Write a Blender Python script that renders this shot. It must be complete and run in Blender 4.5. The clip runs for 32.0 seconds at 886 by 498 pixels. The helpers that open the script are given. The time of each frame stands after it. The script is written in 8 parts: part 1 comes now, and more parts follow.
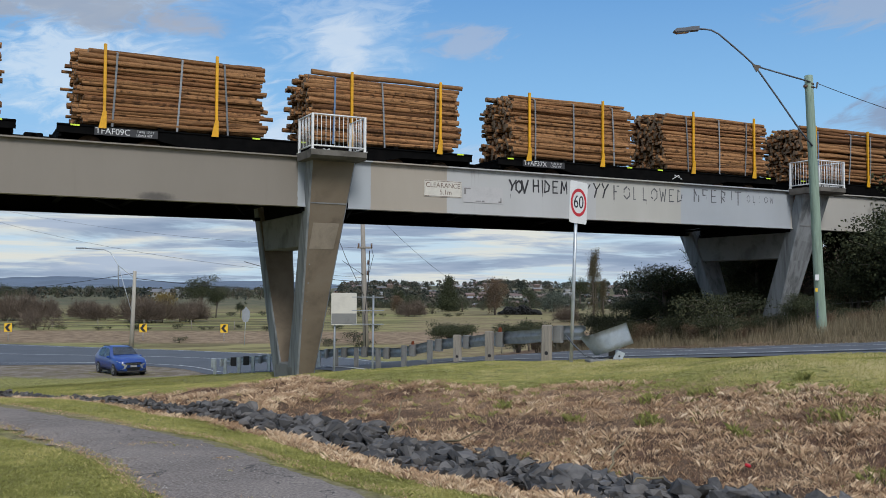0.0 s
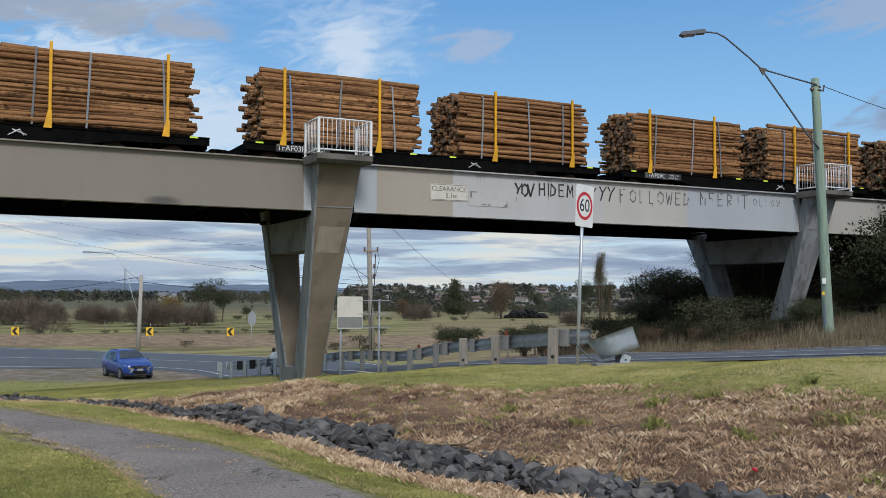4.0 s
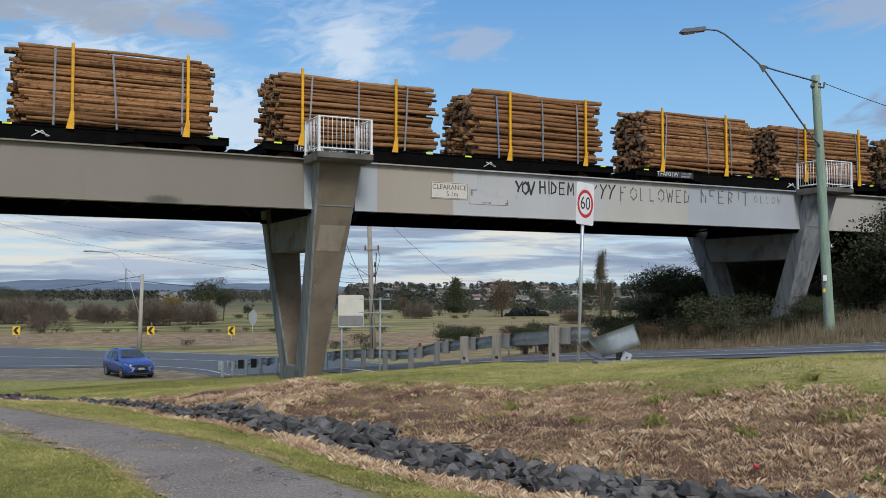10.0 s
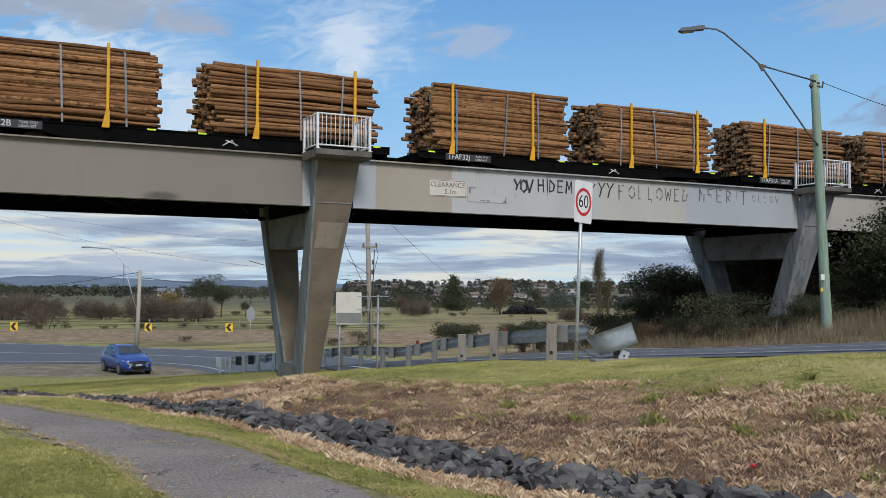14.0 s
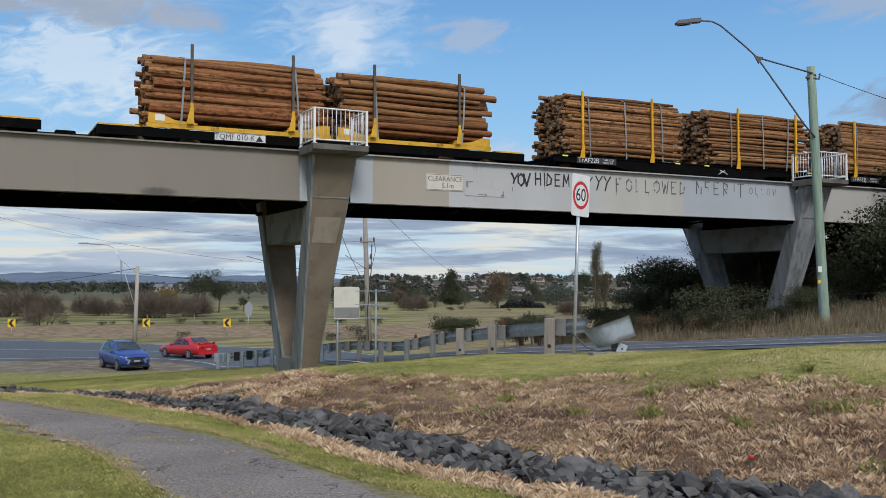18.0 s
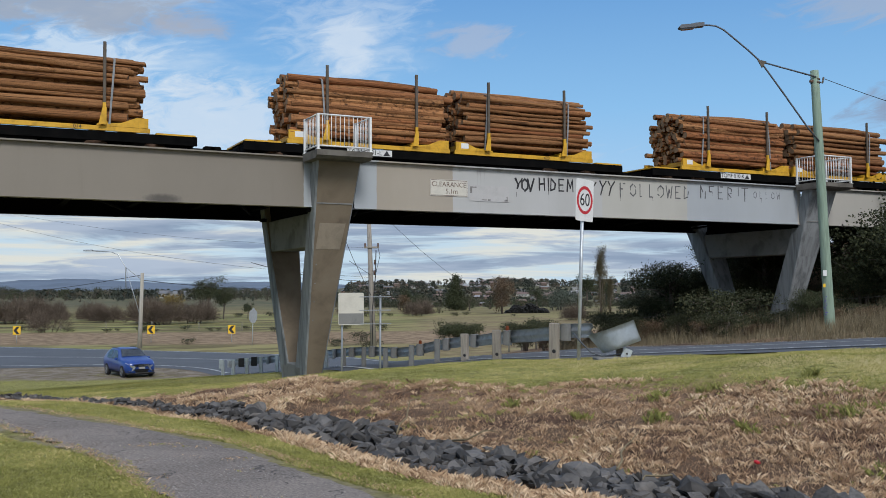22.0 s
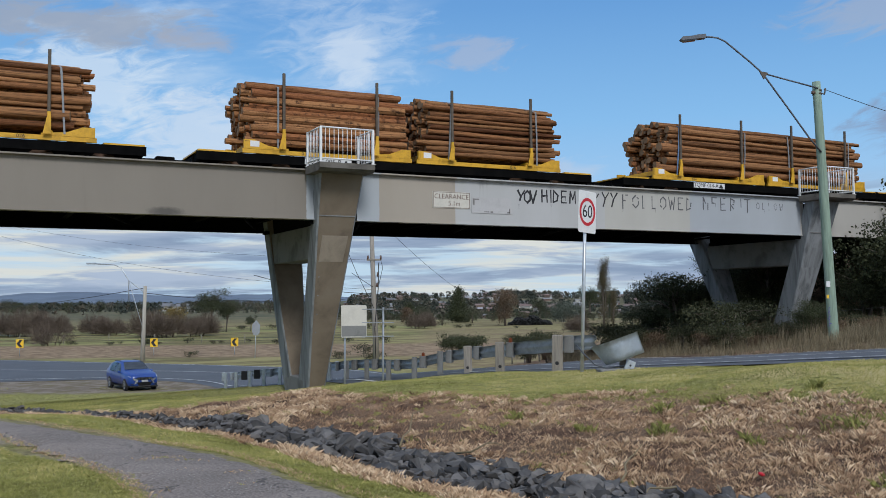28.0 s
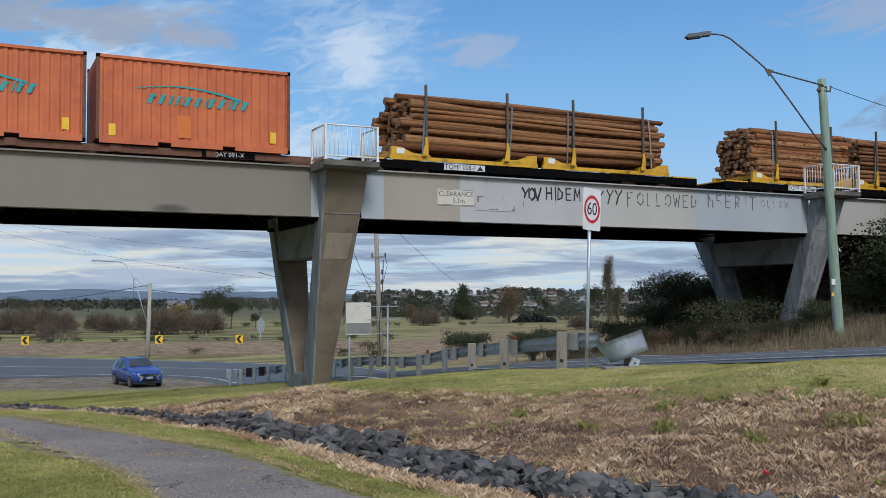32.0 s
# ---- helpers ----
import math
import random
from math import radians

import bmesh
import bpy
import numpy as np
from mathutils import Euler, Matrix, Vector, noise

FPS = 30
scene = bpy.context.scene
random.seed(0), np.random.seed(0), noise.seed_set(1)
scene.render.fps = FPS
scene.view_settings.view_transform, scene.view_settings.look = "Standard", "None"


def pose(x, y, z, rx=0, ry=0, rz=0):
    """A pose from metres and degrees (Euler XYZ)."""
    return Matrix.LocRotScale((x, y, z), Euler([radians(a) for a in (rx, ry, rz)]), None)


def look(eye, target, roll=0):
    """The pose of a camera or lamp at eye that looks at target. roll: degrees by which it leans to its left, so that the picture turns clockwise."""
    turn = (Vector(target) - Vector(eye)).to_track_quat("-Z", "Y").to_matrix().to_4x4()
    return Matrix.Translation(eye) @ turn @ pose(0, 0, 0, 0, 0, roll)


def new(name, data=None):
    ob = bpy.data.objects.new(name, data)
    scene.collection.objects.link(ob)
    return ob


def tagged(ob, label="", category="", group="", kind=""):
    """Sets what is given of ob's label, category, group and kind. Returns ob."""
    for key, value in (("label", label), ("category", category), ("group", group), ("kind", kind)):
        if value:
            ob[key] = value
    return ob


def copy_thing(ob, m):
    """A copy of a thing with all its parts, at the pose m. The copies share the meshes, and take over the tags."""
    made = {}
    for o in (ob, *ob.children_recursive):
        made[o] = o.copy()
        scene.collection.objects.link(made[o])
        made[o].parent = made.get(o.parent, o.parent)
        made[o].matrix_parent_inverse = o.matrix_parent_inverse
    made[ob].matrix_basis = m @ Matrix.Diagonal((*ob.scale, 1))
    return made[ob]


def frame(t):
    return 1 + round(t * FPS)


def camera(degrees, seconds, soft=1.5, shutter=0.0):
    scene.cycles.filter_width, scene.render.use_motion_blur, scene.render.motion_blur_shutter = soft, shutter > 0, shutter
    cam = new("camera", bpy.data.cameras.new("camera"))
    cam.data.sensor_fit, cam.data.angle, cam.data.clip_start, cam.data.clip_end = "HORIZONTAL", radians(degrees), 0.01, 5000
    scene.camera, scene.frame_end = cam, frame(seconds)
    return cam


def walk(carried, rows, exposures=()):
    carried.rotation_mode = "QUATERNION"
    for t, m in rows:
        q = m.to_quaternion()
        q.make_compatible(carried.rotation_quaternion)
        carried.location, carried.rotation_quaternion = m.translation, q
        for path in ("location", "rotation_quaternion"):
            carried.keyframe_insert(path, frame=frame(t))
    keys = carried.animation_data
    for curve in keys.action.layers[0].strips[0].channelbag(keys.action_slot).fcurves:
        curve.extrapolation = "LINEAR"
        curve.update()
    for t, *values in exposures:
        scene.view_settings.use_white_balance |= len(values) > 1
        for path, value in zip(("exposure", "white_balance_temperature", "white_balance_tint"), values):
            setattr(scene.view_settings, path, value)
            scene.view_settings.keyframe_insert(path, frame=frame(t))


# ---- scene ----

EYE = Vector((0, 0, 1.6))
# seconds, heading from +Y towards +X, tilt, lean (degrees): held by hand on one spot
TURNS = [
    (0, 27.299, 2.443, 0.224),
    (0.5, 27.276, 2.474, 0.291),
    (1, 27.227, 2.504, 0.379),
    (1.5, 27.135, 2.560, 0.406),
    (2, 27.032, 2.605, 0.402),
    (2.5, 26.972, 2.629, 0.341),
    (3, 26.947, 2.636, 0.259),
    (3.5, 26.946, 2.665, 0.210),
    (5.5, 26.887, 2.555, 0.270),
    (6, 26.852, 2.529, 0.309),
    (6.5, 26.813, 2.539, 0.297),
    (7, 26.778, 2.543, 0.204),
    (7.5, 26.743, 2.563, 0.110),
    (8, 26.768, 2.602, 0.040),
    (8.5, 26.797, 2.603, 0.042),
    (9, 26.846, 2.603, 0.042),
    (9.5, 26.892, 2.556, 0.060),
    (10, 26.895, 2.550, 0.036),
    (10.5, 26.875, 2.535, -0.049),
    (11, 26.884, 2.556, -0.070),
    (11.5, 26.952, 2.601, -0.025),
    (12, 27.044, 2.603, 0.069),
    (12.5, 27.117, 2.620, 0.152),
    (13, 27.149, 2.579, 0.272),
    (13.5, 27.088, 2.498, 0.325),
    (14, 27.010, 2.406, 0.283),
    (14.5, 26.967, 2.291, 0.233),
    (16.5, 27.052, 1.992, -0.097),
    (17, 27.082, 1.987, -0.100),
    (17.5, 27.112, 2.005, -0.076),
    (18, 27.156, 2.056, -0.053),
    (18.5, 27.173, 2.141, -0.072),
    (19, 27.187, 2.228, -0.106),
    (19.5, 27.177, 2.319, -0.124),
    (20, 27.140, 2.384, -0.130),
    (20.5, 27.085, 2.419, -0.162),
    (21, 27.021, 2.411, -0.179),
    (21.5, 26.962, 2.398, -0.245),
    (22, 26.908, 2.388, -0.299),
    (22.5, 26.855, 2.397, -0.335),
    (23, 26.806, 2.435, -0.393),
    (23.5, 26.753, 2.508, -0.473),
    (24, 26.726, 2.587, -0.563),
    (24.5, 26.698, 2.683, -0.634),
    (25, 26.672, 2.801, -0.658),
    (25.5, 26.647, 2.942, -0.631),
    (27.5, 26.748, 3.097, -0.412),
    (28, 26.750, 3.115, -0.451),
    (28.5, 26.744, 3.147, -0.423),
    (29, 26.745, 3.151, -0.360),
    (29.5, 26.752, 3.124, -0.266),
    (30, 26.766, 3.081, -0.164),
    (30.5, 26.753, 3.035, -0.140),
    (31, 26.686, 3.006, -0.211),
    (31.5, 26.583, 2.980, -0.260),
    (32, 26.479, 2.959, -0.385),
]


def aim(yaw, tilt, lean):
    a, b = radians(yaw), radians(tilt)
    way = Vector((math.sin(a) * math.cos(b), math.cos(a) * math.cos(b), math.sin(b)))
    return look(EYE, EYE + way * 10, lean)


cam = camera(49.8, 32.0, soft=0.5)
walk(cam, [(t, aim(y, p, r)) for t, y, p, r in TURNS], [(0, -0.05, 6380, 10), (6, -0.04, 6420, 10), (14, -0.02, 6480, 10), (20, -0.03, 6460, 10), (25, -0.06, 6320, 10), (28, -0.09, 6200, 10), (32, -0.1, 6200, 10)])

# ---- light: late afternoon, thin cloud all over ----
SUN_EL, SUN_AZ = 38.0, 192.0     # degrees; azimuth clockwise from +Y
scene.view_settings.exposure = 0.0


def make_world():
    world = bpy.data.worlds.new("evening_sky")
    scene.world = world
    world.use_nodes = True
    nt = world.node_tree
    nt.nodes.clear()

    def N(kind, **kw):
        n = nt.nodes.new(kind)
        for k, v in kw.items():
            if k == "op":
                n.operation = v
        return n

    L = nt.links.new

    def put(sock, v):
        if isinstance(v, (int, float)):
            sock.default_value = v
        elif isinstance(v, tuple):
            sock.default_value = (*v, 1.0)
        else:
            L(v, sock)

    def math_node(op, a, b=0.0, c=0.0):
        n = N("ShaderNodeMath", op=op)
        for s, v in zip(n.inputs, (a, b, c)):
            put(s, v)
        return n.outputs[0]

    def step(x, lo, hi):
        n = N("ShaderNodeMapRange")
        n.interpolation_type = "SMOOTHSTEP"
        put(n.inputs[0], x)
        put(n.inputs[1], lo)
        put(n.inputs[2], hi)
        return n.outputs[0]

    def mix(f, a, b):
        n = N("ShaderNodeMix")
        n.data_type = "RGBA"
        put(n.inputs[0], f)
        put(n.inputs[6], a)
        put(n.inputs[7], b)
        return n.outputs[2]

    def clouds(x, y, detail, rough, seed, dist=0.0):
        v = N("ShaderNodeCombineXYZ")
        put(v.inputs[0], x)
        put(v.inputs[1], y)
        v.inputs[2].default_value = seed
        n = N("ShaderNodeTexNoise")
        n.inputs["Scale"].default_value, n.inputs["Detail"].default_value = 1.0, detail
        n.inputs["Roughness"].default_value, n.inputs["Distortion"].default_value = rough, dist
        L(v.outputs[0], n.inputs["Vector"])
        return n.outputs[0]

    out, bg = N("ShaderNodeOutputWorld"), N("ShaderNodeBackground")
    sky = N("ShaderNodeTexSky")
    sky.sky_type, sky.sun_disc = "NISHITA", False
    sky.sun_elevation, sky.sun_rotation = radians(SUN_EL), radians(SUN_AZ)
    sky.air_density, sky.dust_density, sky.ozone_density = 1.0, 0.3, 3.0
    tc, sep = N("ShaderNodeTexCoord"), N("ShaderNodeSeparateXYZ")
    L(tc.outputs["Generated"], sep.inputs[0])
    X, Y, Z = sep.outputs
    az = math_node("ARCTAN2", X, Y)
    el = math_node("ARCSINE", Z)
    # colours are those of the sky at a strength of 0.1
    base = N("ShaderNodeValToRGB")
    put(base.inputs[0], math_node("MULTIPLY", el, 2.0))
    tones = ((0.0, (0.55, 0.68, 0.8)), (0.2, (0.4, 0.63, 0.88)), (0.37, (0.27, 0.54, 0.86)), (0.6, (0.16, 0.38, 0.73)), (1.0, (0.08, 0.22, 0.52)))
    while len(base.color_ramp.elements) < len(tones):
        base.color_ramp.elements.new(0.5)
    for e, (p, c) in zip(base.color_ramp.elements, tones):
        e.position, e.color = p, (*c, 1)
    n = N("ShaderNodeMix")
    n.data_type, n.blend_type = "RGBA", "MIX"
    put(n.inputs[0], 0.07)
    put(n.inputs[6], base.outputs[0])
    vm = N("ShaderNodeVectorMath", op="SCALE")
    L(sky.outputs[0], vm.inputs[0])
    vm.inputs["Scale"].default_value = 0.1
    L(vm.outputs[0], n.inputs[7])
    col = n.outputs[2]
    # thin high cloud, thicker to the left
    wisp = clouds(math_node("ADD", math_node("MULTIPLY", az, 7.0), math_node("MULTIPLY", el, 9.0)), math_node("SUBTRACT", math_node("MULTIPLY", el, 26.0), math_node("MULTIPLY", az, 5.0)), 8, 0.58, 3.3, 0.25)
    left = math_node("SUBTRACT", 1.0, step(az, 0.36, 0.5))
    high = math_node("MULTIPLY", step(wisp, 0.42, 0.78), math_node("MULTIPLY", left, math_node("MULTIPLY", step(el, 0.06, 0.15), 0.5)))
    col = mix(high, col, (0.74, 0.83, 0.9))

    def puff(at_az, at_el, ra, re, seed, amount, tint, c):
        """One cloud about a place in the sky."""
        dx = math_node("DIVIDE", math_node("SUBTRACT", az, at_az), ra)
        dy = math_node("DIVIDE", math_node("SUBTRACT", el, at_el), re)
        r = math_node("SQRT", math_node("ADD", math_node("MULTIPLY", dx, dx), math_node("MULTIPLY", dy, dy)))
        nz = clouds(math_node("ADD", math_node("MULTIPLY", az, 20.0), math_node("MULTIPLY", el, 16.0)), math_node("SUBTRACT", math_node("MULTIPLY", el, 60.0), math_node("MULTIPLY", az, 14.0)), 9, 0.62, seed, 0.9)
        k = math_node("SUBTRACT", 1.25, math_node("ADD", r, math_node("MULTIPLY", math_node("SUBTRACT", nz, 0.5), 2.6)))
        return mix(math_node("MULTIPLY", step(k, 0.1, 0.95), amount), c, tint)

    col = puff(0.372, 0.252, 0.04, 0.034, 1.7, 0.45, (0.86, 0.9, 0.93), col)
    col = puff(0.37, 0.262, 0.08, 0.06, 9.1, 0.3, (0.75, 0.83, 0.9), col)
    col = puff(0.11, 0.215, 0.09, 0.05, 5.9, 0.6, (0.78, 0.86, 0.92), col)
    col = puff(0.24, 0.17, 0.12, 0.05, 4.1, 0.55, (0.8, 0.84, 0.88), col)
    col = puff(0.09, 0.272, 0.15, 0.024, 8.3, 0.85, (0.36, 0.41, 0.5), col)
    col = puff(0.22, 0.262, 0.06, 0.012, 3.6, 0.6, (0.42, 0.45, 0.53), col)
    col = puff(0.9, 0.27, 0.08, 0.022, 7.2, 0.55, (0.44, 0.47, 0.55), col)
    col = puff(0.5, 0.258, 0.05, 0.018, 5.2, 0.5, (0.5, 0.52, 0.6), col)
    col = puff(0.93, 0.165, 0.06, 0.025, 2.4, 0.8, (0.27, 0.33, 0.46), col)
    col = puff(0.56, 0.13, 0.1, 0.02, 6.6, 0.4, (0.62, 0.66, 0.74), col)
    # banks of grey cloud low down
    bank = clouds(math_node("MULTIPLY", az, 5.5), math_node("MULTIPLY", el, 62.0), 7, 0.58, 7.7, 0.5)
    shade = clouds(math_node("MULTIPLY", az, 4.0), math_node("MULTIPLY", el, 48.0), 6, 0.55, 1.1, 0.4)
    low = math_node("MULTIPLY", step(bank, 0.42, 0.57), math_node("SUBTRACT", 1.0, step(el, 0.085, 0.13)))
    grey = mix(step(shade, 0.35, 0.65), (0.26, 0.34, 0.47), (0.46, 0.54, 0.66))
    pale = mix(step(shade, 0.42, 0.6), (0.55, 0.71, 0.83), (0.75, 0.76, 0.7))
    col = mix(math_node("SUBTRACT", 1.0, step(el, 0.07, 0.12)), col, pale)
    col = mix(low, col, grey)
    # bright broken cloud overhead and behind, out of view, added as fill light
    over = clouds(math_node("MULTIPLY", X, 3.0), math_node("MULTIPLY", Y, 3.0), 6, 0.55, 0.4, 0.3)
    col = mix(math_node("MULTIPLY", step(over, 0.38, 0.6), step(el, 0.33, 0.6)), col, (0.66, 0.75, 0.9))
    back = math_node("MULTIPLY", step(math_node("MULTIPLY", Y, -1.0), -0.1, 0.4), step(over, 0.3, 0.6))
    col = mix(back, col, (0.7, 0.77, 0.88))
    L(col, bg.inputs[0])
    bg.inputs[1].default_value = 1.0
    L(bg.outputs[0], out.inputs[0])


make_world()
sun = new("sun", bpy.data.lights.new("sun", "SUN"))
sun.data.energy, sun.data.angle, sun.data.color = 2.3, radians(16), (1.0, 0.975, 0.95)
a, e = radians(SUN_AZ), radians(SUN_EL)
sun.matrix_world = look((0, 0, 60), Vector((0, 0, 60)) - Vector((math.sin(a) * math.cos(e), math.cos(a) * math.cos(e), math.sin(e))))

# ---- plan: u to the right and d ahead of the spot where the camera stands ----
PSI = radians(26.846)
CP, SP = math.cos(PSI), math.sin(PSI)


def W(u, d):
    return u * CP + d * SP, -u * SP + d * CP


def UD(x, y):
    return x * CP - y * SP, x * SP + y * CP


def smooth(a, b, x):
    k = np.clip((x - a) / (b - a), 0.0, 1.0)
    return k * k * (3 - 2 * k)


def patches(x, y, seed=0):
    """Smooth noise between -1 and 1 over a plane, for numbers or arrays."""
    x, y = np.asarray(x, float), np.asarray(y, float)
    xi, yi = np.floor(x).astype(np.int64), np.floor(y).astype(np.int64)
    fx, fy = x - xi, y - yi
    fx, fy = fx * fx * (3 - 2 * fx), fy * fy * (3 - 2 * fy)

    def corner(a, b):
        h = (a * 374761393 + b * 668265263 + seed * 1442695041) & 0xFFFFFFFF
        h = ((h ^ (h >> 13)) * 1274126177) & 0xFFFFFFFF
        h = ((h ^ (h >> 15)) * 1103515245) & 0xFFFFFFFF
        return (h ^ (h >> 16)) / 2147483648.0 - 1.0

    low = corner(xi, yi) * (1 - fx) + corner(xi + 1, yi) * fx
    top = corner(xi, yi + 1) * (1 - fx) + corner(xi + 1, yi + 1) * fx
    return low * (1 - fy) + top * fy


DITCH = [(-24, 40), (-13, 26.6), (-9.4, 22), (-5.4, 16.1), (-3.5, 13.7), (-2.05, 12.2), (-0.85, 10.75), (0.08, 9.5), (0.85, 8.65), (1.5, 8.1), (2.0, 7.65), (5, 5.2), (11, 1)]
TRACK = [(-40, 40), (-14.5, 20.7), (-8.8, 15.15), (-5.95, 12.1), (-4.5, 10.8), (-3.3, 9.7), (-2.3, 8.6), (-1.6, 7.5), (0.1, 5.2), (2.4, 2.2), (6, -2), (14, -10)]


def near_line(line, u, d):
    """Distance from a line of the plan, and a number that is positive beyond it."""
    best, at = np.full(np.shape(u), 1e9), np.zeros(np.shape(u))
    for (a, b), (c, e) in zip(line, line[1:]):
        k = np.clip(((u - a) * (c - a) + (d - b) * (e - b)) / ((c - a) ** 2 + (e - b) ** 2), 0.0, 1.0)
        r = np.hypot(u - a - k * (c - a), d - b - k * (e - b))
        at = np.where(r < best, (c - a) * (d - b) - (e - b) * (u - a), at)
        best = np.minimum(best, r)
    return best, at


def beside(k, off):
    """A spot k metres along the road's near edge and off metres across it."""
    return 3.1 + 0.46 * k + 0.88 * off, 21.6 - 0.89 * k + 0.476 * off


def along_road(u, d):
    return 0.46 * (u - 3.1) - 0.89 * (d - 21.6), 0.88 * (u - 3.1) + 0.476 * (d - 21.6)


def fall(u, d):
    """The broad lie of the land: level by the camera, falling to the plain beyond the bridge."""
    q = d - u - 18.5
    z = 0.12 - 0.035 * (q + np.sqrt(q * q + 4))
    z = -3.4 + 0.5 * (z + 3.4 + np.sqrt((z + 3.4) ** 2 + 0.02))
    # the road climbs towards the right
    return z + np.minimum(1.4, 0.025 * (np.sqrt(q * q + 4) - q)) * smooth(0.5, 5.5, u) * smooth(8, 14, d + np.maximum(0, u - 6))


def lie(u, d):
    """Height of the ground, for numbers or arrays."""
    u, d = np.asarray(u, float), np.asarray(d, float)
    z = fall(u, d)
    r, side = near_line(DITCH, u, d)
    wide = np.where(side < 0, 1.2, 2.2)
    deep = 0.3 * (1 - 0.5 * smooth(-1, -10, u)) * (1 - smooth(-8.5, -12.5, u))
    z = z - np.where(d < 60, deep * np.exp(-(r / wide) ** 2), 0.0)
    # the road is an even ramp where it comes up from the bridge
    k, off = along_road(u, d)
    ramp_z = 0.08 * np.clip(k, -9, 14) + 0.019 * np.clip(off, -1, 8)
    z = z + (ramp_z - z) * smooth(-2.5, 0.3, off) * (1 - smooth(8.2, 12, off)) * smooth(-10, -4, k)
    # scoured hollow at the near pier
    z = z - 0.85 * np.exp(-((u + 4.5) ** 2 + (d - 31.0) ** 2) / 7.0)
    z = z - 0.28 * np.exp(-((u + 4.6) ** 2 + (d - 26.0) ** 2) / 11.0)
    x, y = W(u, d)
    # railway bank behind the far pier
    bank = smooth(27, 40, x) * smooth(27, 32, y) * (1 - smooth(38, 60, y))
    z = z + bank * (1.5 + 4 * smooth(35, 48, x))
    # the valley beyond the fields, and the hillside with the town across it
    a = u / np.maximum(d, 1.0)
    town = smooth(-0.17, -0.05, a) * (1 - smooth(0.45, 0.7, a)) * smooth(230, 300, d)
    slope = 1.6 - 0.0198 * np.clip(d, 250, 850) + (22.5 + 3.0 * patches(a * 14, d * 0.001, 3)) * smooth(820, 1500, d)
    z = z + (slope - z) * town
    return z + 1.5 * smooth(500, 1500, d) * (1 - town)


def G(u, d, up=0.0):
    x, y = W(u, d)
    return Vector((x, y, float(lie(u, d)) + up))


# ---- mesh tools ----
def part(name, bm, material, parent=None, label="", smooth_faces=False):
    me = bpy.data.meshes.new(name)
    bm.to_mesh(me)
    bm.free()
    if isinstance(material, (list, tuple)):
        for m in material:
            me.materials.append(m)
    else:
        me.materials.append(material)
    if smooth_faces:
        me.polygons.foreach_set("use_smooth", [True] * len(me.polygons))
    ob = new(name, me)
    ob.parent = parent
    if label:
        tagged(ob, label)
    return ob


def share(name, mesh, parent, m):
    ob = new(name, mesh)
    ob.parent = parent
    ob.matrix_basis = m
    return ob


def thing(name, m, label, category, group="", kind=""):
    ob = new(name)
    ob.empty_display_size = 0.2
    ob.matrix_world = m
    return tagged(ob, label, category, group, kind)


def mesh_from(name, verts, faces):
    """A mesh from arrays of corners and of faces with equal numbers of corners."""
    me = bpy.data.meshes.new(name)
    c = faces.shape[1]
    me.vertices.add(len(verts))
    me.vertices.foreach_set("co", np.ascontiguousarray(verts, np.float32).ravel())
    me.loops.add(faces.size)
    me.loops.foreach_set("vertex_index", np.ascontiguousarray(faces, np.int32).ravel())
    me.polygons.add(len(faces))
    me.polygons.foreach_set("loop_start", np.arange(0, faces.size, c, dtype=np.int32))
    me.polygons.foreach_set("loop_total", np.full(len(faces), c, np.int32))
    me.update(calc_edges=True)
    return me


def box(bm, x0, x1, y0, y1, z0, z1, bevel=0.0, m=None, mat=0):
    v = [bm.verts.new((x, y, z)) for z in (z0, z1) for y in (y0, y1) for x in (x0, x1)]
    f = [bm.faces.new([v[i] for i in q]) for q in ((0, 2, 3, 1), (4, 5, 7, 6), (0, 1, 5, 4), (2, 6, 7, 3), (0, 4, 6, 2), (1, 3, 7, 5))]
    for q in f:
        q.material_index = mat
    if bevel:
        es = list({e for q in f for e in q.edges})
        r = bmesh.ops.bevel(bm, geom=es, offset=bevel, segments=1, affect="EDGES")
        v = list({w for q in r["faces"] for w in q.verts} | {w for w in v if w.is_valid})
        for q in r["faces"]:
            q.material_index = mat
    if m is not None:
        bmesh.ops.transform(bm, matrix=m, verts=v)
    return v


def tube(bm, pts, r, n=8, cap=True, mat=0, smoothed=True):
    """A round bar along pts; r is one radius or one for each point."""
    pts = [Vector(p) for p in pts]
    rs = r if isinstance(r, (list, tuple)) else [r] * len(pts)
    rings, side = [], None
    for i, p in enumerate(pts):
        t = (pts[min(i + 1, len(pts) - 1)] - pts[max(i - 1, 0)]).normalized()
        if side is None:
            side = t.orthogonal().normalized()
        side = (side - t * side.dot(t)).normalized()
        up = t.cross(side)
        rings.append([bm.verts.new(p + (side * math.cos(k * math.tau / n) + up * math.sin(k * math.tau / n)) * rs[i]) for k in range(n)])
    for a, b in zip(rings, rings[1:]):
        for k in range(n):
            f = bm.faces.new((a[k], a[(k + 1) % n], b[(k + 1) % n], b[k]))
            f.smooth, f.material_index = smoothed, mat
    if cap:
        for ring, rev in ((rings[0], True), (rings[-1], False)):
            f = bm.faces.new(list(reversed(ring)) if rev else ring)
            f.material_index = mat
    return rings


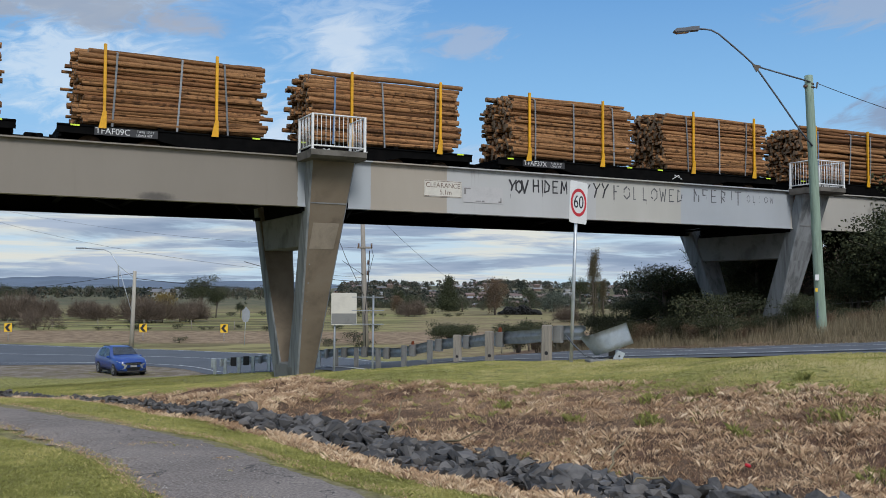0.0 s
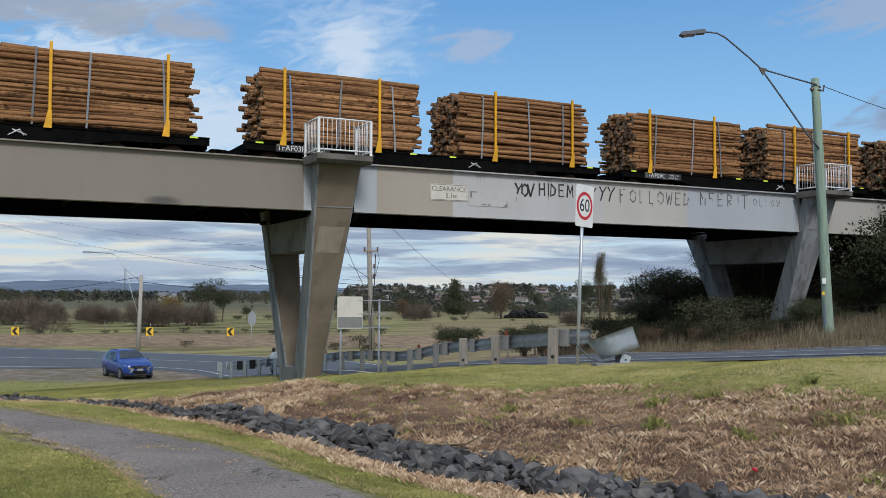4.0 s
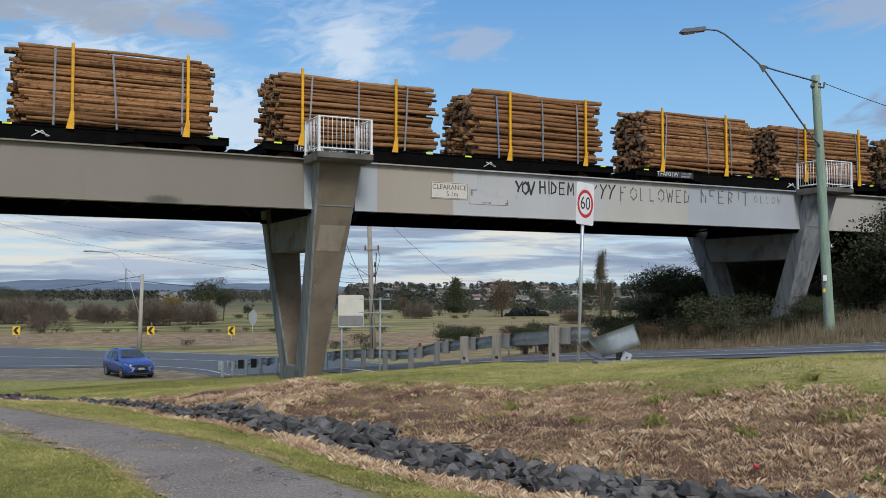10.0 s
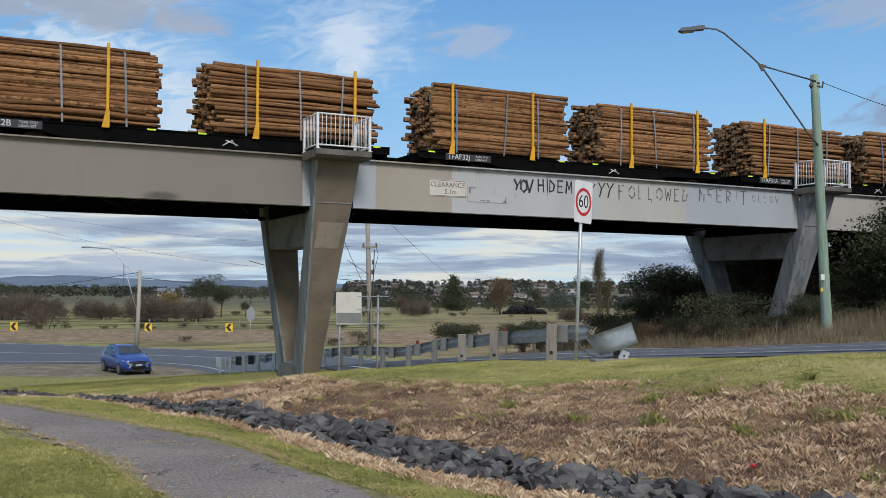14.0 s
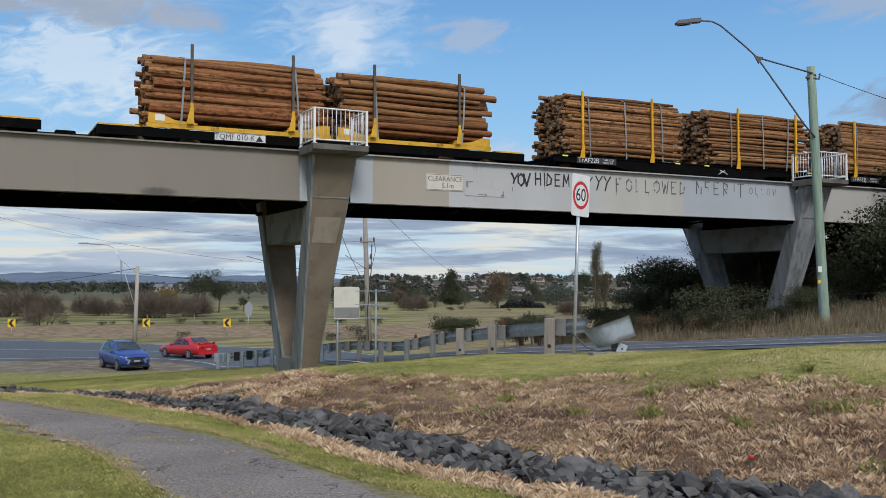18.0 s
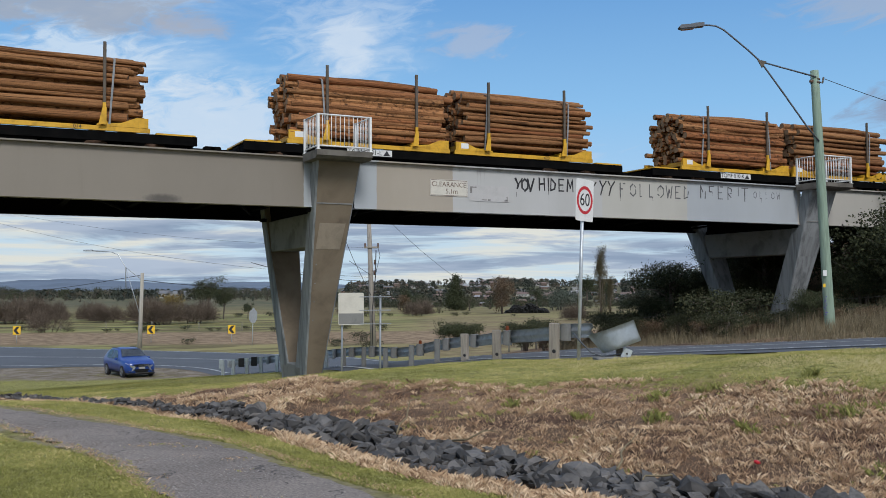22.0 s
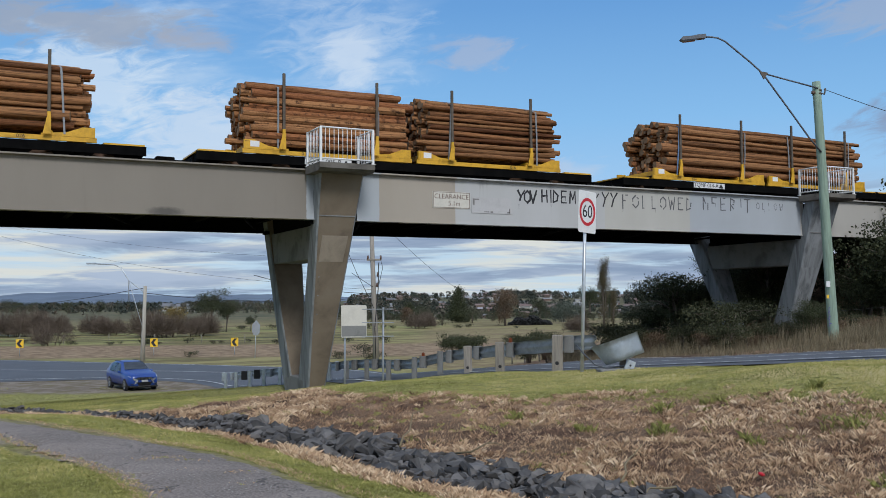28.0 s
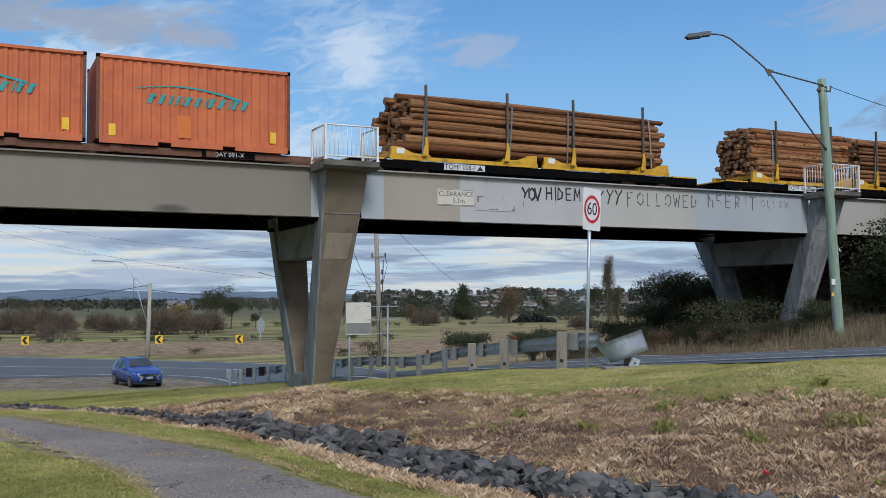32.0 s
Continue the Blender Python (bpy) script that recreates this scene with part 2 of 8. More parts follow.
def prism(bm, outline, axis, a, b, mat=0):
    """An outline in the two other axes, drawn out along axis from a to b."""
    def at(p, k):
        q = list(p)
        q.insert(axis, k)
        return q
    lo, hi = [bm.verts.new(at(p, a)) for p in outline], [bm.verts.new(at(p, b)) for p in outline]
    fs = [bm.faces.new(lo), bm.faces.new(list(reversed(hi)))]
    n = len(outline)
    for i in range(n):
        fs.append(bm.faces.new((lo[i], hi[i], hi[(i + 1) % n], lo[(i + 1) % n])))
    for f in fs:
        f.material_index = mat
    bmesh.ops.recalc_face_normals(bm, faces=fs)
    return lo + hi

# ---- materials ----
def nodes(name):
    m = bpy.data.materials.new(name)
    m.use_nodes = True
    nt = m.node_tree
    return m, nt, nt.nodes["Principled BSDF"]


def rgb(c):
    return (*c, 1.0)


def noise_node(nt, scale, detail=4.0, rough=0.55, coord="Object", stretch=None, dist=0.0):
    tc, n = nt.nodes.new("ShaderNodeTexCoord"), nt.nodes.new("ShaderNodeTexNoise")
    n.inputs["Scale"].default_value, n.inputs["Detail"].default_value, n.inputs["Roughness"].default_value = scale, detail, rough
    n.inputs["Distortion"].default_value = dist
    if stretch:
        mp = nt.nodes.new("ShaderNodeMapping")
        mp.inputs["Scale"].default_value = stretch
        nt.links.new(tc.outputs[coord], mp.inputs[0])
        nt.links.new(mp.outputs[0], n.inputs["Vector"])
    else:
        nt.links.new(tc.outputs[coord], n.inputs["Vector"])
    return n.outputs[0]


def ramp(nt, fac, stops, mode="LINEAR"):
    r = nt.nodes.new("ShaderNodeValToRGB")
    r.color_ramp.interpolation = mode
    while len(r.color_ramp.elements) < len(stops):
        r.color_ramp.elements.new(0.5)
    for e, (p, c) in zip(r.color_ramp.elements, stops):
        e.position, e.color = p, rgb(c) if len(c) == 3 else c
    nt.links.new(fac, r.inputs[0])
    return r.outputs[0]


def blend(nt, fac, a, b, mode="MIX"):
    n = nt.nodes.new("ShaderNodeMix")
    n.data_type, n.blend_type = "RGBA", mode
    for sock, val in ((n.inputs[0], fac), (n.inputs[6], a), (n.inputs[7], b)):
        if isinstance(val, (int, float)):
            sock.default_value = val
        elif isinstance(val, tuple):
            sock.default_value = rgb(val)
        else:
            nt.links.new(val, sock)
    return n.outputs[2]


def calc(nt, op, a, b=0.0):
    n = nt.nodes.new("ShaderNodeMath")
    n.operation = op
    for sock, val in ((n.inputs[0], a), (n.inputs[1], b)):
        if isinstance(val, (int, float)):
            sock.default_value = val
        else:
            nt.links.new(val, sock)
    return n.outputs[0]


def bump(nt, bsdf, height, strength, dist=0.02):
    b = nt.nodes.new("ShaderNodeBump")
    b.inputs["Strength"].default_value, b.inputs["Distance"].default_value = strength, dist
    nt.links.new(height, b.inputs["Height"])
    nt.links.new(b.outputs[0], bsdf.inputs["Normal"])


def surface(name, c, dark=0.6, scale=3.0, rough=0.7, metal=0.0, relief=0.25, grain=40.0, stretch=None, tint=None, vary=0.0, coat=0.0, stain=0.5, spec=0.4):
    """A plain material: broad stains, fine grain, relief; tint: a second colour in patches; vary: change from object to object."""
    m, nt, b = nodes(name)
    big = noise_node(nt, scale, 5, 0.6, stretch=stretch, dist=0.4)
    fine = noise_node(nt, grain, 3, 0.6, stretch=stretch)
    lo = tuple(x * dark for x in c)
    col = ramp(nt, big, [(0.36, lo), (0.36 + 0.25 * (1.01 - stain) + 0.05, c), (1.0, tint or c)])
    col = blend(nt, 0.35, col, ramp(nt, fine, [(0.3, tuple(x * 0.75 for x in c)), (0.7, tuple(min(1, x * 1.15) for x in c))]))
    if vary:
        info = nt.nodes.new("ShaderNodeObjectInfo")
        geo = nt.nodes.new("ShaderNodeNewGeometry")
        own = calc(nt, "FRACT", calc(nt, "ADD", info.outputs["Random"], geo.outputs["Random Per Island"]))
        k = ramp(nt, own, [(0.0, (1 - vary,) * 3), (1.0, (1 + vary,) * 3)])
        col = blend(nt, 1.0, col, k, "MULTIPLY")
    nt.links.new(col, b.inputs["Base Color"])
    r = ramp(nt, fine, [(0.3, (max(0, rough - 0.12),) * 3), (0.7, (min(1, rough + 0.12),) * 3)])
    nt.links.new(r, b.inputs["Roughness"])
    b.inputs["Metallic"].default_value = metal
    b.inputs["Coat Weight"].default_value = coat
    b.inputs["Specular IOR Level"].default_value = spec
    if relief:
        bump(nt, b, fine, relief, 0.01)
    return m


def glass(name, c, rough=0.04):
    m, nt, b = nodes(name)
    b.inputs["Base Color"].default_value = rgb(c)
    b.inputs["Roughness"].default_value = rough
    b.inputs["Coat Weight"].default_value = 0.6
    return m


M = {}
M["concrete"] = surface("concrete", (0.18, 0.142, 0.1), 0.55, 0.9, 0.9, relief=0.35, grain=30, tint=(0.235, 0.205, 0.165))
M["concrete_grey"] = surface("concrete_grey", (0.2, 0.2, 0.19), 0.45, 1.6, 0.9, relief=0.35, grain=30)
M["concrete_patch"] = surface("concrete_patch", (0.27, 0.225, 0.17), 0.7, 1.5, 0.9, relief=0.2, grain=30)
M["concrete_stained"] = surface("concrete_stained", (0.13, 0.118, 0.1), 0.45, 2.5, 0.9, relief=0.4, grain=25, tint=(0.2, 0.19, 0.17))
M["steel_black"] = surface("steel_black", (0.005, 0.005, 0.005), 0.5, 2.0, 0.85, relief=0.2, grain=25, tint=(0.014, 0.011, 0.009), spec=0.03)
M["white_rail"] = surface("white_rail", (0.72, 0.72, 0.7), 0.8, 5, 0.45, relief=0.05)
M["galv"] = surface("galv", (0.5, 0.53, 0.55), 0.62, 5, 0.4, metal=0.5, relief=0.06, grain=60)
M["wood_grey"] = surface("wood_grey", (0.27, 0.24, 0.2), 0.6, 4, 0.9, relief=0.5, grain=14, stretch=(6, 6, 0.5), vary=0.15)
M["timber_green"] = surface("timber_green", (0.24, 0.32, 0.245), 0.62, 3, 0.9, relief=0.45, grain=12, stretch=(5, 5, 0.35), tint=(0.33, 0.4, 0.32))
M["timber_grey"] = surface("timber_grey", (0.3, 0.27, 0.23), 0.6, 3, 0.9, relief=0.4, grain=12, stretch=(5, 5, 0.35))
M["asphalt"] = surface("asphalt", (0.092, 0.098, 0.108), 0.82, 0.5, 0.85, relief=0.3, grain=50, tint=(0.12, 0.122, 0.128))
M["line"] = surface("line", (0.62, 0.63, 0.62), 0.6, 2.5, 0.7, relief=0.1)
M["rock"] = surface("rock", (0.088, 0.082, 0.077), 0.38, 5, 0.75, relief=0.8, grain=18, tint=(0.19, 0.175, 0.155), vary=0.65)
M["yellow_steel"] = surface("yellow_steel", (0.62, 0.34, 0.02), 0.55, 3, 0.55, relief=0.1, grain=20, tint=(0.6, 0.36, 0.05))
M["yellow_stake"] = surface("yellow_stake", (0.68, 0.34, 0.01), 0.7, 5, 0.5, relief=0.1, grain=20, vary=0.12)
M["dark_stake"] = surface("dark_stake", (0.1, 0.08, 0.06), 0.6, 5, 0.7, relief=0.1, grain=20)
M["strap"] = surface("strap", (0.2, 0.21, 0.22), 0.7, 8, 0.7, relief=0.1, vary=0.3)
M["strap_blue"] = surface("strap_blue", (0.12, 0.2, 0.34), 0.7, 8, 0.7, relief=0.1)
M["white_sign"] = surface("white_sign", (0.7, 0.7, 0.68), 0.88, 4, 0.5, relief=0.02)
M["ink"] = surface("ink", (0.02, 0.02, 0.022), 0.8, 4, 0.6, relief=0.0)
M["red_sign"] = surface("red_sign", (0.5, 0.02, 0.03), 0.85, 4, 0.5, relief=0.0)
M["yellow_sign"] = surface("yellow_sign", (0.8, 0.5, 0.03), 0.85, 4, 0.5, relief=0.0)
M["tyre"] = surface("tyre", (0.018, 0.018, 0.018), 0.8, 8, 0.85, relief=0.2)
M["glass_dark"] = glass("glass_dark", (0.012, 0.014, 0.016))
M["insulator"] = surface("insulator", (0.12, 0.07, 0.05), 0.8, 8, 0.3, relief=0.0)
M["wire"] = surface("wire", (0.03, 0.03, 0.032), 0.8, 8, 0.6, relief=0.0)


def path_material():
    """Old tar and chip path: pale chips, dark patches, fine cracks."""
    m, nt, b = nodes("path")
    chip = nt.nodes.new("ShaderNodeTexVoronoi")
    chip.inputs["Scale"].default_value = 55
    tc = nt.nodes.new("ShaderNodeTexCoord")
    nt.links.new(tc.outputs["Object"], chip.inputs["Vector"])
    wide = noise_node(nt, 0.8, 5, 0.65, dist=0.5)
    fine = noise_node(nt, 45, 4, 0.7)
    col = ramp(nt, wide, [(0.36, (0.135, 0.112, 0.096)), (0.5, (0.205, 0.172, 0.148)), (0.66, (0.26, 0.22, 0.188))])
    col = blend(nt, 0.5, col, ramp(nt, fine, [(0.38, (0.05, 0.041, 0.036)), (0.62, (0.36, 0.305, 0.262))]))
    sel = nt.nodes.new("ShaderNodeSeparateColor")
    nt.links.new(chip.outputs["Color"], sel.inputs[0])
    near = calc(nt, "LESS_THAN", chip.outputs["Distance"], 0.32)
    worn = ramp(nt, noise_node(nt, 1.7, 4, 0.7), [(0.45, (0, 0, 0)), (0.6, (1, 1, 1))])
    spots = calc(nt, "MULTIPLY", calc(nt, "MULTIPLY", near, calc(nt, "GREATER_THAN", sel.outputs[0], 0.9)), worn)
    col = blend(nt, spots, col, (0.55, 0.52, 0.47))
    crack = nt.nodes.new("ShaderNodeTexVoronoi")
    crack.feature = "DISTANCE_TO_EDGE"
    crack.inputs["Scale"].default_value = 1.1
    bend = nt.nodes.new("ShaderNodeVectorMath")
    bend.operation = "ADD"
    nz = nt.nodes.new("ShaderNodeTexNoise")
    nz.inputs["Scale"].default_value = 2.3
    nz.inputs["Detail"].default_value = 5
    nt.links.new(tc.outputs["Object"], nz.inputs["Vector"])
    nt.links.new(tc.outputs["Object"], bend.inputs[0])
    nt.links.new(nz.outputs["Color"], bend.inputs[1])
    nt.links.new(bend.outputs[0], crack.inputs["Vector"])
    line = calc(nt, "LESS_THAN", crack.outputs["Distance"], 0.009)
    line = calc(nt, "MULTIPLY", line, calc(nt, "GREATER_THAN", noise_node(nt, 0.9, 3, 0.6), 0.5))
    col = blend(nt, calc(nt, "MULTIPLY", line, 0.75), col, (0.035, 0.032, 0.03))
    nt.links.new(col, b.inputs["Base Color"])
    b.inputs["Roughness"].default_value = 0.95
    bump(nt, b, fine, 0.6, 0.012)
    return m


M["path"] = path_material()
M["lamp_grey"] = surface("lamp_grey", (0.09, 0.1, 0.115), 0.8, 6, 0.5, metal=0.3, relief=0.02)
M["timber_pale"] = surface("timber_pale", (0.4, 0.37, 0.31), 0.7, 3, 0.9, relief=0.3, grain=12, stretch=(5, 5, 0.35))
M["zinc"] = surface("zinc_sheet", (0.5, 0.55, 0.58), 0.68, 3.5, 0.42, metal=0.45, relief=0.08, grain=18, tint=(0.48, 0.5, 0.5))

# ---- the land ----
def ground_material():
    m, nt, b = nodes("ground")
    fine = noise_node(nt, 9, 6, 0.7)
    mid = noise_node(nt, 1.1, 6, 0.65)
    wide = noise_node(nt, 0.13, 4, 0.6)
    vein = noise_node(nt, 48, 5, 0.75)

    def att(n):
        a = nt.nodes.new("ShaderNodeAttribute")
        a.attribute_name = n
        return a.outputs["Fac"]

    green = blend(nt, mid, ramp(nt, fine, [(0.36, (0.08, 0.085, 0.026)), (0.64, (0.33, 0.34, 0.1))]), ramp(nt, fine, [(0.36, (0.14, 0.12, 0.045)), (0.64, (0.46, 0.4, 0.17))]))
    straw = blend(nt, ramp(nt, mid, [(0.42, (0, 0, 0)), (0.6, (1, 1, 1))]), ramp(nt, fine, [(0.36, (0.04, 0.025, 0.018)), (0.64, (0.17, 0.1, 0.066))]), ramp(nt, vein, [(0.38, (0.08, 0.048, 0.032)), (0.62, (0.5, 0.34, 0.21))]))
    mud = ramp(nt, fine, [(0.36, (0.028, 0.02, 0.015)), (0.64, (0.125, 0.082, 0.058))])
    gravel = blend(nt, ramp(nt, mid, [(0.42, (0, 0, 0)), (0.58, (1, 1, 1))]), ramp(nt, vein, [(0.36, (0.08, 0.06, 0.045)), (0.64, (0.2, 0.155, 0.12))]), ramp(nt, vein, [(0.36, (0.15, 0.125, 0.095)), (0.64, (0.33, 0.28, 0.22))]))

    def soft(a, w=0.55):
        n = calc(nt, "ADD", a, calc(nt, "MULTIPLY", calc(nt, "SUBTRACT", mid, 0.5), w * 1.6))
        n = calc(nt, "ADD", n, calc(nt, "MULTIPLY", calc(nt, "SUBTRACT", fine, 0.5), w))
        return ramp(nt, n, [(0.38, (0, 0, 0)), (0.62, (1, 1, 1))])

    sere = ramp(nt, vein, [(0.3, (0.25, 0.2, 0.08)), (0.7, (0.6, 0.5, 0.24))])
    green = blend(nt, soft(att("sere"), 0.7), green, sere)
    col = blend(nt, soft(att("dry")), green, straw)
    col = blend(nt, soft(att("soil"), 0.4), col, mud)
    col = blend(nt, soft(att("grit"), 0.35), col, gravel)
    # fields of the plain, in strips
    strips = noise_node(nt, 0.02, 3, 0.5, stretch=(0.25, 1.6, 1))
    field = ramp(nt, strips, [(0.34, (0.15, 0.155, 0.05)), (0.44, (0.26, 0.275, 0.085)), (0.5, (0.31, 0.27, 0.11)), (0.58, (0.19, 0.2, 0.06)), (0.68, (0.28, 0.235, 0.115))])
    field = blend(nt, 0.5, field, blend(nt, mid, field, (0.24, 0.19, 0.12)))
    rank = noise_node(nt, 0.16, 6, 0.7, stretch=(0.35, 1.5, 1), dist=0.6)
    field = blend(nt, ramp(nt, rank, [(0.46, (0, 0, 0)), (0.56, (0.8, 0.8, 0.8))]), field, (0.11, 0.085, 0.048))
    bare = ramp(nt, mid, [(0.4, (0.17, 0.115, 0.072)), (0.6, (0.33, 0.24, 0.15))])
    field = blend(nt, att("tilled"), field, bare)
    col = blend(nt, att("plain"), col, field)
    col = blend(nt, att("far"), col, ramp(nt, wide, [(0.4, (0.08, 0.085, 0.05)), (0.6, (0.16, 0.14, 0.085))]))
    nt.links.new(col, b.inputs["Base Color"])
    b.inputs["Roughness"].default_value = 1.0
    b.inputs["Specular IOR Level"].default_value = 0.1
    bump(nt, b, vein, 0.5, 0.025)
    return m


def spread(lo, hi, fine, n, grow):
    """Steps that are fine about the middle and widen outwards."""
    out, x, s = [0.0], 0.0, fine
    while x < hi:
        x += s
        s *= grow
        out.append(min(x, hi))
    x, s = 0.0, fine
    while x > lo:
        x -= s
        s *= grow
        out.insert(0, max(x, lo))
    return out


def dry_reach(u, beyond):
    """How far the dead grass spreads on either side of the ditch."""
    near = 0.75 + 0.8 * smooth(-2.6, 0.5, u)
    far = 0.6 + 2.6 * smooth(-6.5, -2, u) + 1.3 * smooth(-1, 4, u)
    return np.where(beyond, far, near)


def relief(u, d):
    """Small bumps of the ground near the camera, roughest in the dead grass."""
    r, side = near_line(DITCH, u, d)
    reach = dry_reach(u, side > 0)
    dead = 1 - smooth(reach * 0.75, reach * 1.25, r)
    clods = 0.045 * patches(u * 2.1, d * 2.1, 4) + 0.03 * patches(u * 5.3, d * 5.3, 5) + 0.022 * patches(u * 10.7, d * 10.7, 6)
    bumps = 0.035 * patches(u * 0.8, d * 0.8, 1) + 0.012 * patches(u * 3.0, d * 3.0, 2) + clods * dead
    return np.where((np.abs(u) < 40) & (d > -10) & (d < 60), bumps, 0.0), dead


def make_ground():
    us = np.array([u - 0.5 for u in spread(-3200, 3200, 0.09, 0, 1.029)])
    ds = np.array([d + 9.0 for d in spread(-60, 4300, 0.085, 0, 1.027)])
    U, D = [g.ravel() for g in np.meshgrid(us, ds)]
    X, Y = W(U, D)
    Z = lie(U, D)
    near = (np.abs(U) < 40) & (D > -10) & (D < 60)
    r, side = near_line(DITCH, U, D)
    beyond = side > 0
    reach = dry_reach(U, beyond)
    bumps, dead = relief(U, D)
    Z = Z + bumps
    p, _ = near_line(TRACK, U, D)
    k, over = along_road(U, D)
    dry = np.where(near, 0.12 + 0.8 * dead, 0.15)
    soil = np.where(near, 0.75 * (1 - smooth(0.3, 1.1, r)) * np.where(beyond, 1.0, 0.5) + np.where(beyond, 0.5 * smooth(0.5, 1.0, r) * (1 - smooth(reach * 0.5, reach * 1.0, r)), 0.0), 0.0)
    soil = soil * (1 - smooth(-8, -11, U))
    grit = np.where(near, 0.5 * (1 - smooth(0.62, 0.95, p)), 0.0)
    dry = np.maximum(dry, 0.75 * smooth(12, 20, X - 8) * smooth(28, 34, D) * (1 - smooth(50, 70, D)))
    sere = np.where(near, 0.52 * (1 - smooth(0.8, 3.2, np.abs(over + 1.2))) * smooth(-2, 4, U), 0.0) + 0.1
    verge = near & (over > 7.6) & (U > -4)
    dry = np.where(verge, 0.95, dry)
    soil = np.where(verge, 0.6 * (1 - smooth(9, 12, over)) * smooth(3, 7, U), soil)
    # the gravel shoulder where the car is parked
    stand = (D > 46) & (D < 66) & (U < -9)
    grit = np.where(stand, 0.62 * smooth(49, 55, D) * smooth(-9, -13, U), grit)
    rough = 0.55 * smooth(64, 70, D) * (1 - smooth(150, 200, D)) * smooth(-6, 0, U)
    att = {"dry": dry, "soil": soil, "grit": grit, "sere": sere, "plain": smooth(62, 74, D + 0.3 * U), "far": smooth(200, 330, D),
           "tilled": smooth(86, 90, D) * (1 - smooth(111, 115, D + 0.02 * U)) + 0.2 * smooth(190, 200, D) + rough}
    n, m = len(us), len(ds)
    i, j = [g.ravel() for g in np.meshgrid(np.arange(n - 1), np.arange(m - 1))]
    q = j * n + i
    me = mesh_from("ground", np.stack([X, Y, Z], 1), np.stack([q, q + 1, q + n + 1, q + n], 1))
    for name, v in att.items():
        me.attributes.new(name, "FLOAT", "POINT").data.foreach_set("value", np.ascontiguousarray(v, np.float32))
    me.polygons.foreach_set("use_smooth", [True] * len(me.polygons))
    me.materials.append(ground_material())
    return tagged(new("ground", me), "grassy verge with dry bank, falling to open fields", "ground", kind="structure")


make_ground()


def line_at(line, k):
    """A point of a smooth curve through line, k from 0 to len - 1."""
    i = min(max(int(k), 0), len(line) - 2)
    t = k - i
    p = [Vector(line[min(max(j, 0), len(line) - 1)]) for j in (i - 1, i, i + 1, i + 2)]
    return 0.5 * (2 * p[1] + (p[2] - p[0]) * t + (2 * p[0] - 5 * p[1] + 4 * p[2] - p[3]) * t * t + (3 * p[1] - p[0] - 3 * p[2] + p[3]) * t ** 3)


def ribbon(name, left, right, material, label, category, up, steps=20, across=6, thick=0.05, wobble=0.0):
    """A strip between two lines of the plan that lies on the land."""
    bm = bmesh.new()
    rows = []
    n = (len(left) - 1) * steps
    for k in range(n + 1):
        a, b = line_at(left, k / steps), line_at(right, k / steps)
        if wobble:
            side = (a - b).normalized()
            a = a + side * wobble * noise.noise(Vector((k * 0.35, 0, 0)))
            b = b - side * wobble * noise.noise(Vector((k * 0.35, 9, 0)))
        row = []
        for i in range(across + 1):
            p = a.lerp(b, i / across)
            row.append(bm.verts.new(G(p.x, p.y, up if 0 < i < across else up - thick)))
        rows.append(row)
    for r, s in zip(rows, rows[1:]):
        for i in range(across):
            f = bm.faces.new((r[i], r[i + 1], s[i + 1], s[i]))
            f.smooth = True
    bmesh.ops.recalc_face_normals(bm, faces=bm.faces)
    for f in bm.faces:
        if f.normal.z < 0:
            f.normal_flip()
    return tagged(part(name, bm, material), label, category, kind="structure")


# the road comes from the right, passes under the bridge and bends away to the left across the plain
NEAR_EDGE = [beside(k, 0) for k in (60, 40, 25, 15, 10, 5, 0)] + [(0.9, 26.0), (-2.3, 32.2), (-6.2, 39.6), (-10.4, 47.6), (-13, 55), (-16.6, 60.5), (-22, 62.8), (-29, 61.8), (-50, 59.5), (-120, 52)]
FAR_EDGE = [beside(k, 7.5) for k in (60, 40, 25, 15, 10, 5, 0)] + [(7.6, 29.4), (5.2, 35.2), (3.2, 42), (0.8, 51), (-1.5, 60), (-6, 69.5), (-16, 75.6), (-27, 80.5), (-50, 89), (-120, 104)]

ribbon("road", NEAR_EDGE, FAR_EDGE, M["asphalt"], "grey asphalt road bending under the bridge", "road", 0.07, across=10)


def offset(line_a, line_b, k):
    return [tuple(Vector(a).lerp(Vector(b), k)) for a, b in zip(line_a, line_b)]


def stripe(k, w=0.13, first=0, last=99):
    a, b = NEAR_EDGE[first:last], FAR_EDGE[first:last]
    l, r = [], []
    for p, q in zip(a, b):
        p, q = Vector(p), Vector(q)
        side = (q - p).normalized()
        c = p.lerp(q, k)
        l.append(tuple(c - side * w / 2))
        r.append(tuple(c + side * w / 2))
    return ribbon("road_marking", l, r, M["line"], "worn white painted road line", "road marking", 0.078, across=1, thick=0)


stripe(0.07)
stripe(0.5)
stripe(0.93)
LEFT_SIDE = [(-41.2, 38.6), (-15, 20.1), (-9.2, 14.8), (-6.35, 11.95), (-4.85, 10.6), (-3.6, 9.2), (-2.72, 8.1), (-2.1, 7.1), (-0.6, 4.8), (1.6, 1.7), (5.2, -2.5), (13, -10.6)]
RIGHT_SIDE = [(-39.6, 40.4), (-14, 21.2), (-8.4, 15.5), (-5.55, 12.35), (-4.15, 11.05), (-3.0, 10.2), (-1.85, 9.05), (-1.1, 7.95), (0.65, 5.5), (3.2, 2.7), (6.8, -1.5), (15, -9.4)]
ribbon("footpath", LEFT_SIDE, RIGHT_SIDE, M["path"], "weathered dark asphalt footpath with crumbling edges", "footpath", 0.045, across=6, wobble=0.16)

